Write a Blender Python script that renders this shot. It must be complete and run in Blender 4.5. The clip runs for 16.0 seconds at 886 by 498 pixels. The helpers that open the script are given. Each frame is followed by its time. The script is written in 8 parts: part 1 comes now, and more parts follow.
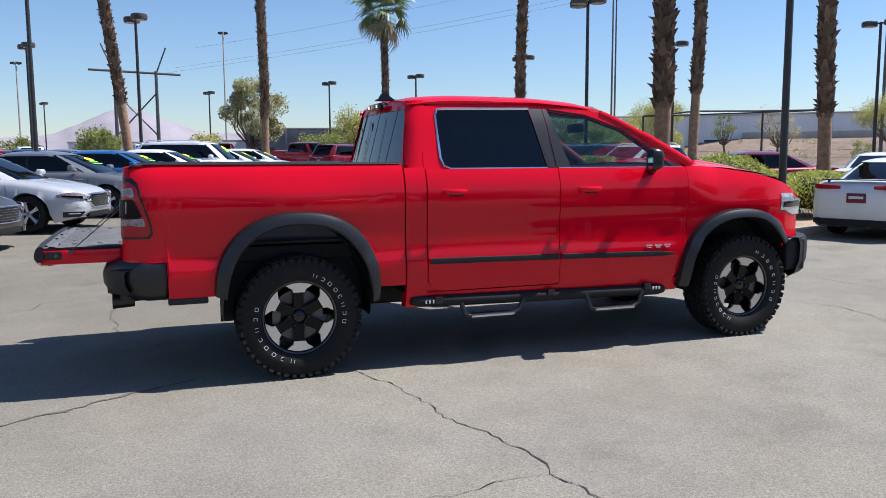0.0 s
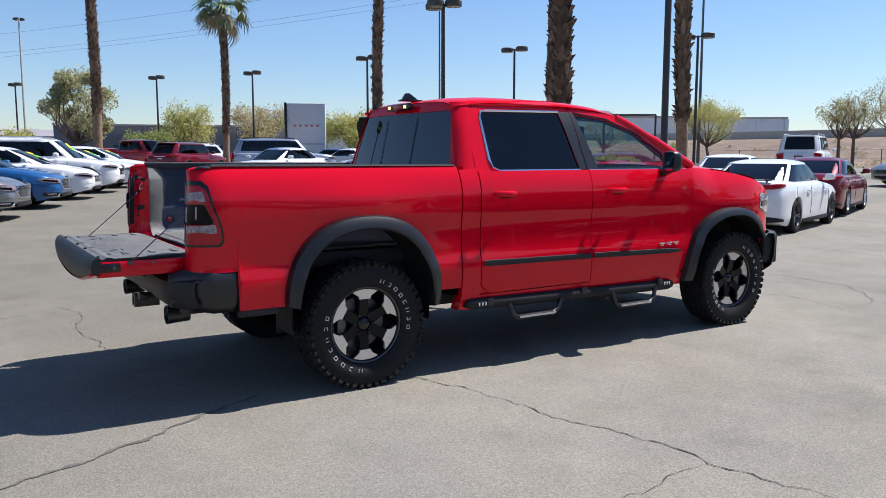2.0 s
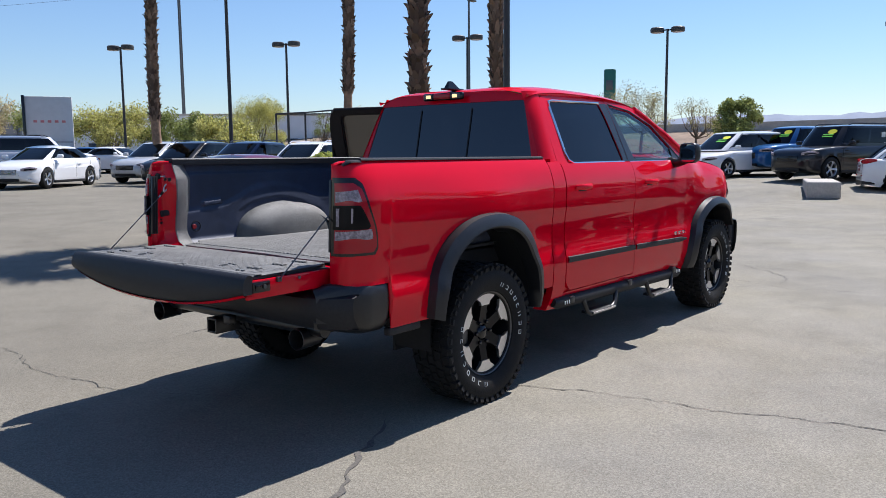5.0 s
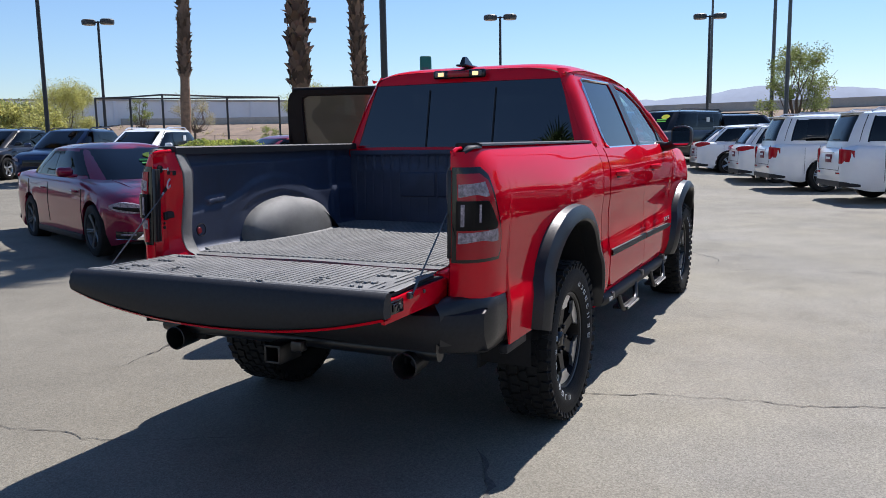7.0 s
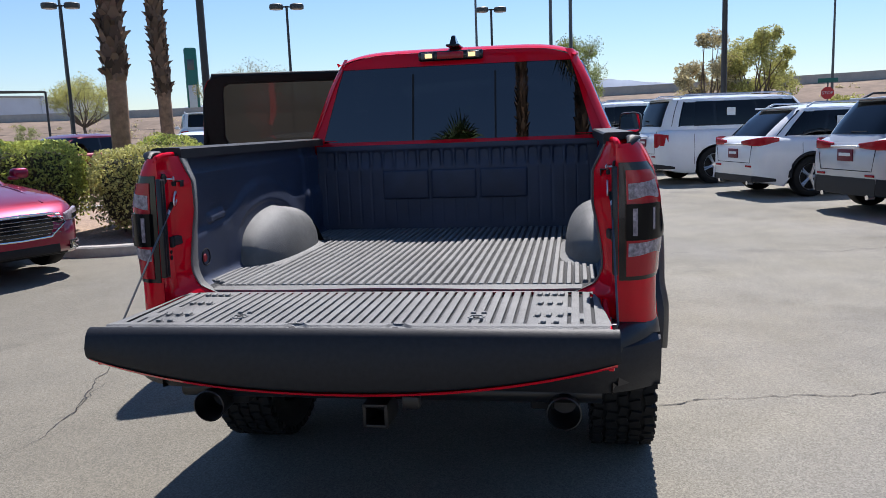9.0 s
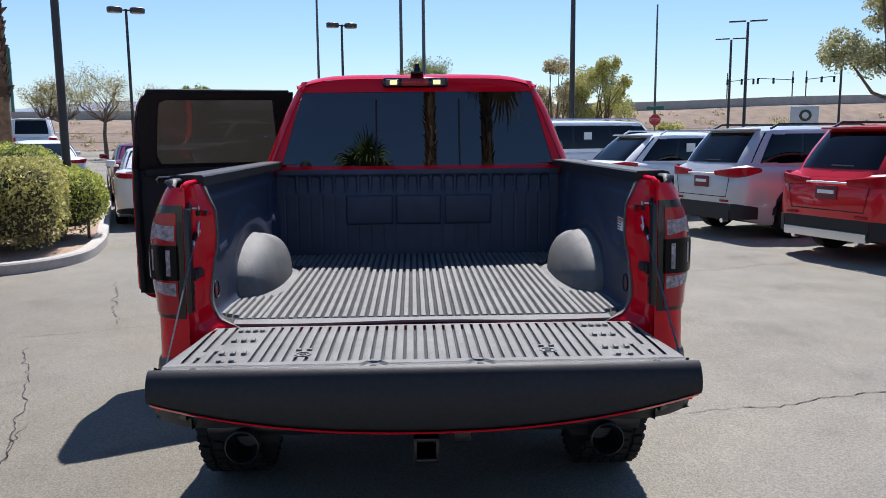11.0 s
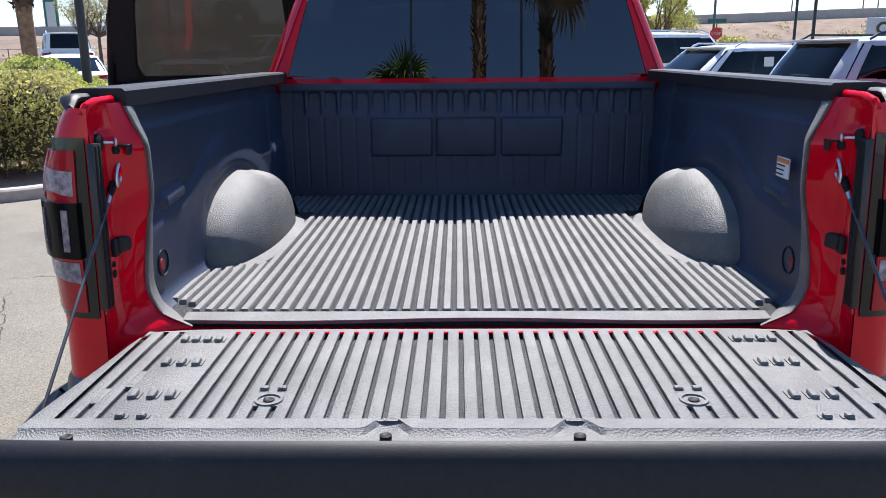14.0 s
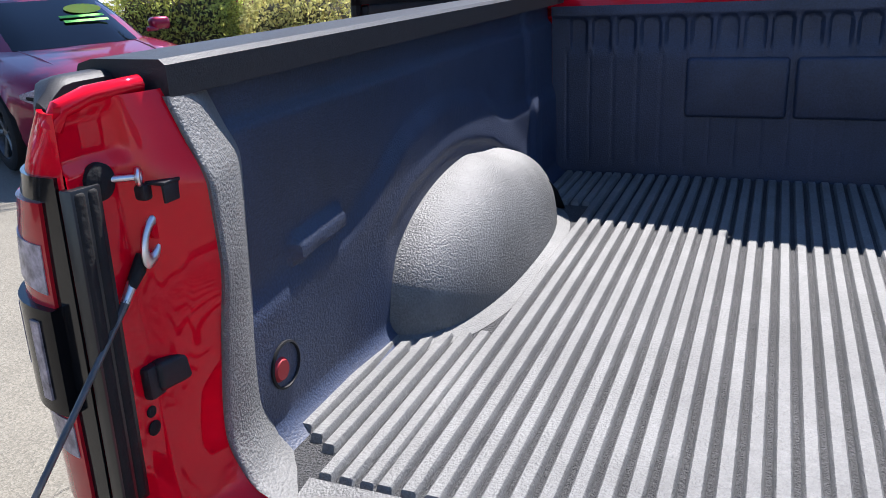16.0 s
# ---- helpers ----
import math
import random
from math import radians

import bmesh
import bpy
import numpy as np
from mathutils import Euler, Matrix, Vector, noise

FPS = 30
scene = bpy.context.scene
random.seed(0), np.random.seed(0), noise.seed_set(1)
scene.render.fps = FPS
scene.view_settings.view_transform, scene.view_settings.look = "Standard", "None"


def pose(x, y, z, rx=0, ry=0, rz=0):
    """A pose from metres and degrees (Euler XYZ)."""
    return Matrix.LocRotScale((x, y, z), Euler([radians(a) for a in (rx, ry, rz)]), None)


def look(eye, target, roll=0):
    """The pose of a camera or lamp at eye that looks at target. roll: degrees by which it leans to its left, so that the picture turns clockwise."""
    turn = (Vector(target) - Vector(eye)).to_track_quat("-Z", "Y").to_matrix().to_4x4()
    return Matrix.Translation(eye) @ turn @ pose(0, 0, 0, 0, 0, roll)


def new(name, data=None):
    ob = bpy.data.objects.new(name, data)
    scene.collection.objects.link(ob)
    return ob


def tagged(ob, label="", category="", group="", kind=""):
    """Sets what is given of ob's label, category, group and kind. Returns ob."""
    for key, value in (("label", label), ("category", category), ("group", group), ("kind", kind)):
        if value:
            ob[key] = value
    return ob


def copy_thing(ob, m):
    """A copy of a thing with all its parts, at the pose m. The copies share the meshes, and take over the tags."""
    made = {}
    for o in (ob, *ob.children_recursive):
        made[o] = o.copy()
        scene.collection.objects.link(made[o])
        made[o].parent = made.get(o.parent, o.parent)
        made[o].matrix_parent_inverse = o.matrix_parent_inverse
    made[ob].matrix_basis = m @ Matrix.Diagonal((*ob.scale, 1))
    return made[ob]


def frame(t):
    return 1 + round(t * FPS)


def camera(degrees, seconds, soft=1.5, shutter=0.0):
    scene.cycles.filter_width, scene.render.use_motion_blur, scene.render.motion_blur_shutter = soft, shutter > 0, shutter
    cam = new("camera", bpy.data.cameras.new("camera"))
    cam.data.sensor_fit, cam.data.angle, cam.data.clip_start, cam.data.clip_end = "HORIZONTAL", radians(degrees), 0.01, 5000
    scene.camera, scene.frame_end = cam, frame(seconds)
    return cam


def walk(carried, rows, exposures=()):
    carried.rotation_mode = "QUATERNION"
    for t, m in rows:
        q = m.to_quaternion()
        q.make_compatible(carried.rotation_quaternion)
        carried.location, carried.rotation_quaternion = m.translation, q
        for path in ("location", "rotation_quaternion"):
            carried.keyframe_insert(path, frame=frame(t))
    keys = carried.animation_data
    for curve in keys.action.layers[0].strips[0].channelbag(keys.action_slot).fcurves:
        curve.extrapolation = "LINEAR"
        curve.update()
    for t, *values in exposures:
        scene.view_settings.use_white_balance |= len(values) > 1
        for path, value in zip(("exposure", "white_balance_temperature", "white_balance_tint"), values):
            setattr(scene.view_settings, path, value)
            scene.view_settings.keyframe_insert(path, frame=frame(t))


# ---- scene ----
cam = camera(58.3, 16.0, soft=0.65)
PATH = [
    (0, (-0.861, -6.282, 1.493), (-0.195, -4.41, 1.263), -0.3),
    (0.5, (-1.286, -6.18, 1.507), (-0.479, -4.364, 1.276), 0.1),
    (1, (-1.618, -5.977, 1.47), (-0.74, -4.195, 1.238), -0.0),
    (1.5, (-1.929, -5.742, 1.499), (-0.96, -4.008, 1.266), -0.1),
    (2, (-2.313, -5.536, 1.515), (-1.247, -3.859, 1.282), 0.0),
    (2.5, (-2.579, -5.273, 1.478), (-1.395, -3.678, 1.246), 0.1),
    (3, (-2.848, -4.977, 1.505), (-1.576, -3.452, 1.269), -0.1),
    (5.5, (-3.851, -3.313, 1.486), (-2.244, -2.147, 1.241), -0.9),
    (6, (-3.863, -2.924, 1.498), (-2.188, -1.862, 1.243), -1.3),
    (6.5, (-3.942, -2.52, 1.501), (-2.19, -1.594, 1.232), -0.7),
    (7, (-3.977, -2.157, 1.491), (-2.193, -1.297, 1.212), -0.9),
    (7.5, (-3.93, -1.786, 1.508), (-2.105, -1.021, 1.217), -1.7),
    (8, (-3.922, -1.404, 1.506), (-2.043, -0.787, 1.206), -1.5),
    (8.5, (-3.868, -1.04, 1.499), (-1.952, -0.554, 1.194), -1.9),
    (9, (-3.714, -0.671, 1.515), (-1.766, -0.34, 1.204), -2.2),
    (9.5, (-3.684, -0.305, 1.523), (-1.712, -0.213, 1.207), -1.3),
    (10, (-3.721, -0.075, 1.559), (-1.746, -0.165, 1.26), -0.6),
    (12.5, (-3.791, 0.064, 1.607), (-1.809, 0.031, 1.341), 0.0),
    (13, (-3.458, 0.035, 1.558), (-1.489, 0.007, 1.21), 0.0),
    (13.5, (-3.101, -0.006, 1.551), (-1.146, -0.012, 1.128), -0.1),
    (14, (-2.713, 0.038, 1.537), (-0.773, 0.076, 1.055), -0.5),
    (14.5, (-2.366, 0.063, 1.522), (-0.466, 0.278, 0.937), -2.3),
    (14.8, (-2.161, 0.056, 1.545), (-0.294, 0.451, 0.939), -2.7),
    (15, (-2.047, 0.067, 1.529), (-0.218, 0.613, 0.932), -4.5),
    (15.5, (-1.815, 0.118, 1.533), (-0.067, 0.843, 0.887), -4.1),
    (16, (-1.622, 0.181, 1.544), (0.11, 0.919, 0.867), -3.1),
]
walk(cam, [(t, look(eye, target, roll)) for t, eye, target, roll in PATH], [(0, 0.62, 5900, 14), (12.5, 0.60, 5900, 14), (13.4, 0.76, 5900, 14), (14.1, 1.16, 5900, 14), (15, 1.28, 5900, 14), (16, 1.4, 5900, 14)])

# ---- world, sun ----
SUN_EL = 56.5
SUN_AZ = -5.2
world = bpy.data.worlds.new("sky")
world.use_nodes = True
scene.world = world
sky = world.node_tree.nodes.new("ShaderNodeTexSky")
sky.sky_type = "NISHITA"
sky.sun_disc = False
sky.sun_elevation = radians(SUN_EL)
sky.sun_rotation = radians(90 - SUN_AZ)
sky.air_density, sky.dust_density, sky.ozone_density = 1.15, 0.06, 3.5
back = world.node_tree.nodes["Background"]
back.inputs["Strength"].default_value = 0.073
tint = world.node_tree.nodes.new("ShaderNodeVectorMath")
tint.operation = "MULTIPLY"
tint.inputs[1].default_value = (0.94, 1.0, 1.08)
world.node_tree.links.new(sky.outputs["Color"], tint.inputs[0])
world.node_tree.links.new(tint.outputs["Vector"], back.inputs["Color"])
sun_lamp = bpy.data.lights.new("sun", "SUN")
sun_lamp.energy, sun_lamp.angle, sun_lamp.color = 5.0, radians(0.53), (1.0, 0.925, 0.82)
sun_ob = new("sun", sun_lamp)
to_sun = Vector((math.cos(radians(SUN_AZ)) * math.cos(radians(SUN_EL)), math.sin(radians(SUN_AZ)) * math.cos(radians(SUN_EL)), math.sin(radians(SUN_EL))))
sun_ob.matrix_world = look(to_sun * 60, (0, 0, 0))

# ---- materials ----
MATS = {}


def mat(name, color, rough=0.5, metal=0.0, var=0.0, scale=20.0, bump=0.0, bscale=200.0, coat=0.0, spec=0.5, emit=0.0, rnd=0.0, var2=0.0, scale2=1.5, detail=4.0):
    """A principled material with colour variation at two scales and a fine relief."""
    if name in MATS:
        return MATS[name]
    m = bpy.data.materials.new(name)
    m.use_nodes = True
    nt = m.node_tree
    b = nt.nodes["Principled BSDF"]
    b.inputs["Roughness"].default_value = rough
    b.inputs["Metallic"].default_value = metal
    b.inputs["Specular IOR Level"].default_value = spec
    b.inputs["Coat Weight"].default_value = coat
    b.inputs["Coat Roughness"].default_value = 0.02
    b.inputs["Base Color"].default_value = (*color, 1)
    if emit:
        b.inputs["Emission Color"].default_value = (*color, 1)
        b.inputs["Emission Strength"].default_value = emit
    co = nt.nodes.new("ShaderNodeTexCoord").outputs["Object"]
    last = None
    for amount, sc in ((var, scale), (var2, scale2)):
        if not amount:
            continue
        n = nt.nodes.new("ShaderNodeTexNoise")
        n.inputs["Scale"].default_value = sc
        n.inputs["Detail"].default_value = detail
        n.inputs["Roughness"].default_value = 0.65
        nt.links.new(co, n.inputs["Vector"])
        r = nt.nodes.new("ShaderNodeMapRange")
        r.inputs["From Min"].default_value, r.inputs["From Max"].default_value = 0.3, 0.7
        r.inputs["To Min"].default_value, r.inputs["To Max"].default_value = 1 - amount, 1 + amount
        nt.links.new(n.outputs["Fac"], r.inputs["Value"])
        last = combine(nt, last, r.outputs["Result"])
    if rnd:
        oi = nt.nodes.new("ShaderNodeObjectInfo")
        r = nt.nodes.new("ShaderNodeMapRange")
        r.inputs["To Min"].default_value, r.inputs["To Max"].default_value = 1 - rnd, 1 + rnd
        nt.links.new(oi.outputs["Random"], r.inputs["Value"])
        last = combine(nt, last, r.outputs["Result"])
    if last is not None:
        mul = nt.nodes.new("ShaderNodeVectorMath")
        mul.operation = "SCALE"
        mul.inputs[0].default_value = color
        nt.links.new(last, mul.inputs["Scale"])
        nt.links.new(mul.outputs["Vector"], b.inputs["Base Color"])
    if bump:
        n = nt.nodes.new("ShaderNodeTexNoise")
        n.inputs["Scale"].default_value = bscale
        n.inputs["Detail"].default_value = 3.0
        nt.links.new(co, n.inputs["Vector"])
        bp = nt.nodes.new("ShaderNodeBump")
        bp.inputs["Strength"].default_value = bump
        bp.inputs["Distance"].default_value = 0.01
        nt.links.new(n.outputs["Fac"], bp.inputs["Height"])
        nt.links.new(bp.outputs["Normal"], b.inputs["Normal"])
    MATS[name] = m
    return m


def combine(nt, a, b):
    if a is None:
        return b
    m = nt.nodes.new("ShaderNodeMath")
    m.operation = "MULTIPLY"
    nt.links.new(a, m.inputs[0])
    nt.links.new(b, m.inputs[1])
    return m.outputs["Value"]


def glass(name, tint, rough=0.0, ior=1.5, dust=0.0):
    """A thin pane: tinted see-through with a mirror gloss by Fresnel."""
    m = bpy.data.materials.new(name)
    m.use_nodes = True
    nt = m.node_tree
    nt.nodes.remove(nt.nodes["Principled BSDF"])
    tr = nt.nodes.new("ShaderNodeBsdfTransparent")
    tr.inputs["Color"].default_value = (*tint, 1)
    gl = nt.nodes.new("ShaderNodeBsdfGlossy")
    gl.inputs["Roughness"].default_value = rough
    facing = nt.nodes.new("ShaderNodeLayerWeight")
    facing.inputs["Blend"].default_value = 0.5
    power = nt.nodes.new("ShaderNodeMath")
    power.operation = "POWER"
    power.inputs[1].default_value = 5.0
    nt.links.new(facing.outputs["Facing"], power.inputs[0])
    r0 = 1.6 * ((ior - 1) / (ior + 1)) ** 2
    gloss = nt.nodes.new("ShaderNodeMapRange")
    gloss.inputs["To Min"].default_value, gloss.inputs["To Max"].default_value = r0, 1.0
    nt.links.new(power.outputs["Value"], gloss.inputs["Value"])
    mx = nt.nodes.new("ShaderNodeMixShader")
    nt.links.new(gloss.outputs["Result"], mx.inputs["Fac"])
    clear = tr.outputs["BSDF"]
    if dust:
        haze = nt.nodes.new("ShaderNodeBsdfTranslucent")
        film = nt.nodes.new("ShaderNodeBsdfDiffuse")
        haze.inputs["Color"].default_value = film.inputs["Color"].default_value = (0.46, 0.42, 0.35, 1)
        both = nt.nodes.new("ShaderNodeMixShader")
        nt.links.new(haze.outputs["BSDF"], both.inputs[1])
        nt.links.new(film.outputs["BSDF"], both.inputs[2])
        over = nt.nodes.new("ShaderNodeMixShader")
        over.inputs["Fac"].default_value = dust
        nt.links.new(clear, over.inputs[1])
        nt.links.new(both.outputs["Shader"], over.inputs[2])
        clear = over.outputs["Shader"]
    nt.links.new(clear, mx.inputs[1])
    nt.links.new(gl.outputs["BSDF"], mx.inputs[2])
    nt.links.new(mx.outputs["Shader"], nt.nodes["Material Output"].inputs["Surface"])
    MATS[name] = m
    return m


def asphalt_material():
    m = mat("asphalt", (0.205, 0.198, 0.188), 0.9, spec=0.25)
    nt = m.node_tree
    b = nt.nodes["Principled BSDF"]
    co = nt.nodes.new("ShaderNodeTexCoord").outputs["Object"]

    def noise_range(sc, lo, hi, detail=5.0, f0=0.3, f1=0.7, rough=0.6):
        n = nt.nodes.new("ShaderNodeTexNoise")
        n.inputs["Scale"].default_value = sc
        n.inputs["Detail"].default_value = detail
        n.inputs["Roughness"].default_value = rough
        nt.links.new(co, n.inputs["Vector"])
        r = nt.nodes.new("ShaderNodeMapRange")
        r.inputs["From Min"].default_value, r.inputs["From Max"].default_value = f0, f1
        r.inputs["To Min"].default_value, r.inputs["To Max"].default_value = lo, hi
        nt.links.new(n.outputs["Fac"], r.inputs["Value"])
        return r.outputs["Result"]
    v = nt.nodes.new("ShaderNodeTexVoronoi")
    v.inputs["Scale"].default_value = 165.0
    nt.links.new(co, v.inputs["Vector"])
    sep = nt.nodes.new("ShaderNodeSeparateColor")
    nt.links.new(v.outputs["Color"], sep.inputs["Color"])
    stone = nt.nodes.new("ShaderNodeMapRange")
    stone.inputs["To Min"].default_value, stone.inputs["To Max"].default_value = 0.74, 1.26
    nt.links.new(sep.outputs["Red"], stone.inputs["Value"])
    last = combine(nt, stone.outputs["Result"], noise_range(0.35, 0.84, 1.13))
    last = combine(nt, last, noise_range(2.2, 0.91, 1.08))
    last = combine(nt, last, noise_range(55.0, 0.86, 1.14))
    last = combine(nt, last, noise_range(0.9, 1.0, 0.74, 7.0, f0=0.56, f1=0.74))
    warm = nt.nodes.new("ShaderNodeMix")
    warm.data_type = "RGBA"
    warm.inputs["A"].default_value = (0.214, 0.203, 0.175, 1)
    warm.inputs["B"].default_value = (0.220, 0.204, 0.160, 1)
    nt.links.new(noise_range(0.6, 0, 1), warm.inputs["Factor"])
    # an older, oil-darkened stretch of paving with a ragged border
    dot = nt.nodes.new("ShaderNodeVectorMath")
    dot.operation = "DOT_PRODUCT"
    dot.inputs[1].default_value = (-0.65, 0.75, 0.0)
    nt.links.new(co, dot.inputs[0])
    rag = nt.nodes.new("ShaderNodeMath")
    nt.links.new(dot.outputs["Value"], rag.inputs[0])
    nt.links.new(noise_range(0.7, -1.6, 1.6, 7.0), rag.inputs[1])
    old = nt.nodes.new("ShaderNodeMapRange")
    old.interpolation_type = "SMOOTHSTEP"
    old.inputs["From Min"].default_value, old.inputs["From Max"].default_value = -2.0, 1.8
    nt.links.new(rag.outputs["Value"], old.inputs["Value"])
    aged = nt.nodes.new("ShaderNodeMix")
    aged.data_type = "RGBA"
    nt.links.new(old.outputs["Result"], aged.inputs["Factor"])
    nt.links.new(warm.outputs["Result"], aged.inputs["A"])
    aged.inputs["B"].default_value = (0.177, 0.163, 0.130, 1)
    mul = nt.nodes.new("ShaderNodeVectorMath")
    mul.operation = "SCALE"
    nt.links.new(aged.outputs["Result"], mul.inputs[0])
    nt.links.new(last, mul.inputs["Scale"])
    nt.links.new(mul.outputs["Vector"], b.inputs["Base Color"])
    bp = nt.nodes.new("ShaderNodeBump")
    bp.inputs["Strength"].default_value, bp.inputs["Distance"].default_value = 0.28, 0.005
    nt.links.new(v.outputs["Distance"], bp.inputs["Height"])
    nt.links.new(bp.outputs["Normal"], b.inputs["Normal"])
    return m


asphalt = asphalt_material()
red_paint = mat("red_paint", (0.60, 0.002, 0.014), 0.4, coat=0.65, var=0.02, scale=3.0, spec=0.0)
black_plastic = mat("black_textured_plastic", (0.016, 0.0165, 0.019), 0.5, var=0.2, scale=60, bump=0.12, bscale=500, spec=0.3)
flare_plastic = mat("flare_plastic", (0.012, 0.012, 0.0135), 0.36, var=0.2, scale=60, bump=0.06, bscale=400, spec=0.5)
satin_black = mat("satin_black", (0.012, 0.012, 0.013), 0.32, var=0.1, scale=30)
gloss_black = mat("gloss_black", (0.007, 0.007, 0.008), 0.12, coat=0.25, spec=0.35)
dark_trim = mat("dark_trim", (0.014, 0.014, 0.015), 0.6, spec=0.25, var=0.15, scale=40)
rubber = mat("rubber", (0.011, 0.011, 0.011), 0.75, spec=0.25, var=0.25, scale=25, bump=0.2, bscale=120)
white_rubber = mat("white_rubber", (0.72, 0.72, 0.70), 0.7, var=0.08, scale=60)
chrome = mat("chrome", (0.8, 0.8, 0.8), 0.12, 1.0)
brushed = mat("machined_aluminium", (0.66, 0.66, 0.67), 0.33, 1.0, var=0.06, scale=80)
steel = mat("dark_steel", (0.12, 0.12, 0.12), 0.45, 0.9, var=0.2, scale=30)
# shaded tone of the liner: the navy of sky-lit shade is in its colour
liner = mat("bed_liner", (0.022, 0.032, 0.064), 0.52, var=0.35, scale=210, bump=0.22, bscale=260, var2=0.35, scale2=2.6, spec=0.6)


def dusty(m, dust, amount, scale):
    """Lays uneven pale dust over a material."""
    nt = m.node_tree
    b = nt.nodes["Principled BSDF"]
    src = b.inputs["Base Color"].links[0].from_socket
    n = nt.nodes.new("ShaderNodeTexNoise")
    n.inputs["Scale"].default_value, n.inputs["Detail"].default_value, n.inputs["Distortion"].default_value = scale, 5.0, 0.6
    nt.links.new(nt.nodes.new("ShaderNodeTexCoord").outputs["Object"], n.inputs["Vector"])
    r = nt.nodes.new("ShaderNodeMapRange")
    r.inputs["From Min"].default_value, r.inputs["From Max"].default_value = 0.50, 0.68
    r.inputs["To Max"].default_value = amount
    nt.links.new(n.outputs["Fac"], r.inputs["Value"])
    mix = nt.nodes.new("ShaderNodeMix")
    mix.data_type = "RGBA"
    nt.links.new(r.outputs["Result"], mix.inputs["Factor"])
    nt.links.new(src, mix.inputs["A"])
    mix.inputs["B"].default_value = (*dust, 1)
    nt.links.new(mix.outputs["Result"], b.inputs["Base Color"])


# same plastic in a paler tone, with the sunlight put into its colour
liner_sunlit = mat("sunlit_liner", (0.120, 0.120, 0.115), 0.62, var=0.22, scale=230, bump=0.40, bscale=260, var2=0.30, scale2=6.0, spec=0.55)
liner_sunlit.node_tree.nodes["Principled BSDF"].inputs["IOR"].default_value = 1.6
# darker, rougher liner for the base between the ribs
liner_groove = mat("groove_liner", (0.048, 0.0485, 0.050), 0.75, var=0.45, scale=210, bump=0.8, bscale=300, var2=0.4, scale2=2.6, spec=0.4)
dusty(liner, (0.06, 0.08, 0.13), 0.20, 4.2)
lens_red = mat("lens_red", (0.36, 0.004, 0.013), 0.2, coat=0.6, spec=0.12)
lens_clear = mat("lens_clear", (0.30, 0.255, 0.275), 0.2, coat=0.08, var=0.5, scale=70, spec=0.2, var2=0.4, scale2=25.0)
lens_smoke = mat("lens_smoke", (0.005, 0.005, 0.006), 0.15, coat=0.03, spec=0.12)
lamp_lit = mat("warm_lit_lamp", (1.0, 0.62, 0.25), 0.3, emit=1.0)
glass_priv = glass("privacy_glass", (0.004, 0.0045, 0.006), ior=1.45)
glass_rear = glass("rear_window_glass", (0.004, 0.0045, 0.006), ior=1.72)
glass_door = glass("dusty_privacy_glass", (0.012, 0.012, 0.012), ior=1.5, dust=0.055)
glass_light = glass("light_glass", (0.56, 0.72, 0.70), ior=1.5)
glass_car = glass("car_glass", (0.05, 0.06, 0.064), ior=1.4)
cloth = mat("dark_cloth", (0.02, 0.02, 0.022), 0.9, var=0.2, scale=40)
paper = mat("paper", (0.72, 0.74, 0.72), 0.7, var=0.04, scale=30)
yellow_sticker = mat("yellow_sticker", (0.75, 0.72, 0.03), 0.5)
green_sticker = mat("green_sticker", (0.18, 0.62, 0.06), 0.5)
concrete = mat("concrete", (0.42, 0.39, 0.35), 0.85, var=0.12, scale=14, bump=0.3, bscale=120, var2=0.12, scale2=1.2)
dirt = mat("gravel_dirt", (0.33, 0.235, 0.17), 0.95, var=0.35, scale=24, bump=0.7, bscale=60, var2=0.15, scale2=2)
slope_dirt = mat("slope_dirt", (0.195, 0.142, 0.100), 0.95, var=0.3, scale=0.9, var2=0.22, scale2=0.08, detail=8)
crack_mat = mat("crack_shadow", (0.045, 0.042, 0.04), 0.95, var=0.3, scale=40)
crack_filled = mat("crack_filled_with_sand", (0.105, 0.097, 0.085), 0.95, var=0.4, scale=60)
wheel_black = mat("wheel_black", (0.006, 0.006, 0.0065), 0.3, spec=0.2)
bronze = mat("bronze_paint", (0.03, 0.028, 0.028), 0.45, var=0.1, scale=8)
drum_mat = mat("lamp_drum", (0.05, 0.048, 0.045), 0.5, var=0.15, scale=6)
trunk_mat = mat("palm_trunk", (0.25, 0.155, 0.095), 0.9, var=0.35, scale=9, bump=0.6, bscale=30, var2=0.2, scale2=1.5)
frond_mat = mat("palm_frond", (0.12, 0.17, 0.06), 0.5, var=0.3, scale=3)
dry_frond = mat("dry_frond", (0.36, 0.27, 0.15), 0.8, var=0.3, scale=4)
bark = mat("bark", (0.14, 0.10, 0.075), 0.9, var=0.3, scale=12, bump=0.5, bscale=40)


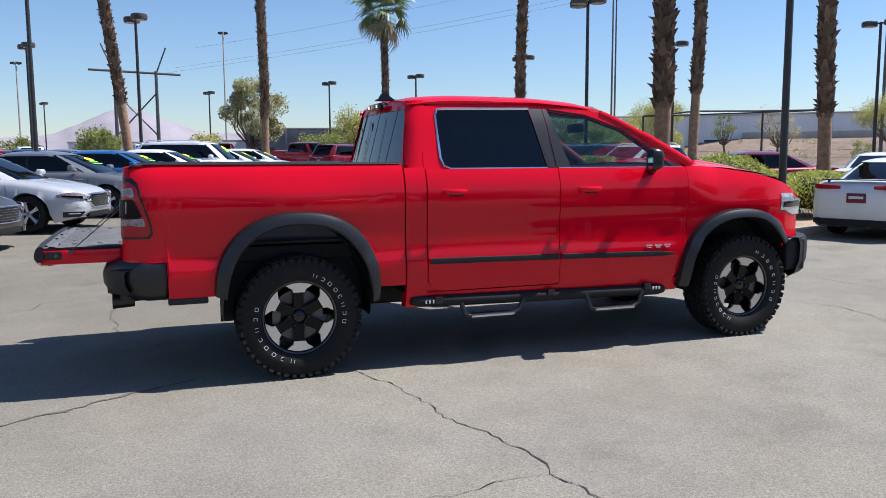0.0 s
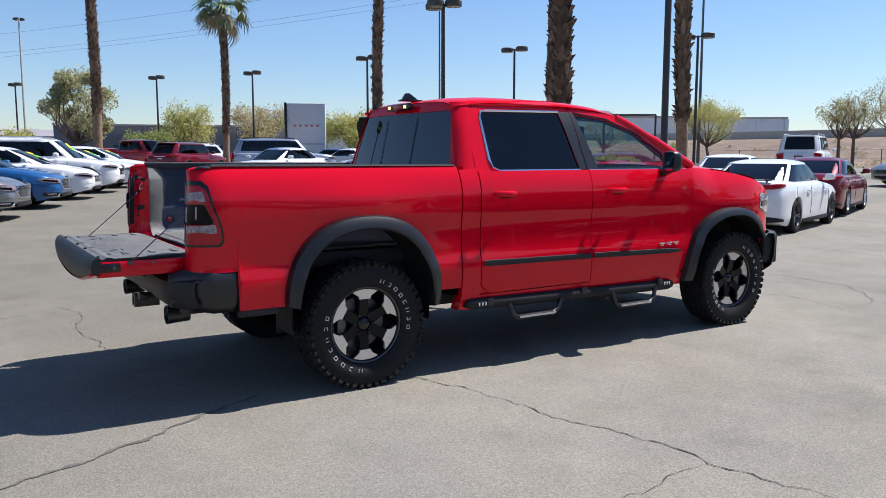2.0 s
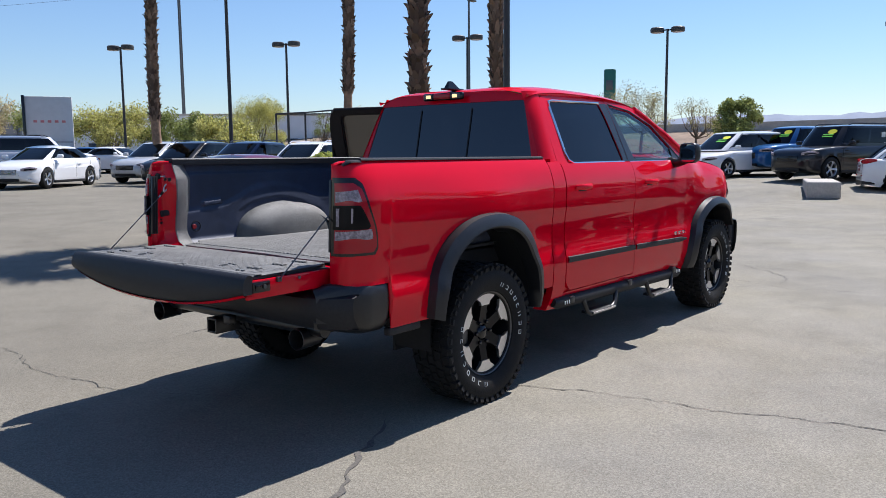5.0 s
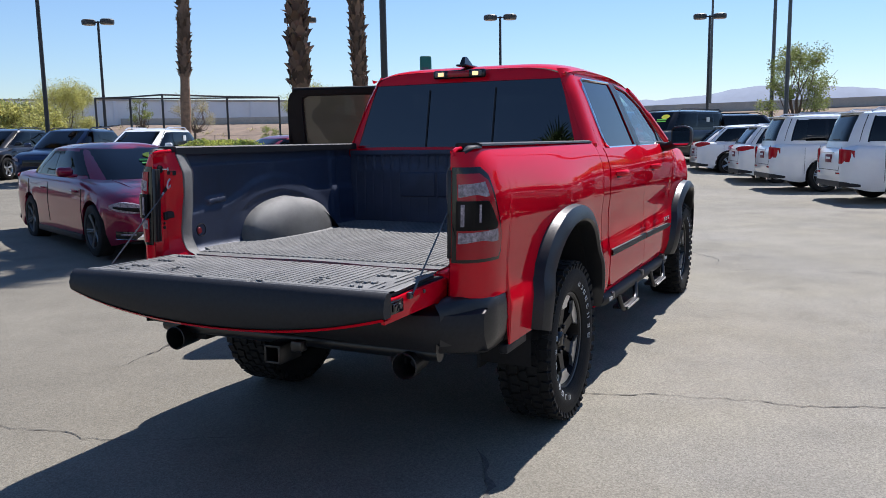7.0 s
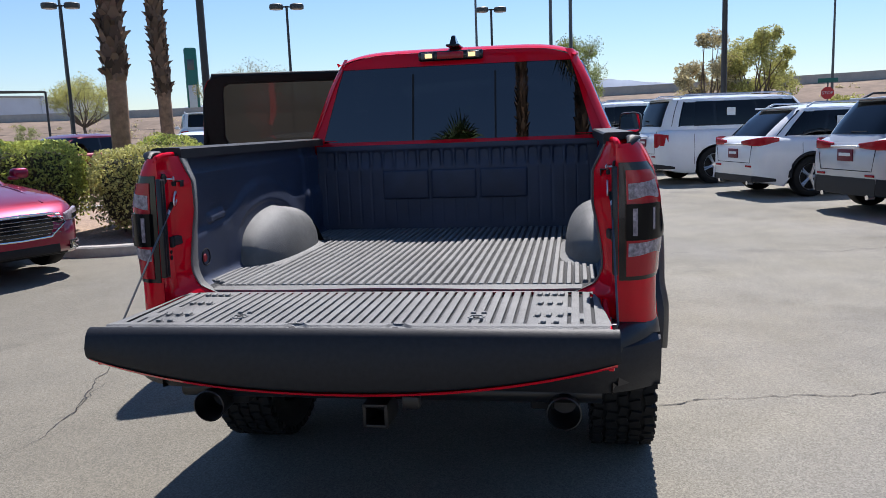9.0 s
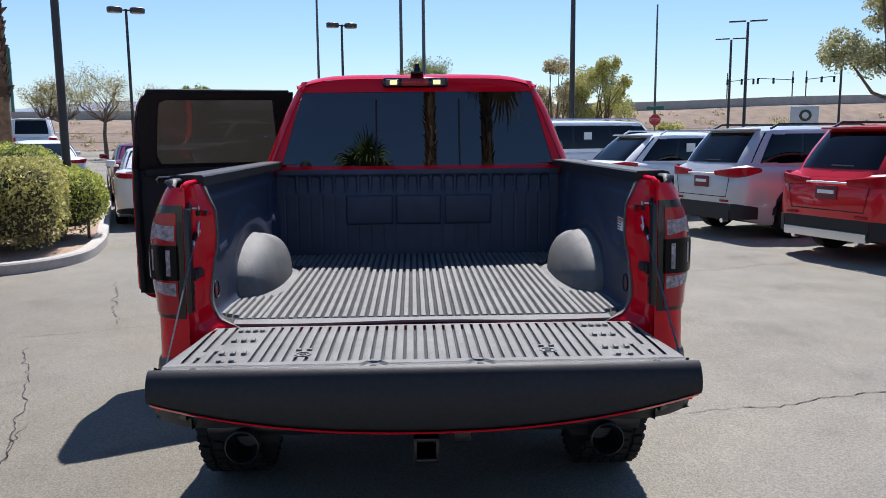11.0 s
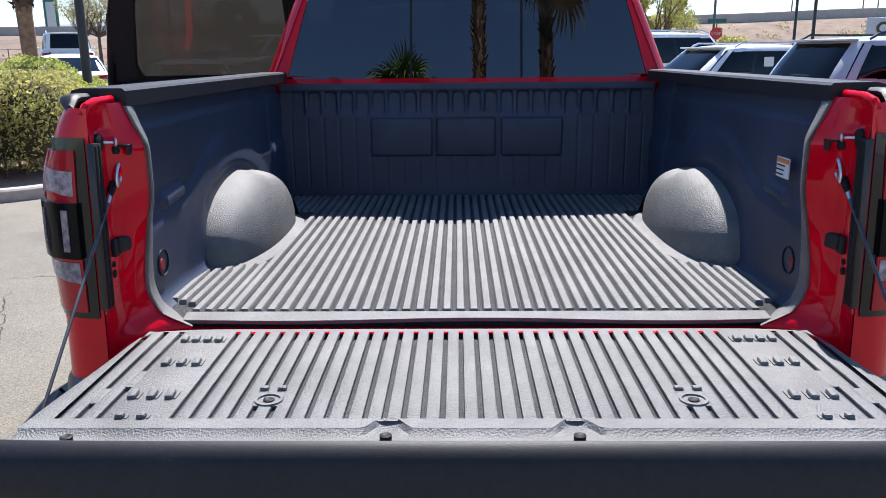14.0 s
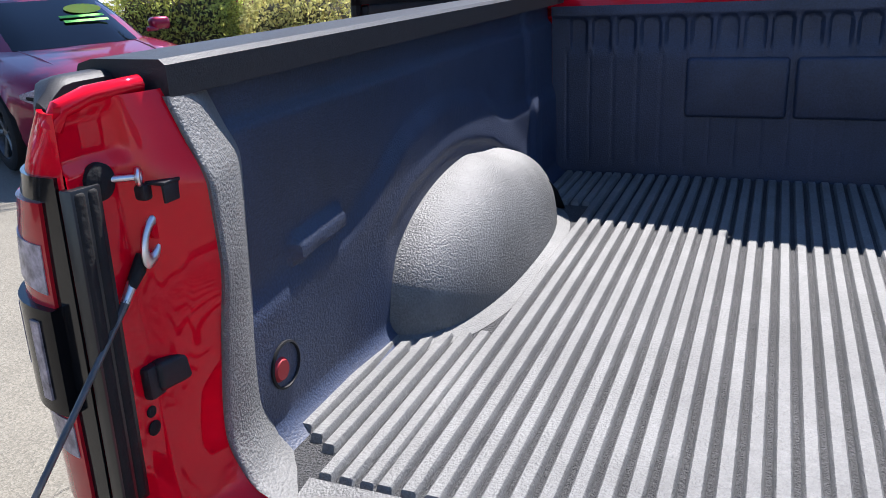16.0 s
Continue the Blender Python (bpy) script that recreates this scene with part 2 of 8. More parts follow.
def leaf_material(name, color, var=0.45):
    m = mat(name, color, 0.7, spec=0.25)
    nt = m.node_tree
    b = nt.nodes["Principled BSDF"]
    geo = nt.nodes.new("ShaderNodeNewGeometry")
    r = nt.nodes.new("ShaderNodeMapRange")
    r.inputs["To Min"].default_value, r.inputs["To Max"].default_value = 1 - var, 1 + var
    nt.links.new(geo.outputs["Random Per Island"], r.inputs["Value"])
    mul = nt.nodes.new("ShaderNodeVectorMath")
    mul.operation = "SCALE"
    mul.inputs[0].default_value = color
    nt.links.new(r.outputs["Result"], mul.inputs["Scale"])
    nt.links.new(mul.outputs["Vector"], b.inputs["Base Color"])
    tl = nt.nodes.new("ShaderNodeBsdfTranslucent")
    nt.links.new(mul.outputs["Vector"], tl.inputs["Color"])
    mx = nt.nodes.new("ShaderNodeMixShader")
    mx.inputs["Fac"].default_value = 0.35
    nt.links.new(b.outputs["BSDF"], mx.inputs[1])
    nt.links.new(tl.outputs["BSDF"], mx.inputs[2])
    nt.links.new(mx.outputs["Shader"], nt.nodes["Material Output"].inputs["Surface"])
    return m


boot_mat = leaf_material("palm_boot", (0.23, 0.16, 0.115), 0.6)
leaf_hedge = leaf_material("hedge_leaf", (0.44, 0.47, 0.115))
leaf_hedge_dry = leaf_material("hedge_leaf_dry", (0.50, 0.47, 0.165))
leaf_yellow = leaf_material("palo_verde_leaf", (0.48, 0.46, 0.155))
leaf_green = leaf_material("tree_leaf", (0.28, 0.31, 0.10))
leaf_grey = leaf_material("grey_leaf", (0.43, 0.42, 0.23))
leaf_olive = leaf_material("olive_leaf", (0.36, 0.31, 0.13))
leaf_tan = leaf_material("tan_leaf", (0.48, 0.41, 0.23))


# ---- mesh helpers ----
def mesh_of(name, vf, material, sharp=38):
    v, f = vf
    me = bpy.data.meshes.new(name)
    me.from_pydata([tuple(p) for p in v], [], [tuple(q) for q in f])
    me.materials.append(material)
    me.validate()
    me.shade_smooth()
    me.set_sharp_from_angle(angle=radians(sharp))
    return me


def deep(parent):
    """The nearest parent that keeps to thing > part > sub-part."""
    while parent.parent and parent.parent.parent:
        parent = parent.parent
    return parent


def part(name, vf, material, parent, label="", sharp=38):
    ob = new(name, mesh_of(name, vf, material, sharp))
    ob.parent = deep(parent)
    if label:
        ob["label"] = label
    return ob


def thing(name, label, category, m=None, group="", kind=""):
    ob = new(name)
    ob.empty_display_size = 0.2
    if m is not None:
        ob.matrix_basis = m
    return tagged(ob, label, category, group, kind)


def unit(name, label, parent):
    """A part that is made of several pieces."""
    ob = new(name)
    ob.empty_display_size = 0.1
    ob.parent = parent
    ob["label"] = label
    return ob


def join(*many):
    v, f = [], []
    for a, b in many:
        n = len(v)
        v += list(a)
        f += [tuple(i + n for i in q) for q in b]
    return v, f


def moved(vf, m):
    return [tuple(m @ Vector(p)) for p in vf[0]], vf[1]


def mirror(vf):
    return [(x, -y, z) for x, y, z in vf[0]], [tuple(reversed(q)) for q in vf[1]]


def from_bm(bm):
    bm.verts.index_update()
    v = [tuple(p.co) for p in bm.verts]
    f = [tuple(p.index for p in q.verts) for q in bm.faces]
    bm.free()
    return v, f


def box(cx, cy, cz, sx, sy, sz, bev=0.0, seg=2):
    bm = bmesh.new()
    bmesh.ops.create_cube(bm, size=1.0)
    for p in bm.verts:
        p.co = Vector((cx + p.co.x * sx, cy + p.co.y * sy, cz + p.co.z * sz))
    if bev:
        bmesh.ops.bevel(bm, geom=bm.edges[:], offset=bev, segments=seg, profile=0.5, affect="EDGES")
    return from_bm(bm)


def grid(fn, nu, nv, wrap=False):
    """A sheet of nu x nv points fn(u, v), u and v from 0 to 1."""
    v = [fn(i / (nu - (0 if wrap else 1)), j / (nv - 1)) for i in range(nu) for j in range(nv)]
    f = []
    for i in range(nu if wrap else nu - 1):
        k = (i + 1) % nu
        for j in range(nv - 1):
            f.append((i * nv + j, k * nv + j, k * nv + j + 1, i * nv + j + 1))
    return v, f


def outward(vf, c):
    """Turns every face away from the point c."""
    v, f = vf
    out = []
    for q in f:
        p = [Vector(v[i]) for i in q]
        n = (p[1] - p[0]).cross(p[2] - p[0])
        if n.length < 1e-12 and len(p) > 3:
            n = (p[2] - p[0]).cross(p[3] - p[0])
        m = sum(p, Vector()) / len(p) - Vector(c)
        out.append(q if n.dot(m) >= 0 else tuple(reversed(q)))
    return v, out


def shell(fn, nu, nv, off):
    """A sheet with thickness: off(p) gives the inner point."""
    v, f = grid(fn, nu, nv)
    n = len(v)
    v = v + [off(p) for p in v]
    f = f + [tuple(n + i for i in reversed(q)) for q in f]
    rim = [i * nv for i in range(nu)] + [(nu - 1) * nv + j for j in range(1, nv)] + [i * nv + nv - 1 for i in range(nu - 2, -1, -1)] + [j for j in range(nv - 2, 0, -1)]
    for a, b in zip(rim, rim[1:] + rim[:1]):
        f.append((b, a, a + n, b + n))
    return v, f


def lathe(profile, n=32, axis="y"):
    """Turns (radius, along) pairs about an axis."""
    v, f = [], []
    for r, a in profile:
        for k in range(n):
            t = 2 * math.pi * k / n
            c, s = r * math.cos(t), r * math.sin(t)
            v.append({"y": (c, a, s), "z": (c, s, a), "x": (a, c, s)}[axis])
    for i in range(len(profile) - 1):
        for k in range(n):
            a, b = i * n + k, i * n + (k + 1) % n
            f.append((a, b, b + n, a + n))
    return v, f


def disc_cap(vf, n, first=True):
    v, f = vf
    k = 0 if first else len(v) - n
    ring = list(range(k, k + n))
    return v, f + [tuple(ring if not first else reversed(ring))]


def tube(path, r, n=8, caps=True):
    pts = [Vector(p) for p in path]
    rr = r if isinstance(r, (list, tuple)) else [r] * len(pts)
    v, f = [], []
    up = Vector((0, 0, 1))
    for i, p in enumerate(pts):
        d = (pts[min(i + 1, len(pts) - 1)] - pts[max(i - 1, 0)]).normalized()
        a = d.cross(up if abs(d.z) < 0.95 else Vector((1, 0, 0))).normalized()
        b = d.cross(a)
        for k in range(n):
            t = 2 * math.pi * k / n
            v.append(tuple(p + (a * math.cos(t) + b * math.sin(t)) * rr[i]))
    for i in range(len(pts) - 1):
        for k in range(n):
            a, b = i * n + k, i * n + (k + 1) % n
            f.append((a, a + n, b + n, b))
    if caps:
        f.append(tuple(range(n)))
        f.append(tuple(reversed(range(len(v) - n, len(v)))))
    return v, f


def prism(poly, lo, hi, to3):
    """Extrudes a flat outline from lo to hi; to3(a, b, h) gives the point."""
    n = len(poly)
    v = [to3(a, b, lo) for a, b in poly] + [to3(a, b, hi) for a, b in poly]
    f = [tuple(reversed(range(n))), tuple(range(n, 2 * n))]
    f += [(i, (i + 1) % n, n + (i + 1) % n, n + i) for i in range(n)]
    return v, f


def rounded(poly, r, seg=4):
    """Rounds the corners of a flat outline."""
    out = []
    n = len(poly)
    for i in range(n):
        p, a, b = Vector(poly[i]), Vector(poly[i - 1]), Vector(poly[(i + 1) % n])
        ra = min(r, (a - p).length * 0.45)
        rb = min(r, (b - p).length * 0.45)
        s, e = p + (a - p).normalized() * ra, p + (b - p).normalized() * rb
        for k in range(seg + 1):
            t = k / seg
            out.append(tuple(s * (1 - t) ** 2 + p * 2 * t * (1 - t) + e * t ** 2))
    return out


def smooth_curve(keys):
    """A smooth function through (x, y) keys."""
    xs = np.array([k[0] for k in keys], float)
    ys = np.array([k[1] for k in keys], float)
    h = np.diff(xs)
    d = np.diff(ys) / h
    m = np.zeros(len(xs))
    m[0], m[-1] = d[0], d[-1]
    for i in range(1, len(xs) - 1):
        m[i] = 0 if d[i - 1] * d[i] <= 0 else 2 * d[i - 1] * d[i] / (d[i - 1] + d[i])

    def fn(x):
        x = min(max(x, xs[0]), xs[-1])
        i = min(int(np.searchsorted(xs, x, side="right")) - 1, len(h) - 1)
        t = (x - xs[i]) / h[i]
        return float(ys[i] * (1 + 2 * t) * (1 - t) ** 2 + m[i] * h[i] * t * (1 - t) ** 2 + ys[i + 1] * t * t * (3 - 2 * t) + m[i + 1] * h[i] * t * t * (t - 1))
    return fn


def smoothstep(a, b, x):
    t = min(max((x - a) / (b - a), 0), 1)
    return t * t * (3 - 2 * t)


# ---- ground ----
def ground_z(x, y):
    """The lot is level round the truck and rises gently towards its far sides."""
    zy = 0.62 * (1 - math.exp(-max(0, y - 6) / 18))
    zx = 0.55 * (1 - math.exp(-max(0, x - 20) / 4)) * smoothstep(-3, 4, y)
    return max(zx, zy)


def make_ground():
    xs = sorted(set([-3000, -800, -250, -100, -60, -30] + list(range(-20, 61, 2)) + [70, 85, 110, 200, 500, 1200, 3000]))
    v = [(x, y, ground_z(x, y)) for x in xs for y in xs]
    n = len(xs)
    f = [(i * n + j, (i + 1) * n + j, (i + 1) * n + j + 1, i * n + j + 1) for i in range(n - 1) for j in range(n - 1)]
    ob = new("ground", mesh_of("ground", (v, f), asphalt))
    tagged(ob, "weathered grey asphalt parking lot with cracks", "ground", kind="structure")


make_ground()


def crack(keys, width, seed, name="crack", material=crack_mat):
    """A wandering crack between a few keys, laid on the ground."""
    rng = random.Random(seed)
    pts = []
    for (x0, y0), (x1, y1) in zip(keys, keys[1:]):
        n = max(2, int(math.hypot(x1 - x0, y1 - y0) / 0.05))
        for k in range(n):
            t = k / n
            pts.append((x0 + (x1 - x0) * t, y0 + (y1 - y0) * t))
    pts.append(keys[-1])
    v, f = [], []
    off = 0.0
    for i, (x, y) in enumerate(pts):
        q = pts[min(i + 1, len(pts) - 1)]
        p = pts[max(i - 1, 0)]
        d = Vector((q[0] - p[0], q[1] - p[1])).normalized()
        nx, ny = -d.y, d.x
        off = off * 0.86 + rng.gauss(0, 0.016)
        w = 0.55 * width * (0.25 + 1.1 * rng.random() ** 1.6) * min(1, 0.2 + i / 6, 0.2 + (len(pts) - 1 - i) / 6)
        z = ground_z(x, y) + 0.004
        v += [(x + nx * (off + w), y + ny * (off + w), z), (x + nx * (off - w), y + ny * (off - w), z)]
        if i:
            f.append((2 * i - 2, 2 * i - 1, 2 * i + 1, 2 * i))
    ob = new(name, mesh_of(name, (v, f), material))
    tagged(ob, "dark wandering crack in the asphalt", "crack", kind="stuff")


crack([(0.33, -0.80), (0.45, -1.22), (0.56, -1.72), (0.63, -2.10), (0.74, -2.42), (0.82, -2.75), (0.85, -2.99), (0.90, -3.25), (0.97, -3.58), (1.08, -4.3), (1.02, -5.2)], 0.0085, 1)
crack([(0.85, -2.99), (0.60, -3.07), (0.28, -3.13), (0.02, -3.08)], 0.005, 2)
crack([(6.66, 1.60), (6.72, 0.99), (6.74, 0.32), (6.62, -0.28), (5.98, -0.96), (5.30, -1.22)], 0.009, 3)
crack([(-0.62, -0.70), (-0.81, -0.81), (-1.04, -0.93), (-1.26, -1.06), (-1.46, -1.19), (-1.70, -1.31), (-2.05, -1.46), (-2.40, -1.60), (-2.75, -1.73)], 0.030, 4, material=crack_filled)
crack([(5.24, 0.25), (5.44, -0.38), (5.20, -0.98), (5.10, -1.37), (5.27, -1.62), (5.35, -2.12), (5.38, -2.75), (5.27, -3.4), (5.60, -4.3), (6.09, -5.74)], 0.008, 5)
crack([(-1.37, 3.25), (-1.23, 2.76), (-1.38, 1.91), (-1.28, 1.20), (-1.12, 0.78), (-0.87, 0.35)], 0.006, 6)
crack([(-2.6, 2.30), (-2.38, 2.35), (-2.15, 2.48), (-2.04, 2.88), (-1.49, 2.84)], 0.008, 7)
crack([(5.15, 3.44), (3.9, 2.95), (3.28, 2.70), (2.85, 2.57)], 0.010, 8)
crack([(2.57, 3.47), (2.70, 3.12), (2.85, 2.57), (2.98, 2.2)], 0.006, 9)
crack([(2.40, 3.05), (1.17, 2.50), (0.15, 2.10), (-0.35, 2.05)], 0.008, 10)
crack([(-0.18, 2.21), (0.09, 2.08), (0.66, 2.25)], 0.006, 13)
crack([(-2.6, 5.4), (-0.4, 6.0), (2.0, 8.2), (2.4, 11.0)], 0.008, 15)
crack([(9.2, 1.2), (9.9, 2.2), (9.4, 3.0)], 0.006, 11)
crack([(-1.2, -2.6), (-1.9, -3.0), (-2.3, -2.4)], 0.003, 12)

# ---- the pickup truck: rear axle at x = 0, nose towards +x ----
SIDE_Z = smooth_curve([(0.40, 0.885), (0.50, 0.935), (0.60, 0.955), (0.75, 0.962), (0.86, 0.945), (1.0, 0.945), (1.15, 0.958), (1.24, 0.958), (1.34, 0.938), (1.40, 0.912), (1.46, 0.868)])


def REAR_END(z):
    """The rear edge of the bed side leans forward towards the top."""
    return -1.082 - 0.018 * (1.35 - z) / 0.35


def body_y(x, z):
    y = SIDE_Z(z)
    if x < -0.84:
        y -= max(0.05, min(0.16, SIDE_Z(z) - 0.808)) * (1 - max(0.0, 1 - min(1.0, (-0.84 - x) / (-0.84 - REAR_END(z))) ** 2.7) ** (1 / 2.7))
    if x < -0.98:
        y = max(0.808, y - 0.045 * smoothstep(1.35, 1.46, z) * ((-0.98 - x) / 0.134) ** 2)
    if x > 3.85:
        y -= 0.30 * ((x - 3.85) / 0.72) ** 2
    if x > 3.1:
        y -= 0.075 * smoothstep(3.1, 3.5, x) * max(0.0, (z - 1.06) / 0.33) ** 1.5
    if 3.0 < x < 4.3:
        y += 0.022 * math.exp(-((x - 3.62) / 0.45) ** 2) * smoothstep(0.7, 1.0, z)
    if -0.75 < x < 0.75:
        y += 0.024 * math.exp(-(x / 0.42) ** 2) * smoothstep(0.7, 1.0, z) * (1 - smoothstep(1.2, 1.4, z))
    return y


def arch(x, cx, a, b, z0, n=2.1):
    t = abs(x - cx) / a
    return z0 + b * (1 - t ** n) ** (1 / n) if t < 1 else 0.0


def side_panel(x0, x1, zb, zt, sgn, nx=40, nz=14, extra=0.0, depth=0.03, end=None):
    """A sheet of the body side between two height curves; end(z) may trim its rear edge."""
    def fn(u, v):
        u = u ** 2.2 if end else u
        x = x0 + (x1 - x0) * u
        lo, hi = zb(x), zt(x)
        z = lo + (hi - lo) * v
        if end:
            e = max(x0, end(z))
            x = e + (x1 - e) * u
        return (x, sgn * (body_y(x, z) + extra), z)
    vf = shell(fn, nx, nz, lambda p: (p[0], p[1] - sgn * depth, p[2]))
    return vf if sgn < 0 else (vf[0], [tuple(reversed(q)) for q in vf[1]])


# where the liner's end flange meets the jamb (half width) and the side wall (length), by height
FLANGE_Y = smooth_curve([(0.80, 0.640), (0.918, 0.660), (0.93, 0.685), (0.953, 0.728), (1.02, 0.754), (1.15, 0.738), (1.25, 0.722), (1.33, 0.723), (1.39, 0.748), (1.45, 0.776)])
FLANGE_X = smooth_curve([(0.915, -0.79), (0.95, -0.82), (1.01, -0.843), (1.12, -0.838), (1.24, -0.828), (1.33, -0.820), (1.38, -0.845), (1.43, -0.872)])

truck = thing("pickup_truck", "bright red crew cab pickup, tailgate down, one rear door open", "pickup truck")

RAIL = lambda x: 1.452 - 0.008 * (x + 1.1) / 1.85 - 0.022 * smoothstep(-1.02, -1.085, x)
REAR_BOT = lambda x: max(0.832 if x < -0.84 else 0.595, arch(x, 0.008, 0.53, 0.585, 0.50), 0.52 if x > 0.5 else 0)
for sgn in (-1, 1):
    xs_join = side_panel(-1.120, 0.752, REAR_BOT, RAIL, sgn, 90, 40, depth=0.008, end=REAR_END)
    bed_side = part("bed_side", xs_join, red_paint, truck)
    # the rail cap
    pieces = []
    for xa, xb, inner, n in ((-0.957, 0.738, 0.765, 24), (-1.052, -0.957, 0.838, 8)):
        cap = []
        for i in range(n):
            x = xa + (xb - xa) * i / (n - 1)
            e = smoothstep(-1.015, -1.052, x)
            yo = min(0.888, body_y(x, 1.43) + 0.012) - 0.006 * e
            yi = min(inner, yo - 0.018)
            z = RAIL(x) + (0.004 if inner < 0.8 else -0.006) - 0.010 * e
            cap.append([(x, sgn * yy, z + dz) for yy, dz in ((yi, -0.030 if inner < 0.8 else -0.004), (yi, 0.004), (yi + 0.007, 0.010), (max(yi + 0.010, yo - 0.025), 0.011), (yo - 0.005, 0.006), (yo - 0.001, -0.002))])
        vf = grid(lambda u, v: cap[round(u * (n - 1))][round(v * 5)], n, 6)
        m_ = len(vf[0])
        pieces.append((vf[0], vf[1] + [tuple(range(6)), tuple(range(m_ - 6, m_))]))
    vf = join(*pieces)
    part("rail_cap", vf, black_plastic, truck, "black plastic bed rail cap")
    # the flare round the wheel opening
    for cx, (ao, bo, zo), (ai, bi, zi), t0, t1 in ((0.008, (0.588, 0.630, 0.51), (0.485, 0.550, 0.50), 0.0, math.pi - 0.11), (3.625, (0.595, 0.615, 0.45), (0.50, 0.54, 0.45), 0.56, math.pi)):
        def flare(u, v):
            t = t0 + (t1 - t0) * u
            c, s = math.cos(t), math.sin(t)
            c, s = math.copysign(abs(c) ** 0.88, c), abs(s) ** 0.88
            k = (0, 0.12, 0.5, 0.88, 1.0, 1.0)[round(v * 5)]
            proud = (0.0, 0.05, 0.072, 0.078, 0.066, -0.10)[round(v * 5)]
            slim = 0.034 * (1 - s) ** 2 if cx < 1 else 0.0
            x = cx + (ao - slim + (ai - ao + slim) * k) * c
            z = zo + (zi - zo) * k + (bo + (bi - bo) * k) * s
            return (x, sgn * (min(body_y(x, z), 0.965) + proud), z)
        vf = grid(flare, 49, 6)
        if sgn > 0:
            vf = (vf[0], [tuple(reversed(q)) for q in vf[1]])
        part("wheel_flare", vf, flare_plastic, truck, "black textured wheel arch flare")
    # inner wheel housing
    for cx in (0.0, 3.64):
        def well(u, v):
            t = math.pi * (1.06 - 1.12 * u)
            return (cx + 0.50 * math.cos(t), sgn * (0.66 + 0.275 * v), 0.46 + (0.56 if cx > 1 else 0.62) * max(-0.1, math.sin(t)))
        part("wheel_housing", grid(well, 24, 3), dark_trim, truck, "black wheel housing")
        part("housing_wall", box(cx, sgn * 0.665, 0.62 if cx < 1 else 0.72, 1.0, 0.02, 0.5 if cx < 1 else 0.6), dark_trim, truck)
    # tail lamp
    XL = lambda z: -0.925 - 0.075 * smoothstep(1.02, 1.34, z)

    def surround(u, v):
        z = 0.986 + 0.384 * v
        xe = REAR_END(z)
        return (xe + (XL(z) + 0.013 - 0.035 * smoothstep(1.32, 1.37, z) ** 2 - 0.02 * smoothstep(1.01, 0.986, z) ** 2 - xe) * u, 0, z)

    def proud(x, z, ex):
        """A point off the body side along its plan normal."""
        sl = (body_y(x + 0.002, z) - body_y(x - 0.002, z)) / 0.004
        k = ex / math.hypot(sl, 1)
        return (x - sl * k, sgn * (body_y(x, z) + k), z)

    def on_side(fn, ex, nu=22, nv=14):
        def sheet(e):
            return lambda u, v: (lambda q: proud(q[0], q[2], e))(fn(u ** 2.4, v))
        a_, b_ = grid(sheet(ex), nu, nv), grid(sheet(ex - 0.014), nu, nv)
        n = nu * nv
        rim = [i * nv for i in range(nu)] + [(nu - 1) * nv + j for j in range(1, nv)] + [i * nv + nv - 1 for i in range(nu - 2, -1, -1)] + [j for j in range(nv - 2, 0, -1)]
        f = list(a_[1]) + [tuple(n + i for i in reversed(q)) for q in b_[1]] + [(q, p, p + n, q + n) for p, q in zip(rim, rim[1:] + rim[:1])]
        vf = (a_[0] + b_[0], f)
        return vf if sgn < 0 else (vf[0], [tuple(reversed(q)) for q in f])
    lamp = part("tail_lamp", on_side(surround, 0.004), gloss_black, truck, "red and clear tail lamp with a thin black surround")
    for nm, z0, z1, mt, x0, ex in (("red_lens", 1.0, 1.345, lens_red, 0.0007, 0.008), ("clear_lens", 1.250, 1.302, lens_clear, 0.0013, 0.0095), ("dark_lens", 1.118, 1.236, lens_smoke, 0.0005, 0.016), ("clear_lens", 1.064, 1.108, lens_clear, 0.0013, 0.0095)):
        def lens(u, v):
            z = z0 + (z1 - z0) * v
            xe = REAR_END(z) + x0
            x = xe + (XL(z) - (0.035 * smoothstep(1.30, 1.345, z) ** 2 + 0.02 * smoothstep(1.03, 1.0, z) ** 2 if nm == "red_lens" else 0) - {"red_lens": 0.0, "dark_lens": 0.030}.get(nm, 0.024) - xe) * u
            wave = (0.010 * u + 0.007 * math.sin(5.5 * u) * (1 - v)) if nm == "clear_lens" else 0
            if nm == "dark_lens":
                wave = (0.5 - v) * 0.03 * max(2 * u - 1.75, 0) * 4
            return (x, 0, z + wave)
        part(nm, on_side(lens, ex), mt, lamp)
    for xa, xb, za in ((0.0030, 0.0062, 1.134), (0.034, 0.040, 1.150)):
        part("clear_slot", on_side(lambda u, v: (REAR_END(za + (1.222 - za) * v) + xa + (xb - xa) * u, 0, za + (1.222 - za) * v), 0.0185, 5, 4), lens_clear, lamp)
    # jamb at the end of the bed side, pressed with a pocket and a raised plate
    def jamb(u, v):
        z = 0.83 + 0.606 * v
        low = max(0.0, 0.754 - FLANGE_Y(z)) if z < 1.02 else 0.0
        e = FLANGE_Y(z) + 0.006
        xk = (-1.112, -1.106, -1.088, -1.070, -1.045, -1.02, -0.985, -0.955)
        yk = (0.802, 0.798, 0.797, 0.798, 0.799 - 0.2 * low, 0.796 - 0.35 * low, 0.45 * 0.792 + 0.55 * e, e)
        xe = REAR_END(z)
        x = xe + (-0.955 - xe) * u
        y = float(np.interp(x, xk, yk))
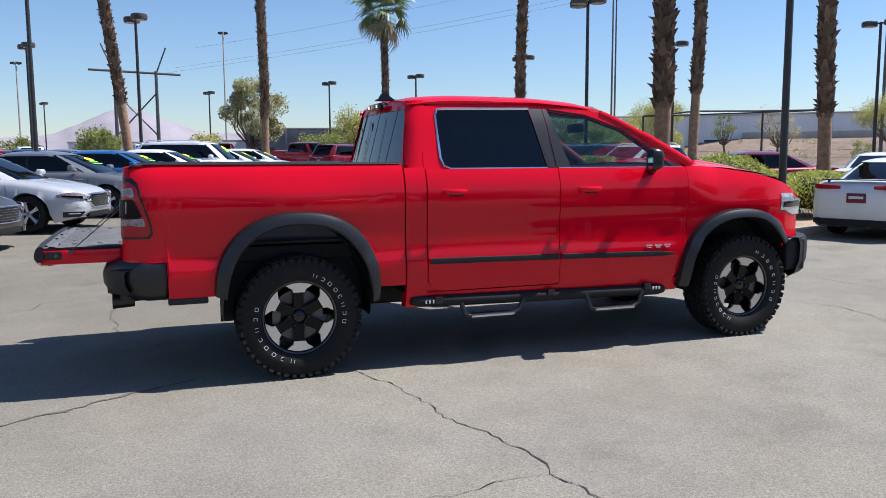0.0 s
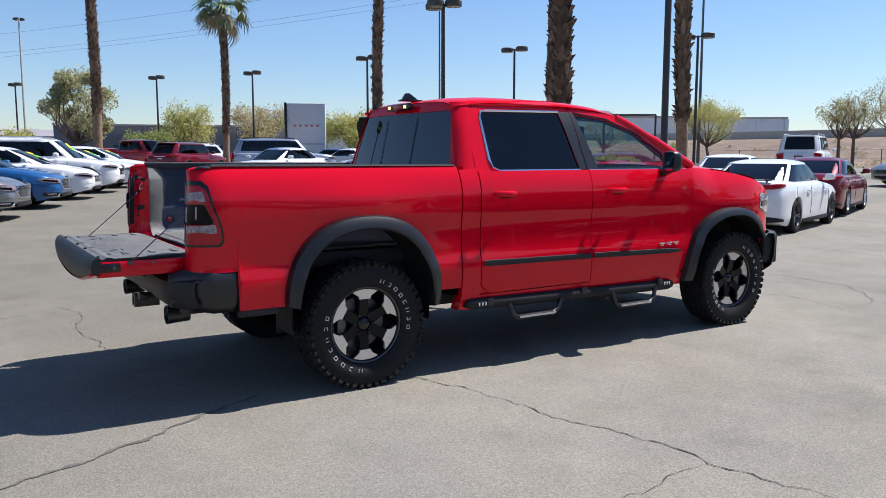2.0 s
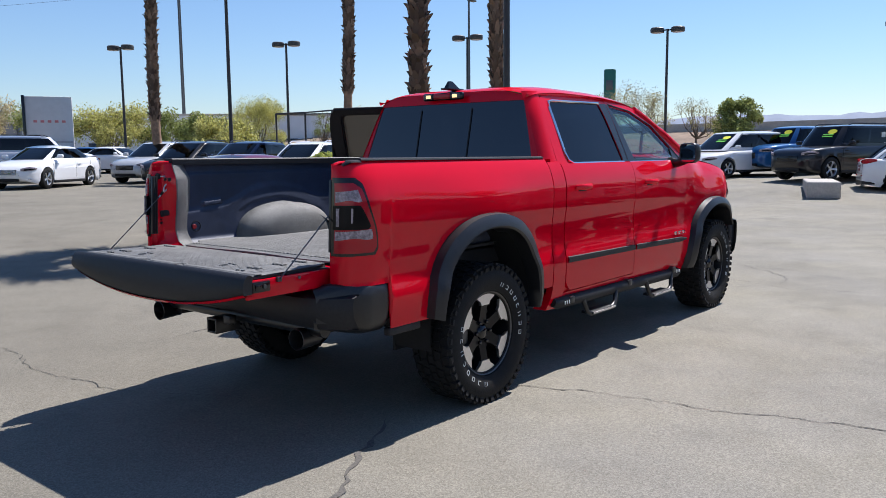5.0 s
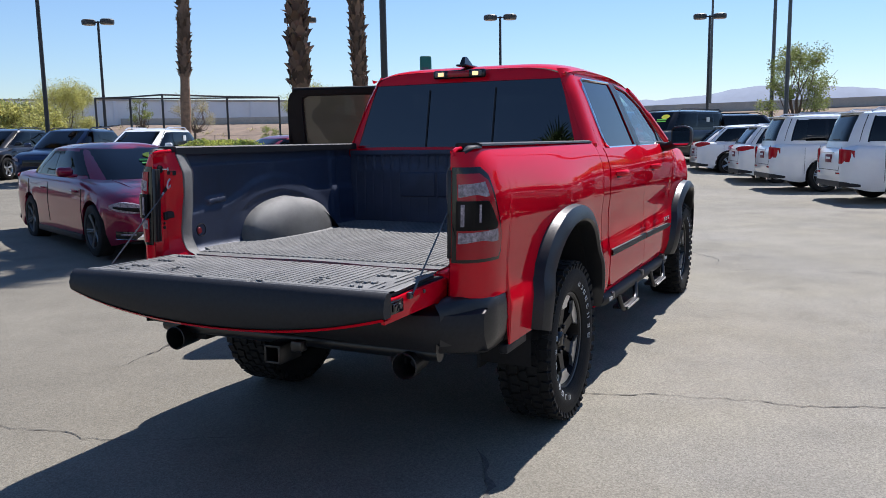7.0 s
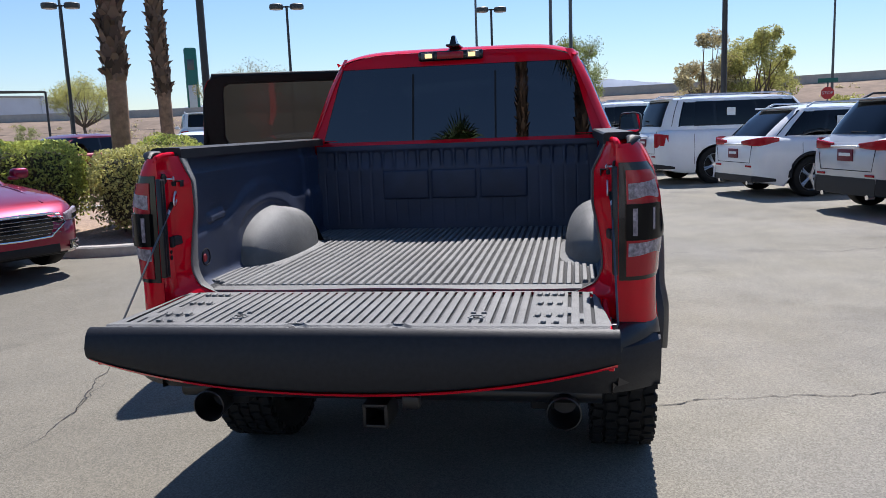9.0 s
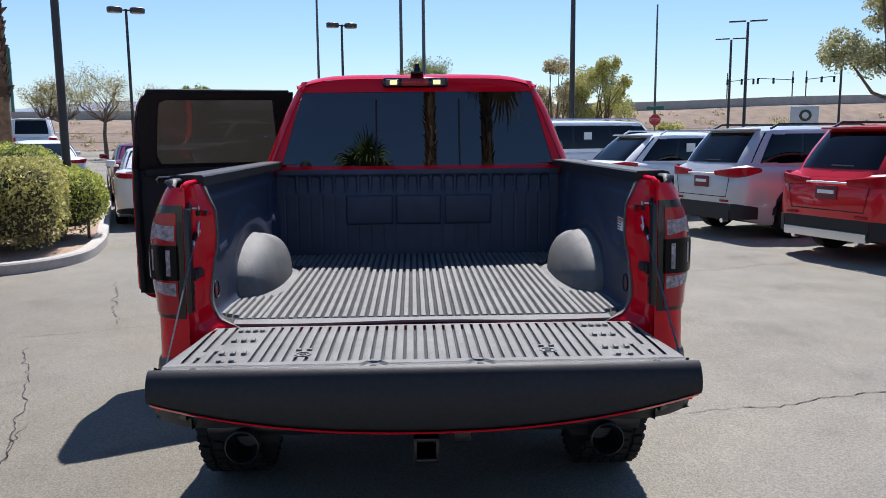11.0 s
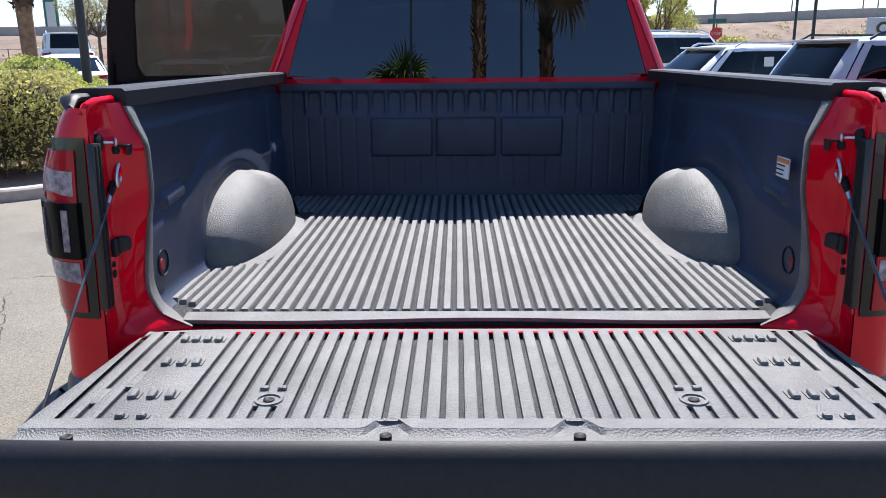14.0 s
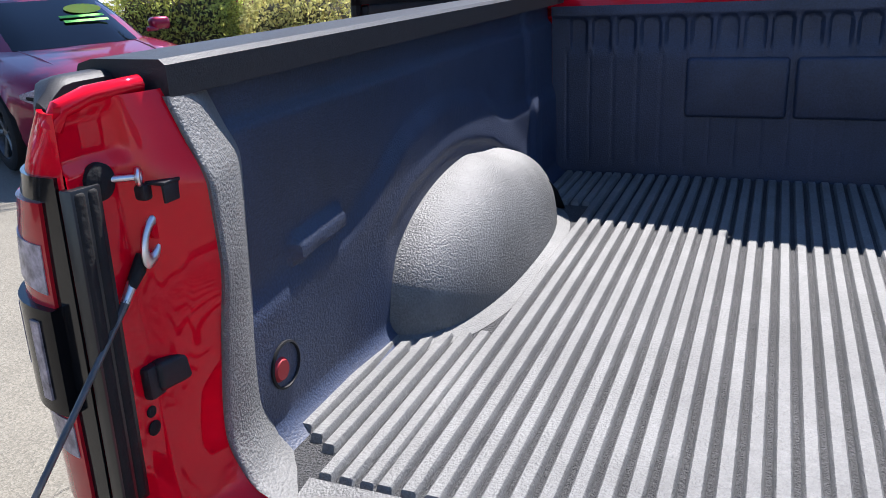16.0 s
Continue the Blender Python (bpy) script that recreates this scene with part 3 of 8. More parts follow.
        pocket = smoothstep(1.372, 1.380, z) * (1 - smoothstep(1.422, 1.430, z)) * smoothstep(-1.085, -1.078, x) * (1 - smoothstep(-1.010, -1.003, x))
        plate = smoothstep(-1.094, -1.088, x) * (1 - smoothstep(-1.028, -1.020, x)) * smoothstep(1.080, 1.088, z) * (1 - smoothstep(1.352, 1.360, z))
        groove = math.exp(-((x + 1.006) / 0.004) ** 2) * smoothstep(1.06, 1.12, z) * (1 - smoothstep(1.30, 1.36, z))
        y += 0.007 * pocket - 0.001 * plate + 0.001 * groove
        y = min(y, body_y(x, z) - 0.005)
        return (x, sgn * y, z)
    vf = grid(jamb, 46, 84)
    part("bed_jamb", vf if sgn > 0 else (vf[0], [tuple(reversed(q)) for q in vf[1]]), red_paint, truck, sharp=60)
    part("jamb_rim", tube([(-1.072, sgn * 0.811, 1.414), (-1.064, sgn * 0.806, 1.432), (-1.03, sgn * 0.803, 1.440), (-0.968, sgn * 0.794, 1.442)], 0.010, 10), red_paint, truck)
    part("jamb_channel", moved(box(0, 0, 0, 0.038, 0.016, 0.356, 0.002), pose(-1.0760, sgn * 0.797, 1.180, 0, 2.9, 0)), satin_black, truck, "black channel behind the seal")
    for dx, w in ((-0.0085, 0.0165), (0.0080, 0.0155)):
        part("jamb_seal", moved(box(0, 0, 0, w, 0.014, 0.352, 0.0055, 3), pose(-1.0765 + dx, sgn * 0.794, 1.180, 0, 2.9, 0)), rubber, truck, "black rubber seal")
    part("striker_pad", lathe([(0.0, 0.0045), (0.015, 0.0045), (0.019, 0.002), (0.020, -0.004)], 20, "y"), rubber, truck).matrix_basis = pose(-1.042, sgn * 0.796, 1.356, 0, 0, 180 if sgn > 0 else 0)
    part("striker_pin", join(tube([(-1.036, sgn * 0.800, 1.356), (-1.012, sgn * 0.778, 1.354)], 0.0035, 10), moved(lathe([(0.0075 + 0.003 * math.cos(a), 0.003 * math.sin(a)) for a in [2 * math.pi * q / 8 for q in range(9)]], 16, "y"), pose(-1.010, sgn * 0.776, 1.354, 0, 0, sgn * 35))), brushed, truck, "steel striker pin with a ring head")
    part("striker_bracket", join(box(-0.976, sgn * 0.772, 1.345, 0.052, 0.040, 0.004, 0.001), box(-0.976, sgn * 0.755, 1.335, 0.052, 0.004, 0.022, 0.0015), box(-1.003, sgn * 0.782, 1.336, 0.014, 0.020, 0.018, 0.004)), black_plastic, truck, "black folded steel bracket")
    part("gate_bumper", join(box(-1.026, sgn * 0.794, 1.124, 0.026, 0.016, 0.040, 0.005), moved(box(0, 0, 0, 0.072, 0.020, 0.036, 0.007, 3), pose(-0.990, sgn * 0.782, 1.128, 0, 0, sgn * -14)), box(-0.958, sgn * 0.772, 1.126, 0.012, 0.030, 0.038, 0.005)), black_plastic, truck, "black rubber gate bumper")
    for zz, rr in ((1.088, 0.0070), (1.067, 0.0090)):
        part("jamb_plug", lathe([(rr, 0.0), (rr, 0.0015), (rr * 0.8, 0.0028), (0.0, 0.0030)], 14, "y"), rubber, truck, "round black plug").matrix_basis = pose(-1.034, sgn * 0.7975, zz, 0, 0, 180 if sgn > 0 else 0)
    # cable: a steel eye over a red screw, a rubber sleeve, a ferrule and the braid
    part("cable_eye", moved(lathe([(0.0145 + 0.0055 * math.cos(a), 0.004 * math.sin(a)) for a in [2 * math.pi * q / 10 for q in range(11)]], 22, "y"), pose(-1.006, sgn * 0.777, 1.284, 0, 25, 0) @ Matrix.Diagonal((0.72, 1.0, 1.55, 1.0))), brushed, truck, "bright steel cable eye")
    part("cable_screw", tube([(-1.000, sgn * 0.800, 1.292), (-1.000, sgn * 0.773, 1.292)], 0.008, 12), red_paint, truck)
    part("cable_sleeve", tube([(-1.012, sgn * 0.789, 1.268), (-1.022, sgn * 0.788, 1.255), (-1.036, sgn * 0.789, 1.240)], [0.007, 0.008, 0.006], 10), rubber, truck)
    part("cable_ferrule", tube([(-1.032, sgn * 0.789, 1.245), (-1.048, sgn * 0.789, 1.227)], [0.006, 0.005], 10), brushed, truck)
    part("gate_cable", tube([(-1.046, sgn * 0.789, 1.229), (-1.064, sgn * 0.789, 1.211), (-1.235, sgn * 0.789, 1.062), (-1.408, sgn * 0.789, 0.912)], [0.0052, 0.0036, 0.0034, 0.0034], 8), steel, truck, "braided steel tailgate cable")

# bed liner
RIB = 0.0327


def ribs(x0, x1, ys, z, w=0.0200, h=0.013):
    out = []
    for y in ys:
        a, b = (x0, x1) if not callable(x0) else (x0(y), x1(y))
        if b - a < 0.03:
            continue
        prof = [(-w / 2 - 0.0015, 0), (-w / 2 + 0.0005, h * 0.78), (-w / 2 + 0.003, h), (w / 2 - 0.003, h), (w / 2 - 0.0005, h * 0.78), (w / 2 + 0.0015, 0)]
        v, f = [], []
        for x, k in ((a, 0.0), (a + 0.006, 1.0), (b - 0.006, 1.0), (b, 0.0)):
            v += [(x, y + dy, z + dz * k - 0.001) for dy, dz in prof]
        for s in range(3):
            f += [(s * 6 + i, s * 6 + i + 1, s * 6 + i + 7, s * 6 + i + 6) for i in range(5)]
        out.append((v, f))
    return join(*out)


bed_liner = unit("bed_liner", "grey textured drop-in plastic bed liner with ribs", truck)
floor_vf = box(-0.115, 0, 0.915, 1.64, 1.54, 0.02, 0.004)
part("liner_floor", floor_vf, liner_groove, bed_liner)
ys = [RIB * (k - 23) for k in range(47)]


def outer_back(y):
    return -0.840 + 0.62 * (abs(y) - 0.70) if abs(y) > 0.69 else -0.898


inner_ys = [y for y in ys if abs(y) < 0.605]
outer_ys = [s * y for s in (-1, 1) for y in (0.613, 0.643, 0.673, 0.702, 0.731, 0.759)]
part("floor_ribs", join(ribs(lambda y: -0.898, lambda y: 0.68, inner_ys, 0.925, 0.0215), ribs(outer_back, lambda y: -0.43 - 0.40 * max(0, abs(y) - 0.60), outer_ys, 0.925, 0.0195), ribs(lambda y: 0.36, lambda y: 0.68, [y for y in outer_ys if abs(y) < 0.745], 0.925)), liner_sunlit, bed_liner, "moulded ribs of the liner floor")
part("floor_lip", shell(lambda u, v: (-0.903 - 0.044 * v - 0.003 * math.sin(u * 11) * v, -0.69 + 1.38 * u, 0.934 - 0.005 * v - 0.003 * math.sin(u * 9) * v), 60, 5, lambda p: (p[0], p[1], p[2] - 0.009)), liner_sunlit, bed_liner)
LEDGE = smooth_curve([(-0.9, 1.150), (-0.76, 1.165), (-0.58, 1.185), (-0.47, 1.225), (-0.34, 1.285), (-0.13, 1.312), (0.07, 1.280), (0.20, 1.222), (0.30, 1.205), (0.72, 1.20)])
for sgn in (-1, 1):
    def wall(u, v):
        x = -0.89 + 1.595 * u
        z = 0.915 + 0.515 * v
        zl = LEDGE(x)
        relief = 0.013 * (1 - smoothstep(zl - 0.050, zl, z))
        relief -= 0.008 * (1 - smoothstep(zl - 0.135, zl - 0.110, z)) * smoothstep(-0.50, -0.42, x) * (1 - smoothstep(0.22, 0.30, x))
        relief += 0.010 * smoothstep(1.38, 1.04, math.hypot((x + 0.085) / 0.415, (z - 0.922) / 0.232))
        relief += 0.016 * smoothstep(1.155, 1.165, z - 0.08 * (x + 0.7)) * (1 - smoothstep(1.178, 1.205, z - 0.08 * (x + 0.7))) * smoothstep(-0.745, -0.73, x) * (1 - smoothstep(-0.60, -0.585, x))
        relief -= 0.012 * smoothstep(1.36, 1.38, z)
        relief += 0.010 * smoothstep(0.42, 0.45, x) * (1 - smoothstep(0.50, 0.53, x))
        curve_in = 0.045 * max(0, 1 - (z - 0.915) / 0.05) ** 2
        return (x, sgn * (0.792 - relief - curve_in), z)
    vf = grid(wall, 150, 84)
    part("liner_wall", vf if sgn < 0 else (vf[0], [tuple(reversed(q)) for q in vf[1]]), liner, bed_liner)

    def flange(u, v):
        z = 0.918 + 0.510 * v
        fy, fx = FLANGE_Y(z), FLANGE_X(z)
        k = round(u * 7)
        t = (0.0, 0.25, 0.5, 0.75, 0.94, 1.0, 1.02, 1.02)[k]
        x, y = fx + (-0.960 - fx) * t, 0.790 + (fy - 0.790) * t
        bow = 0.008 * math.sin(math.pi * min(1.0, t))
        return (x + (0.004 if k == 7 else 0.0), sgn * (y - bow + (0.012 if k == 7 else 0.004 if k == 6 else 0.0)), z)
    vf = grid(flange, 8, 52)
    part("liner_flange", vf if sgn > 0 else (vf[0], [tuple(reversed(q)) for q in vf[1]]), liner_sunlit, bed_liner, "pale textured end flange of the liner", sharp=70)

    def dome(u, v):
        t = math.pi * u
        a = v * math.pi / 2
        cx, sx = math.cos(t), math.sin(t)
        k = math.sin(a) ** 0.76
        x = -0.085 - 0.415 * math.copysign(abs(cx) ** 0.82, cx) * k
        z = 0.922 + 0.238 * math.cos(a) ** 0.84 * (1 - 0.10 * abs(cx) * k) if a < math.pi / 2 - 1e-6 else 0.922
        y = 0.80 - 0.178 * abs(sx) ** 0.62 * k
        dip = math.exp(-(((x - 0.03) / 0.075) ** 2 + ((y - 0.735) / 0.05) ** 2))
        return (x, sgn * y, z - 0.014 * dip)
    vf = grid(dome, 48, 26)
    part("wheel_dome", vf if sgn > 0 else (vf[0], [tuple(reversed(q)) for q in vf[1]]), liner_sunlit, bed_liner, "moulded wheel arch of the liner", sharp=80)
    part("dome_skirt", grid(lambda u, v: (-0.085 - 0.415 * math.copysign(abs(math.cos(math.pi * u)) ** 0.82, math.cos(math.pi * u)) * (1 + 0.09 * v), sgn * (0.80 - 0.178 * (1 + 0.17 * v) * abs(math.sin(math.pi * u)) ** 0.62), 0.937 - 0.011 * v), 48, 3), liner_sunlit, bed_liner, sharp=80)
    part("tie_hole", lathe([(0.035, 0.006), (0.035, -0.001), (0.032, -0.0022), (0.029, 0.010), (0.0, 0.012)], 24, "y"), dark_trim, bed_liner, "dark round hole in the liner").matrix_basis = pose(-0.800, sgn * 0.777, 1.030, 0, 0, 0 if sgn > 0 else 180)
    part("red_grommet", lathe([(0.0, -0.006), (0.014, -0.006), (0.019, 0.0), (0.0, 0.004)], 16, "y"), mat("plug_red", (0.30, 0.006, 0.012), 0.5), bed_liner, "round red plug").matrix_basis = pose(-0.812, sgn * 0.780, 1.028)


def head_wall(u, v):
    y = -0.79 + 1.58 * u
    z = 0.915 + 0.495 * v
    ph = (y / 0.068) % 1.0 - 0.5
    # pockets with round ends under the top edge
    dy, dz = max(0.0, abs(ph) * 0.068 - 0.006), max(0.0, abs(z - 1.338) - 0.018)
    flute = smoothstep(0.024, 0.015, math.hypot(dy, dz if z > 1.338 else 0.0)) * smoothstep(1.26, 1.33, z) * (abs(y) < 0.735)
    low = smoothstep(0.43, 0.47, abs(ph)) * (1 - smoothstep(1.27, 1.30, z)) * smoothstep(0.95, 0.97, z)
    ledge = smoothstep(1.375, 1.383, z)
    return (0.70 + 0.013 * flute + 0.002 * low - 0.006 * ledge, y, z)


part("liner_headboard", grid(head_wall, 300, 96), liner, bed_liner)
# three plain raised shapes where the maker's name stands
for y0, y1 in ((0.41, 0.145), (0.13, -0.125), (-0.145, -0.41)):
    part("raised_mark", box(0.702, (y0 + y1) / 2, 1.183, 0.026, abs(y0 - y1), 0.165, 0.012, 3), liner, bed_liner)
sticker = part("warning_sticker", box(-0.73, -0.772, 1.25, 0.075, 0.003, 0.05), paper, bed_liner, "small white warning sticker")
part("sticker_bar", box(-0.73, -0.7695, 1.267, 0.07, 0.002, 0.010), mat("orange_print", (0.7, 0.22, 0.05), 0.6), sticker)
for k in range(3):
    part("sticker_bar", box(-0.723 + 0.004 * k, -0.7695, 1.255 - 0.011 * k, 0.045, 0.002, 0.003), dark_trim, sticker)

# bed structure under the liner and the red sill
part("bed_sill", shell(lambda u, v: (-0.940 - 0.100 * v, -0.735 + 1.47 * u, 0.908 - 0.03 * v * v - 0.03 * (v > 0.9)), 30, 6, lambda p: (p[0], p[1], p[2] - 0.05)), red_paint, truck)
part("bed_underside", box(-0.15, 0, 0.84, 1.72, 1.5, 0.10, 0.01), dark_trim, truck)
part("bed_front", box(0.742, 0, 1.02, 0.03, 1.66, 0.72, 0.005), red_paint, truck)

# tailgate, lowered
gate = unit("tailgate", "lowered red tailgate with a ribbed liner and a black end cap", truck)
GW = lambda x: 0.742 + 0.03 * smoothstep(-1.1, -1.55, x)


def gate_skin(u, v):
    y = -0.775 + 1.55 * u
    t = abs(y) / 0.775
    k = (0.0, 0.0, 0.25, 0.5, 0.75, 1.0)[round(v * 5)]
    if round(v * 5) == 0:
        return (-1.055, y * 0.965, 0.90)
    z = 0.83 + (0.018 - 0.092 * (1 - t ** 2.2)) * k
    return (-1.06 - 0.54 * k, y * (0.965 + 0.035 * k), z)


part("gate_skin", grid(gate_skin, 40, 6), red_paint, gate)
for sgn in (-1, 1):
    part("gate_side", box(-1.325, sgn * 0.762, 0.874, 0.52, 0.018, 0.088, 0.005), red_paint, gate)
    lt = part("gate_latch", join(box(-1.51, sgn * 0.774, 0.885, 0.10, 0.014, 0.05, 0.005), box(-1.53, sgn * 0.780, 0.885, 0.035, 0.014, 0.03, 0.004)), gloss_black, gate, "black side latch")
    part("latch_bolt", tube([(-1.495, sgn * 0.778, 0.886), (-1.495, sgn * 0.789, 0.886)], 0.010, 10), steel, lt)
    part("gate_bolt", tube([(-1.28, sgn * 0.770, 0.9), (-1.28, sgn * 0.776, 0.9)], 0.008, 8), steel, gate)
    part("cable_foot", box(-1.408, sgn * 0.778, 0.908, 0.026, 0.018, 0.024, 0.003), steel, gate)
part("gate_panel", box(-1.325, 0, 0.895, 0.55, 1.50, 0.05, 0.008), dark_trim, gate)


def gate_cap(u, v):
    y = -0.785 + 1.57 * u
    t = abs(y) / 0.785
    lo = 0.862 - 0.092 * (1 - t ** 2.2)
    prof = ((-1.575, 0.944), (-1.592, 0.952), (-1.606, 0.948), (-1.622, 0.93), (-1.632, (0.93 + lo) / 2), (-1.630, lo + 0.012), (-1.622, lo), (-1.58, lo))
    x, z = prof[round(v * 7)]
    return (x + 0.012 * t ** 6, y, z - 0.004 * t ** 4)


vf = grid(gate_cap, 49, 8)
ends = [tuple(range(8)), tuple(range(48 * 8, 49 * 8))]
part("gate_cap", (vf[0], vf[1] + ends), black_plastic, gate, "black plastic end cap of the tailgate")
part("gate_lip", grid(lambda u, v: (-1.630 + 0.012 * abs(2 * u - 1) ** 6 + 0.06 * v, (-0.778 + 1.556 * u), 0.861 - 0.093 * (1 - abs(2 * u - 1) ** 2.2) - 0.012 * min(1, v * 4)), 49, 9), red_paint, gate)
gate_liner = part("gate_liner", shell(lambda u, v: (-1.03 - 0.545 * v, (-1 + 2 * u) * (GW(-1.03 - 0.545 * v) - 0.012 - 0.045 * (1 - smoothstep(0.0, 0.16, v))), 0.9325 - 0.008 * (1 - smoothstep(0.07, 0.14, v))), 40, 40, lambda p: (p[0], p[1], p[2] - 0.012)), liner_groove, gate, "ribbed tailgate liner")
PLATE_Z = 0.9405
SLOT = 0.0088


def slab(x0, x1, y0, y1, bev=0.003):
    """A piece of the liner's raised face."""
    return box((x0 + x1) / 2, (y0 + y1) / 2, PLATE_Z - 0.0065, x1 - x0, abs(y1 - y0), 0.013, bev, 2)


def gate_face():
    """The flat face, cut by long slots; slots stop short round the screws and the plain fields."""
    out = []
    for s in (-1, 1):
        for k in range(16):
            a, b = RIB * k + SLOT / 2, RIB * (k + 1) - SLOT / 2
            out.append(slab(-1.497, -1.060, s * a, s * b))
        for k in (11, 12):
            out.append(slab(-1.440, -1.366, s * (RIB * k - SLOT), s * (RIB * k + SLOT), 0.001))
        out.append(slab(-1.497, -1.060, s * (RIB * 16 + SLOT / 2), s * 0.643))
        out.append(slab(-1.497, -1.060, s * 0.653, s * 0.679))
        out.append(slab(-1.497, -1.060, s * 0.689, s * 0.713))
        out.append(slab(-1.360, -1.285, s * 0.640, s * 0.656, 0.001))
        out.append(slab(-1.430, -1.366, s * 0.676, s * 0.692, 0.001))
        out.append(grid(lambda u, v: (-1.06 - 0.437 * u, s * (0.723 + (GW(-1.06 - 0.437 * u) - 0.726 - 0.04 * (1 - smoothstep(0.0, 0.12, u))) * v), PLATE_Z - 0.004 * v ** 3), 12, 5))
        for x_, ys_, ln in ((-1.116, (0.624, 0.600, 0.575, 0.551), 0.030), (-1.245, (0.619, 0.588, 0.558), 0.034), (-1.399, (0.623, 0.589, 0.556), 0.034), (-1.486, (0.612, 0.575), 0.016)):
            for y_ in ys_:
                out.append(moved(box(0, 0, 0, ln, 0.016, 0.012, 0.005), pose(x_, s * y_, PLATE_Z + 0.003, 0, 0, s * 6)))
                out.append(moved(box(0, 0, 0, ln * 0.9, 0.004, 0.003, 0.001), pose(x_, s * (y_ - 0.012), PLATE_Z + 0.001)))
        for y_ in (RIB * 11, RIB * 12):
            out.append(box(-1.372, s * y_, PLATE_Z + 0.002, 0.014, 0.017, 0.010, 0.004))
    # the front edge and the stepped rear lip, scalloped round its screws
    out.append(grid(lambda u, v: (-1.022 - 0.042 * v - 0.03 * abs(2 * u - 1) ** 14 * (1 - v), (-0.70 + 1.40 * u), PLATE_Z - 0.012 * (1 - v) ** 3), 41, 6))

    def lip(u, v):
        y = -0.762 + 1.524 * u
        sc = 0.036 * math.exp(-((abs(y) - 0.155) / 0.030) ** 4)
        k = round(v * 6)
        x = (-1.490, -1.512 + sc * 0.3, -1.530 + sc, -1.542 + sc, -1.560, -1.585, -1.592)[k]
        return (x, y, PLATE_Z + (0.0, 0.001, 0.003, -0.006, -0.006, -0.004, -0.014)[k])
    out.append(grid(lip, 121, 7))
    return join(*out)


part("gate_ribs", gate_face(), liner_sunlit, gate_liner)
for sgn in (-1, 1):
    for yy, xx in ((0.374, -1.418), (0.668, -1.560), (0.155, -1.553)):
        part("liner_screw", disc_cap(lathe([(0.010, 0.930), (0.010, 0.9425), (0.007, 0.944), (0.003, 0.9425), (0.001, 0.9425)], 14, "z"), 14, False), dark_trim, gate_liner).matrix_basis = pose(xx, sgn * yy, 0.0)
    part("screw_ring", lathe([(0.019, 0.938), (0.020, 0.9435), (0.025, 0.9435), (0.027, 0.938)], 20, "z"), liner_sunlit, gate_liner).matrix_basis = pose(-1.418, sgn * 0.374, 0)

# rear bumper
bumper = unit("rear_bumper", "black textured rear bumper", truck)


def bump_sec(u, v):
    y = -0.945 + 1.89 * u
    t = abs(y) / 0.945
    xo = -1.235 + 0.14 * max(0, (t - 0.72) / 0.28) ** 2.2
    mid = smoothstep(0.42, 0.25, abs(y)) * 0.03
    prof = ((-1.06, 0.80), (xo + 0.05, 0.80 - mid), (xo + 0.01, 0.785 - mid), (xo, 0.75), (xo + 0.005, 0.69), (xo + 0.04, 0.645 - 0.02 * t), (-1.08, 0.63))
    x, z = prof[round(v * 6)]
    return (x, y, z)


part("bumper_beam", grid(bump_sec, 61, 7), black_plastic, bumper)
for sgn in (-1, 1):
    def corner(u, v):
        x = -1.205 + 0.372 * u
        prof = ((0.792, 0.846), (0.86, 0.850), (0.912, 0.848), (0.935, 0.840), (0.947, 0.822), (0.953, 0.78), (0.954, 0.72), (0.948, 0.66), (0.932, 0.618), (0.90, 0.588), (0.85, 0.575))
        y, z = prof[round(v * 10)]
        k = max(0.0, (-0.96 - x) / 0.245)
        y -= min(y - 0.782, 0.15 * k ** 1.9)
        z -= 0.022 * smoothstep(0.6, 1.0, k) * (z > 0.80)
        z += 0.055 * k * (z < 0.66)
        end = smoothstep(0.93, 1.0, u)
        return (x, sgn * (y - 0.014 * end ** 2), z - 0.008 * end ** 2 * (z > 0.80))
    vf = grid(corner, 26, 11)
    n = len(vf[0])
    vf = (vf[0], vf[1] + [tuple(range(n - 11, n))])
    part("bumper_corner", vf, flare_plastic, bumper)
    part("side_strip", box(-0.715, sgn * 0.925, 0.573, 0.25, 0.045, 0.045, 0.010), black_plastic, bumper, "black strip between bumper and flare")
    tip = join(lathe([(0.048, -1.05), (0.056, -1.17), (0.058, -1.185), (0.054, -1.187), (0.048, -1.17), (0.044, -1.06), (0.0, -1.055)], 24, "x"))
    part("exhaust_tip", tip, satin_black, truck, "black exhaust tip").matrix_basis = pose(0, sgn * 0.625, 0.555)
part("hitch_receiver", join(*[box(-1.17, yy, zz, 0.16, sy, sz, 0.003) for yy, zz, sy, sz in ((0, 0.592, 0.084, 0.012), (0, 0.520, 0.084, 0.012), (0.037, 0.556, 0.012, 0.084), (-0.037, 0.556, 0.012, 0.084))]), satin_black, truck, "square tow hitch receiver")
part("hitch_inside", box(-1.10, 0, 0.556, 0.02, 0.07, 0.07), dark_trim, truck)
part("hitch_plug", box(-1.215, -0.12, 0.60, 0.05, 0.06, 0.05, 0.01), satin_black, truck)
part("hitch_bar", tube([(-1.10, -0.75, 0.60), (-1.10, 0.75, 0.60)], 0.035, 12), satin_black, truck)

# cab
def cab_y(z):
    """Half width of the greenhouse by height."""
    return 0.893 - 0.40 * (z - 1.40) - 0.28 * max(0, z - 1.72) ** 1.6


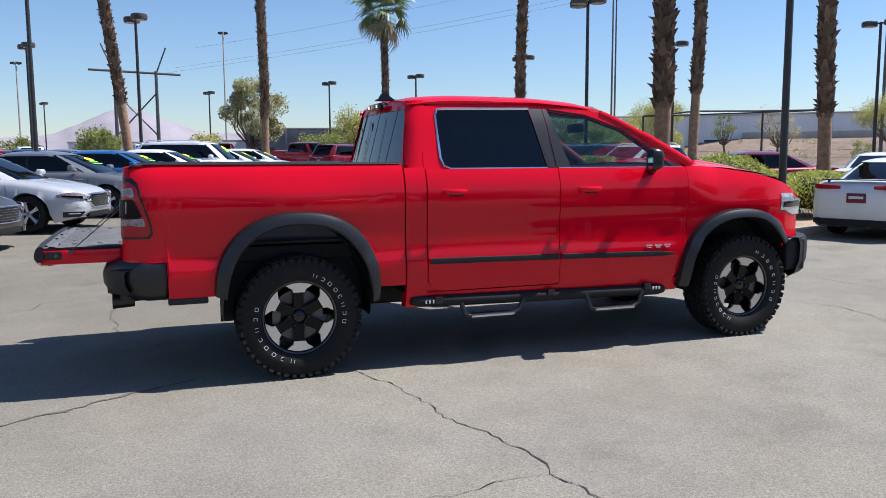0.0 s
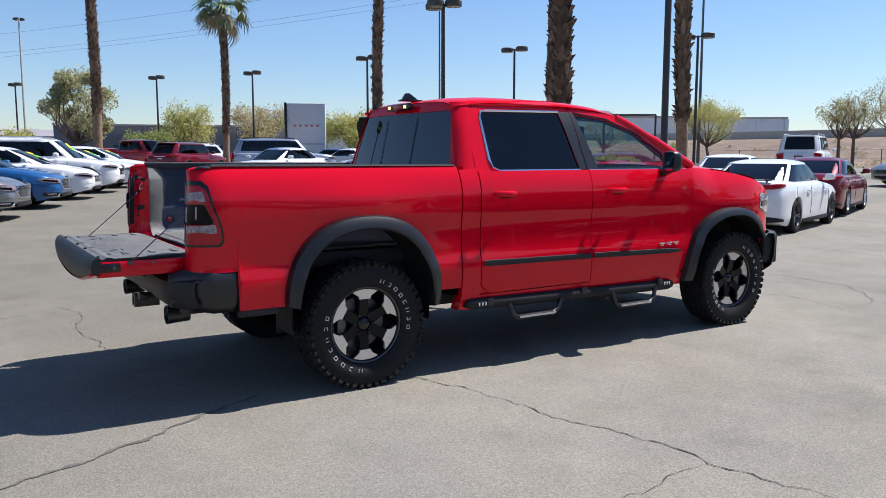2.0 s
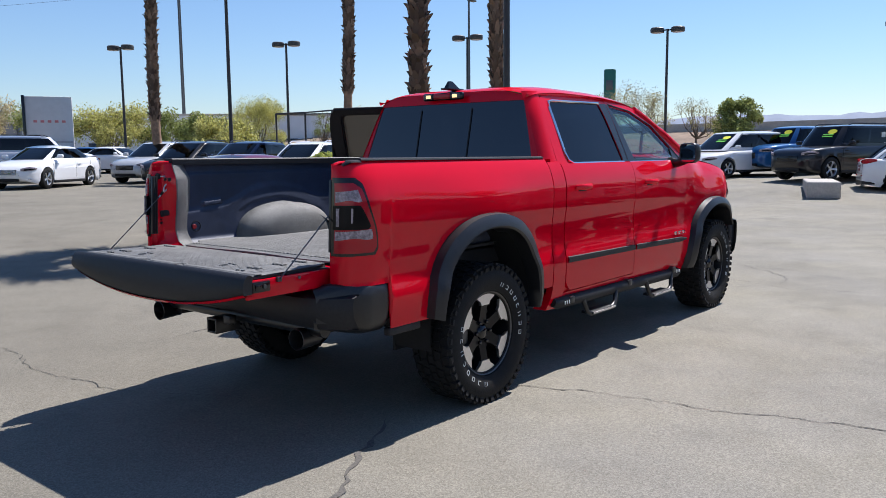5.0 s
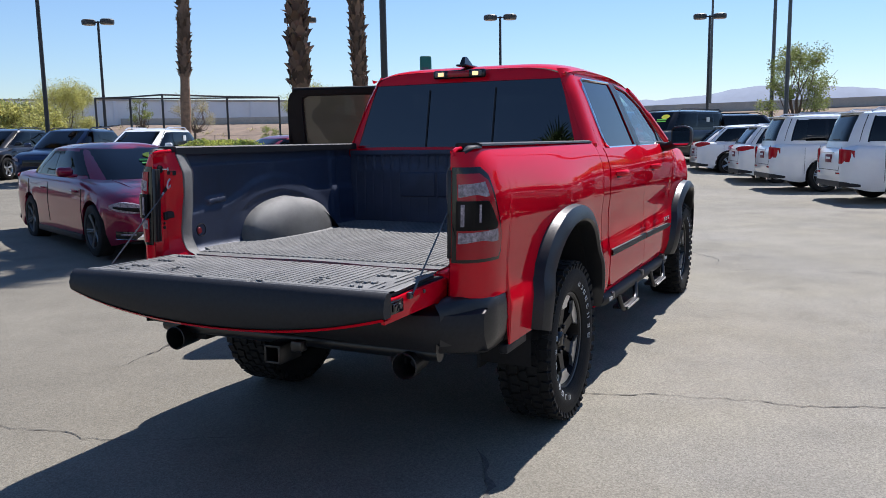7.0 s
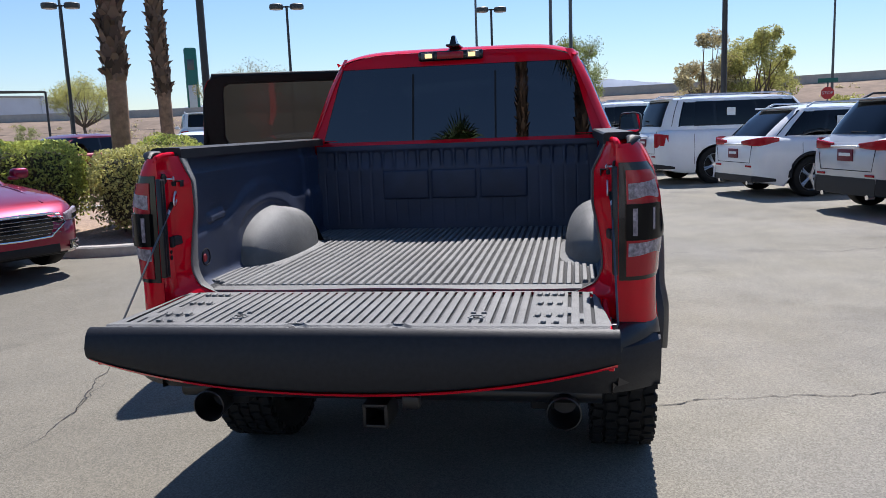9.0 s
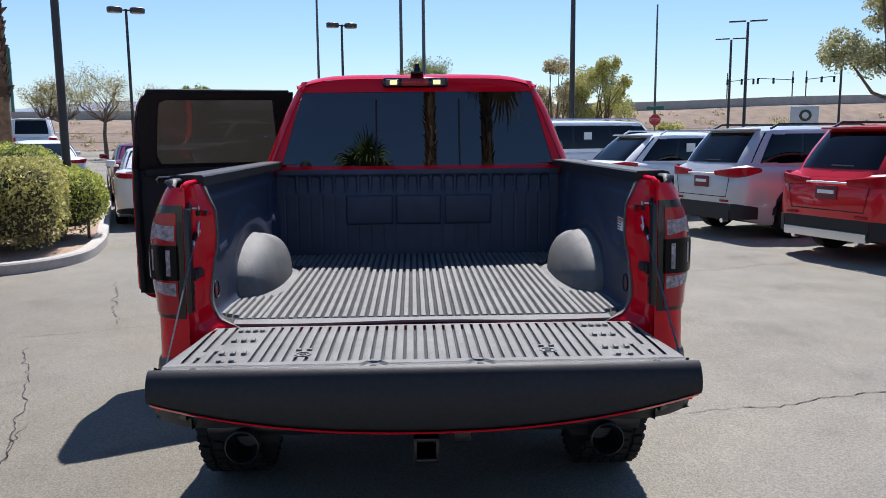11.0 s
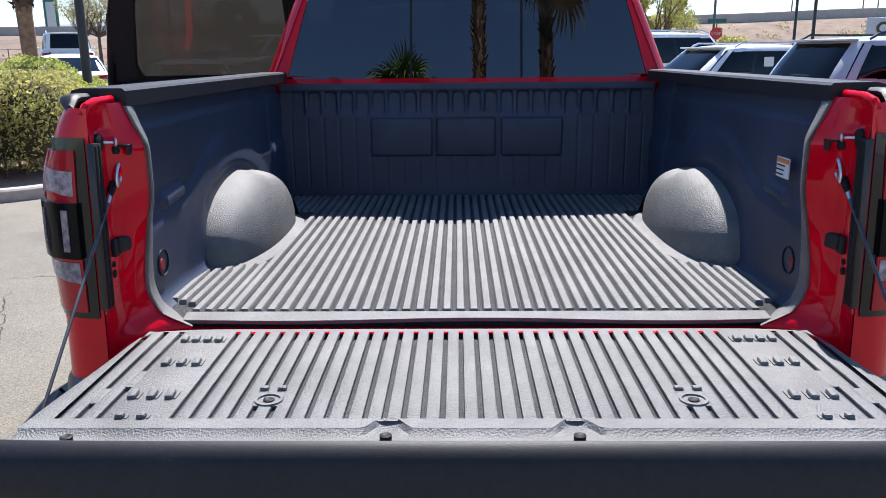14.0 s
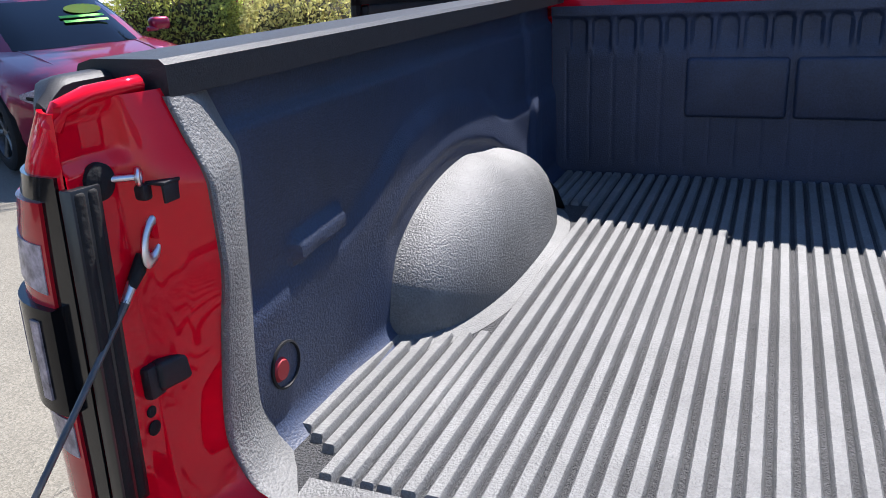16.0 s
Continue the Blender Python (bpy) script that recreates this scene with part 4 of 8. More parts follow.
def ring_panel(outer, inner, sgn, k=6, proud=0.0, yf=cab_y, depth=0.05):
    """A frame between two outlines with the same number of corners."""
    n = len(outer)
    v, f = [], []
    N = n * k
    for loop, dep in ((outer, 0), (inner, 0), (inner, depth), (outer, depth)):
        for i in range(n):
            a, b = loop[i], loop[(i + 1) % n]
            for j in range(k):
                t = j / k
                x, z = a[0] + (b[0] - a[0]) * t, a[1] + (b[1] - a[1]) * t
                v.append((x, sgn * (yf(z) + proud - dep), z))
    for s in range(4):
        for i in range(N):
            a, b = s * N + i, s * N + (i + 1) % N
            c, d = ((s + 1) % 4) * N + (i + 1) % N, ((s + 1) % 4) * N + i
            f.append((a, b, c, d) if sgn < 0 else (d, c, b, a))
    return v, f


def pane(poly, sgn, proud=-0.003, yf=cab_y):
    """A glass pane bent to the side of the cab: rows between the pane's lower and upper edges."""
    lo, hi = poly
    n = 14

    def at(edge, u):
        q = u * (len(edge) - 1)
        i = min(int(q), len(edge) - 2)
        t = q - i
        return edge[i][0] + (edge[i + 1][0] - edge[i][0]) * t, edge[i][1] + (edge[i + 1][1] - edge[i][1]) * t

    def fn(u, v):
        a, b = at(lo, u), at(hi, u)
        x, z = a[0] + (b[0] - a[0]) * v, a[1] + (b[1] - a[1]) * v
        return (x, sgn * (yf(z) + proud), z)
    return grid(fn, n, 8)


R_OUT = [(0.915, 1.405), (0.932, 1.70), (0.944, 1.800), (0.968, 1.852), (1.03, 1.879), (1.93, 1.893), (1.955, 1.66), (1.972, 1.405)]
R_IN = [(1.085, 1.412), (1.052, 1.47), (1.053, 1.780), (1.063, 1.822), (1.10, 1.840), (1.815, 1.850), (1.855, 1.66), (1.895, 1.412)]
F_OUT = [(1.977, 1.405), (1.96, 1.66), (1.935, 1.893), (2.31, 1.865), (2.66, 1.755), (2.93, 1.575), (3.115, 1.405)]
F_IN = [(2.085, 1.410), (2.02, 1.62), (1.968, 1.836), (2.30, 1.800), (2.61, 1.688), (2.84, 1.52), (2.99, 1.412)]


def door_bot_r(x):
    return 0.535 + 0.06 * max(0, (1.03 - x) / 0.10) ** 2


def door_bot_f(x):
    return 0.525 + 0.25 * max(0, (x - 3.0) / 0.10) ** 1.5


BELT = lambda x: 1.405


def chrome_line(pts, sgn, r=0.009, proud=0.004):
    return tube([(x, sgn * (cab_y(z) + proud), z) for x, z in pts], r, 6)


def make_door(rear, sgn, hinge=None, angle=0.0):
    door = unit("rear_door" if rear else "front_door", "open red rear door with dark inner trim" if angle else "red cab door with a black side moulding", truck)
    x0, x1 = (0.922, 1.968) if rear else (1.974, 3.108)
    skin = side_panel(x0, x1, door_bot_r if rear else door_bot_f, lambda x: 1.408, sgn, 40, 24, 0.003, 0.045)
    made = [part("door_skin", skin, red_paint, door)]
    made.append(part("door_frame", ring_panel(R_OUT if rear else F_OUT, R_IN if rear else F_IN, sgn, depth=0.018), red_paint, door))
    o_, i_ = (R_OUT, R_IN) if rear else (F_OUT, F_IN)
    cx_, cz_ = sum(p[0] for p in i_) / len(i_), sum(p[1] for p in i_) / len(i_)
    made.append(part("inner_frame", ring_panel([(cx_ + (p[0] - cx_) * 0.995, cz_ + (p[1] - cz_) * 0.99) for p in o_], [(cx_ + (p[0] - cx_) * 0.965, cz_ + (p[1] - cz_) * 0.94) for p in i_], sgn, proud=-0.0185, depth=0.032), dark_trim, door, "black inner window frame"))
    if rear:
        gp = ([(1.052, 1.412), (1.50, 1.412), (1.895, 1.412)], [(1.058, 1.838), (1.45, 1.846), (1.815, 1.850)])
    else:
        gp = ([(2.085, 1.41), (2.40, 1.41), (2.65, 1.411), (2.84, 1.411), (2.99, 1.412)], [(1.968, 1.836), (2.30, 1.80), (2.61, 1.688), (2.84, 1.52), (2.985, 1.415)])
    pn = part("door_glass", outward(pane(gp, sgn), (1.7, 0, 1.55)), (glass_door if angle else glass_priv) if rear else glass_light, door, "dark tinted glass" if rear else "lightly tinted glass")
    if rear:
        part("pillar_trim", ring_panel([(1.83, 1.852), (1.928, 1.852), (1.968, 1.41), (1.90, 1.41)], [(1.835, 1.85), (1.92, 1.85), (1.96, 1.415), (1.905, 1.415)], sgn, 4, 0.006, depth=0.02), satin_black, door)
        part("pillar_trim", pane(([(1.893, 1.412), (1.970, 1.412)], [(1.815, 1.855), (1.930, 1.857)]), sgn, 0.006), satin_black, door, "satin black pillar trim")
        part("glass_trim", chrome_line([(1.895, 1.408), (1.12, 1.408), (1.068, 1.432), (1.052, 1.49), (1.056, 1.80), (1.075, 1.838), (1.12, 1.846), (1.82, 1.856)], sgn), chrome, door, "bright window trim")
    else:
        part("pillar_trim", pane(([(1.976, 1.412), (2.092, 1.412)], [(1.936, 1.857), (1.972, 1.85)]), sgn, 0.006), satin_black, door, "satin black pillar trim")
        part("glass_trim", chrome_line([(1.985, 1.405), (2.5, 1.404), (3.09, 1.402)], sgn), chrome, door, "bright window trim")
        part("glass_trim", chrome_line([(1.972, 1.853), (2.30, 1.812), (2.61, 1.70), (2.84, 1.535), (2.99, 1.41)], sgn, 0.006), gloss_black, door)
        part("mirror_patch", pane(([(2.84, 1.412), (3.08, 1.412)], [(2.84, 1.515), (2.86, 1.50)]), sgn, 0.004), satin_black, door)
    hx = 1.035 if rear else 2.135
    hb = [(hx + 0.17 * t, sgn * (body_y(hx, 1.24) + 0.006 + 0.044 * math.sin(math.pi * min(1, max(0, t))) ** 0.4), 1.246 + 0.002 * t) for t in (0, 0.06, 0.2, 0.5, 0.8, 0.94, 1)]
    hd = part("door_handle", tube(hb, [0.014, 0.019, 0.022, 0.022, 0.022, 0.019, 0.014], 10), red_paint, door, "red door handle")
    # flat dark plate that paints the shade in the hollow behind the handle
    part("handle_cup", box(hx + 0.10, sgn * (body_y(hx, 1.23) + 0.001), 1.232, 0.115, 0.006, 0.034, 0.002), dark_trim, hd)
    ms = 0.0 if rear else 0.02
    zz0, zz1 = (0.755, 0.742) if rear else (0.742, 0.722)
    xe = x1 - 0.01 if rear else 2.985
    mold = []
    for i in range(16):
        t = i / 15
        x = x0 + 0.012 + (xe - x0 - 0.012) * t
        z = zz0 + (zz1 - zz0) * t
        h = 0.019 * min(1, (1 - t) * 6 + 0.3) if not rear else 0.019
        yb = body_y(x, z)
        mold.append([(x, sgn * (yb - 0.004), z + h + 0.004), (x, sgn * (yb + 0.014), z + h), (x, sgn * (yb + 0.017), z), (x, sgn * (yb + 0.014), z - h), (x, sgn * (yb - 0.004), z - h - 0.004)])
    vf = grid(lambda u, v: mold[round(u * 15)][round(v * 4)], 16, 5)
    part("side_moulding", vf if sgn > 0 else (vf[0], [tuple(reversed(q)) for q in vf[1]]), black_plastic, door, "black body side moulding")
    # inner trim
    part("inner_trim", join(box((x0 + x1) / 2, sgn * 0.862, 0.985, x1 - x0 - 0.05, 0.06, 0.82, 0.02), box((x0 + x1) / 2 + 0.05, sgn * 0.83, 1.10, 0.6, 0.07, 0.06, 0.02), box((x0 + x1) / 2, sgn * 0.835, 1.375, x1 - x0 - 0.12, 0.08, 0.05, 0.015)), dark_trim, door, "dark inner door trim")
    if rear:
        part("inner_frame", ring_panel([(a[0] + (0.012 if a[0] < 1.4 else -0.012), a[1] - 0.006) for a in R_OUT], [(a[0], a[1]) for a in R_IN], sgn, 6, -0.052, depth=0.012), dark_trim, door)
        part("edge_seal", tube([(0.935, sgn * 0.80, 0.60), (0.93, sgn * 0.82, 1.0), (0.935, sgn * 0.83, 1.40), (0.95, sgn * 0.735, 1.72), (1.0, sgn * 0.66, 1.875), (1.9, sgn * 0.655, 1.885)], 0.022, 8), rubber, door, "black rubber door seal")
        part("pull_handle", tube([(1.06, sgn * 0.826, 1.31), (1.05, sgn * 0.80, 1.33), (1.06, sgn * 0.79, 1.345), (1.25, sgn * 0.79, 1.345), (1.27, sgn * 0.82, 1.345)], 0.007, 8), brushed, door, "bright pull handle")
    if angle:
        hv = Vector((1.965, sgn * 0.93, 0))
        door.matrix_basis = Matrix.Translation(hv) @ Matrix.Rotation(radians(angle), 4, "Z") @ Matrix.Translation(-hv)
    return door


for sgn in (-1, 1):
    make_door(True, sgn, angle=0 if sgn < 0 else -63.0)
    make_door(False, sgn)
    # pillar behind the rear door, sill, roof rail
    if sgn < 0:
        part("door_sill", side_panel(0.90, 1.16, lambda x: 0.50, lambda x: 0.80, sgn, 8, 6, -0.022, 0.02), red_paint, truck)
    part("rear_pillar", side_panel(0.762, 0.915, lambda x: 0.50, lambda x: 1.42, sgn, 8, 24, 0.0, 0.05), red_paint, truck)
    part("rocker_panel", side_panel(0.765, 3.06, lambda x: 0.415 + 0.05 * (0.9 - x) * (x < 0.9), lambda x: 0.526, sgn, 20, 6, -0.004, 0.1), red_paint, truck)

    def upper_pillar(u, v):
        z = 1.405 + 0.50 * v
        xa = 0.772 + 0.09 * v ** 1.1
        xb = 0.912 + 0.02 * smoothstep(1.405, 1.7, z) + 0.06 * smoothstep(1.68, 1.9, z)
        y = cab_y(z)
        k = u
        x = xa + (xb - xa) * k
        return (x, sgn * (y - 0.05 * (1 - k) ** 3), z)
    vf = grid(upper_pillar, 8, 16)
    part("upper_pillar", vf if sgn < 0 else (vf[0], [tuple(reversed(q)) for q in vf[1]]), red_paint, truck)
    FENDER_TOP = smooth_curve([(3.10, 1.415), (3.3, 1.408), (3.7, 1.362), (4.05, 1.288), (4.25, 1.212), (4.36, 1.14)])
    FENDER_BOT = lambda x: max(0.47 if x < 3.06 else 0, arch(x, 3.625, 0.545, 0.575, 0.45), 0.80 if x > 4.12 else 0.46)
    part("front_fender", side_panel(3.114, 4.37, FENDER_BOT, FENDER_TOP, sgn, 60, 14), red_paint, truck)
    hl = part("headlight", side_panel(4.07, 4.42, lambda x: 0.985 + 0.05 * smoothstep(4.3, 4.1, x), lambda x: 1.175 - 0.06 * smoothstep(4.2, 4.4, x), sgn, 14, 8, 0.006, 0.06), mat("head_lens", (0.62, 0.64, 0.66), 0.12, 0.6, var=0.3, scale=40, coat=0.6), truck, "clear headlight with a dark inner frame")
    part("headlight_frame", side_panel(4.10, 4.40, lambda x: 1.055, lambda x: 1.105, sgn, 10, 3, 0.012, 0.03), gloss_black, hl)
    # badge: three plain bright blocks
    for k, (xa, w) in enumerate(((2.755, 0.06), (2.84, 0.07), (2.925, 0.065))):
        part("badge_block", join(box(xa, sgn * (body_y(xa, 0.787) + 0.008), 0.794, w, 0.006, 0.013, 0.002), box(xa, sgn * (body_y(xa, 0.777) + 0.008), 0.778, w * 0.6, 0.006, 0.010, 0.002)), chrome, truck, "bright badge")
    # running board
    step = unit("side_step", "black tubular side step with two drop-down treads", truck)
    bar = [(0.80, 0.475), (0.86, 0.465), (1.3, 0.455), (2.0, 0.445), (2.6, 0.435), (2.86, 0.43), (2.92, 0.432)]
    vf = tube([(x, sgn * 0.925, z) for x, z in bar], [0.03, 0.042, 0.044, 0.044, 0.044, 0.042, 0.03], 12)
    part("step_tube", vf, dark_trim, step)
    for x in (1.0, 1.9, 2.75):
        part("step_mount", box(x, sgn * 0.80, 0.47, 0.06, 0.34, 0.05, 0.008), satin_black, step)
    for xa, zb in ((1.17, 0.335), (2.20, 0.315)):
        lp = [(xa, 0.44), (xa + 0.03, zb + 0.02), (xa + 0.07, zb), (xa + 0.40, zb), (xa + 0.46, zb + 0.03), (xa + 0.50, 0.44)]
        drop = part("drop_step", tube([(x, sgn * (0.955 + 0.02 * (0.45 - z) / 0.1), z) for x, z in lp], 0.018, 10), satin_black, step)
        part("step_tread", box(xa + 0.235, sgn * 0.955, zb + 0.005, 0.34, 0.10, 0.022, 0.006), black_plastic, drop)
        part("tread_edge", box(xa + 0.235, sgn * 1.008, zb + 0.006, 0.34, 0.006, 0.014, 0.002), brushed, drop, "bright tread edge")
    for k in range(3):
        for xq in (0.90, 2.80):
            part("step_slash", box(xq + 0.028 * k, sgn * 0.968, 0.462 - 0.012 * (xq > 2), 0.010, 0.004, 0.024, 0.001), paper, step)
    # mirror
    mir = unit("door_mirror", "black door mirror on a folding arm", truck)
    def mirror_ring(r, x, n=40):
        """A rounded square outline of the mirror housing."""
        out = []
        for q in range(n):
            c, d = math.cos(2 * math.pi * q / n), math.sin(2 * math.pi * q / n)
            k = (abs(c) ** 4.5 + abs(d) ** 4.5) ** (-1 / 4.5)
            out.append((x, 0.086 * r * c * k, (0.083 * r) * d * k))
        return out
    rings = [mirror_ring(r, x) for r, x in ((0.84, 0.012), (0.90, 0.0), (0.97, 0.002), (1.0, 0.014), (0.985, 0.036), (0.93, 0.060), (0.80, 0.082), (0.55, 0.096), (0.02, 0.100))]
    turn = pose(2.655, sgn * 1.092, 1.468, 0, 0, sgn * 16)
    n = 40
    vf = ([p for rg in rings for p in rg], [(a * n + b, a * n + (b + 1) % n, (a + 1) * n + (b + 1) % n, (a + 1) * n + b) for a in range(len(rings) - 1) for b in range(n)])
    part("mirror_housing", moved(outward(vf, (0.04, 0, 0)), turn), satin_black, mir)
    face = mirror_ring(0.86, 0.007) + mirror_ring(0.86, 0.012)
    part("mirror_face", moved((face, [tuple(reversed(range(n))), tuple(range(n, 2 * n))]), turn), mat("mirror_silver", (0.5, 0.51, 0.52), 0.0, 1.0), mir, "silver mirror glass")
    part("mirror_arm", tube([(2.80, sgn * 0.88, 1.385), (2.76, sgn * 0.97, 1.385), (2.72, sgn * 1.05, 1.415)], [0.05, 0.035, 0.04], 12), satin_black, mir)
    part("turn_lamp", moved(box(0.074, -sgn * 0.010, -0.035, 0.036, 0.12, 0.014, 0.006), turn), lens_clear, mir)

# rear wall of the cab
def rear_wall(u, v):
    y = -1 + 2 * u
    z = 0.92 + 0.52 * v
    return (0.768 + 0.03 * abs(y) ** 6, y * 0.90, z)


part("cab_back", grid(rear_wall, 21, 6), red_paint, truck)
REAR_X = lambda z: 0.785 + 0.105 * (z - 1.42) / 0.48


def rear_strip(ya, yb, za, zb, proud=0.0, n=12):
    """A strip of the cab's rear face between two widths (by fraction of the cab's half width) and heights."""
    def fn(u, v):
        z = za + (zb - za) * v
        y = (ya(z) + (yb(z) - ya(z)) * u)
        return (REAR_X(z) - proud - 0.045 * (1 - (abs(y) / 0.9) ** 2), y, z)
    return grid(fn, n, 8)


GLH = lambda z: 0.775 - 0.28 * (z - 1.42) - 0.12 * max(0, z - 1.72) ** 1.5
for sgn in (-1, 1):
    part("rear_corner", rear_strip(lambda z: sgn * GLH(z), lambda z: sgn * (cab_y(z) - 0.048), 1.40, 1.862), red_paint, truck)
part("rear_header", rear_strip(lambda z: -GLH(z) - 0.002, lambda z: GLH(z) + 0.002, 1.842, 1.845, 0.0, 30), red_paint, truck)
part("rear_lower_frame", rear_strip(lambda z: -GLH(z), lambda z: GLH(z), 1.405, 1.428, 0.004, 30), red_paint, truck)
rear_glass = part("rear_glass", outward(rear_strip(lambda z: -GLH(z), lambda z: GLH(z), 1.425, 1.846, -0.004, 30), (1.7, 0, 1.55)), glass_rear, truck, "dark sliding rear window")
for yy in (-0.235, 0.235):
    part("slider_edge", rear_strip(lambda z: yy - 0.005, lambda z: yy + 0.005, 1.43, 1.80, 0.001, 3), dark_trim, rear_glass)
stop = part("high_lamp", box(0.808, 0.012, 1.893, 0.035, 0.37, 0.055, 0.016, 3), gloss_black, truck, "high brake lamp with two lit cargo lamps")
part("stop_lens", box(0.789, 0.012, 1.893, 0.008, 0.15, 0.038, 0.003), lens_red, stop)
for yy in (-0.118, 0.142):
    part("cargo_lens", box(0.789, yy, 1.893, 0.010, 0.072, 0.036, 0.004), steel, stop)
    part("cargo_bulb", box(0.7835, yy + (0.008 if yy < 0 else -0.008), 1.893, 0.004, 0.040, 0.024, 0.001), lamp_lit, stop, "lit warm cargo lamp")

ROOF_C = smooth_curve([(0.80, 1.914), (0.86, 1.920), (0.90, 1.934), (1.0, 1.952), (1.3, 1.967), (1.8, 1.962), (2.2, 1.938), (2.45, 1.897)])
ROOF_W = smooth_curve([(0.80, 0.655), (0.88, 0.685), (1.2, 0.70), (1.93, 0.70), (2.31, 0.70), (2.45, 0.70)])
ROOF_EDGE = lambda y: 0.892 - 0.045 * (1 - (y / 0.9) ** 2)


def header(u, v):
    y = -0.662 + 1.324 * u
    z = 1.842 + (1.9185 - 0.060 * abs(y / 0.672) ** 6 - 1.842) * v
    return (REAR_X(z) - 0.045 * (1 - (y / 0.9) ** 2) + 0.006 * v ** 4, y, z)


part("rear_header", grid(header, 41, 8), red_paint, truck)


def roof(u, v):
    s = -1 + 2 * v
    x0 = ROOF_EDGE(s * 0.66) + 0.004
    x = x0 + (2.45 - x0) * u ** 1.3
    w = ROOF_W(x)
    chan = 0.008 * (smoothstep(0.30, 0.36, abs(s)) - smoothstep(0.62, 0.68, abs(s))) * smoothstep(0.98, 1.08, x)
    return (x, s * w, ROOF_C(x) - 0.060 * abs(s) ** 6 - chan)


part("roof_panel", grid(roof, 60, 41), red_paint, truck)
for sgn in (-1, 1):
    def rail(u, v):
        i = u * 4
        pts = [(0.84, 1.885), (0.99, 1.876), (1.93, 1.892), (2.31, 1.865), (2.46, 1.82)]
        k = min(int(i), 3)
        t = i - k
        x = pts[k][0] + (pts[k + 1][0] - pts[k][0]) * t
        z0 = pts[k][1] + (pts[k + 1][1] - pts[k][1]) * t
        z1 = ROOF_C(x) - 0.060
        z = z0 + (z1 - z0) * v
        y = cab_y(z0) + (ROOF_W(x) - cab_y(z0)) * v
        return (x, sgn * (y + 0.004 * math.sin(math.pi * v)), z)
    part("roof_rail", grid(rail, 33, 4), red_paint, truck)
    apil = []
    for i in range(13):
        t = i / 12
        x = 2.44 + 0.74 * t
        z = 1.822 - 0.40 * t ** 1.12
        apil.append((x, sgn * (cab_y(z) - 0.02), z))
    part("windshield_pillar", tube(apil, [0.035] * 6 + [0.045] * 7, 10), red_paint, truck)
    part("pillar_lining", tube([(x - 0.012, y - sgn * 0.016, z - 0.010) for x, y, z in apil], [0.036] * 6 + [0.046] * 7, 10), dark_trim, truck)
    part("roof_lining", grid(lambda u, v: (0.90 + 1.55 * u, sgn * (0.62 + 0.055 * v), 1.868 - 0.05 * u * u - 0.045 * v * v), 14, 5), MATS.get("headliner") or mat("headliner", (0.30, 0.29, 0.28), 0.9), truck)
part("windshield", outward(grid(lambda u, v: (2.40 + 0.82 * v + 0.14 * (1 - (2 * u - 1) ** 2) * (0.4 + 0.6 * v), (-1 + 2 * u) * (0.66 + 0.17 * v), 1.905 - 0.02 * abs(2 * u - 1) ** 3 - 0.49 * v ** 1.1), 21, 8), (1.7, 0, 1.55)), glass_light, truck, "windshield")
ant = part("shark_fin", prism(rounded([(0.955, 0.0), (0.80, 0.0), (0.835, 0.062), (0.868, 0.062)], 0.012), -0.022, 0.022, lambda a, b, h: (a + 0.02, h * (1.0 - b / 0.1), 1.945 + b)), gloss_black, truck, "black shark fin antenna")
part("fin_base", box(0.90, 0, 1.949, 0.19, 0.075, 0.014, 0.006), gloss_black, truck)

# hood and front
HOOD = smooth_curve([(3.12, 1.440), (3.4, 1.446), (3.8, 1.408), (4.2, 1.322), (4.42, 1.235), (4.52, 1.14)])


def hood(u, v):
    s = -1 + 2 * v
    x = 3.12 + 1.36 * u
    w = min(body_y(min(x, 4.36), 1.2) - 0.06, 0.86)
    fx = x - (0.10 * s * s * smoothstep(4.0, 4.48, x))
    bulge = 0.03 * (smoothstep(0.52, 0.42, abs(s)) - 0.6 * smoothstep(0.3, 0.2, abs(s)))
    return (fx, s * w, HOOD(x) - 0.045 * abs(s) ** 3 + bulge * smoothstep(3.15, 3.4, x))


part("hood", grid(hood, 30, 31), red_paint, truck)
for sgn in (-1, 1):
    part("hood_vent", box(3.45, sgn * 0.33, 1.466, 0.34, 0.13, 0.012, 0.005), black_plastic, truck, "black hood vent")
part("cowl", box(3.17, 0, 1.395, 0.18, 1.6, 0.05, 0.01), dark_trim, truck)


def fascia(u, v):
    s = -1 + 2 * u
    prof = ((4.50, 1.17), (4.58, 1.10), (4.60, 0.95), (4.60, 0.80))
    x, z = prof[round(v * 3)]
    return (x - 0.25 * abs(s) ** 3, s * 0.80, z - 0.02 * abs(s) ** 2)


part("grille_panel", grid(fascia, 31, 4), red_paint, truck)
gr = part("grille", grid(lambda u, v: (4.612 - 0.12 * abs(-1 + 2 * u) ** 3, (-1 + 2 * u) * 0.55, 1.10 - 0.25 * v), 15, 4), gloss_black, truck, "black grille")


def front_bump(u, v):
    s = -1 + 2 * u
    prof = ((4.56, 0.81), (4.66, 0.80), (4.685, 0.74), (4.68, 0.60), (4.63, 0.50), (4.48, 0.45))
    x, z = prof[round(v * 5)]
    return (x - 0.34 * abs(s) ** 3.0 - 0.10 * abs(s) ** 12, s * 0.985, z)


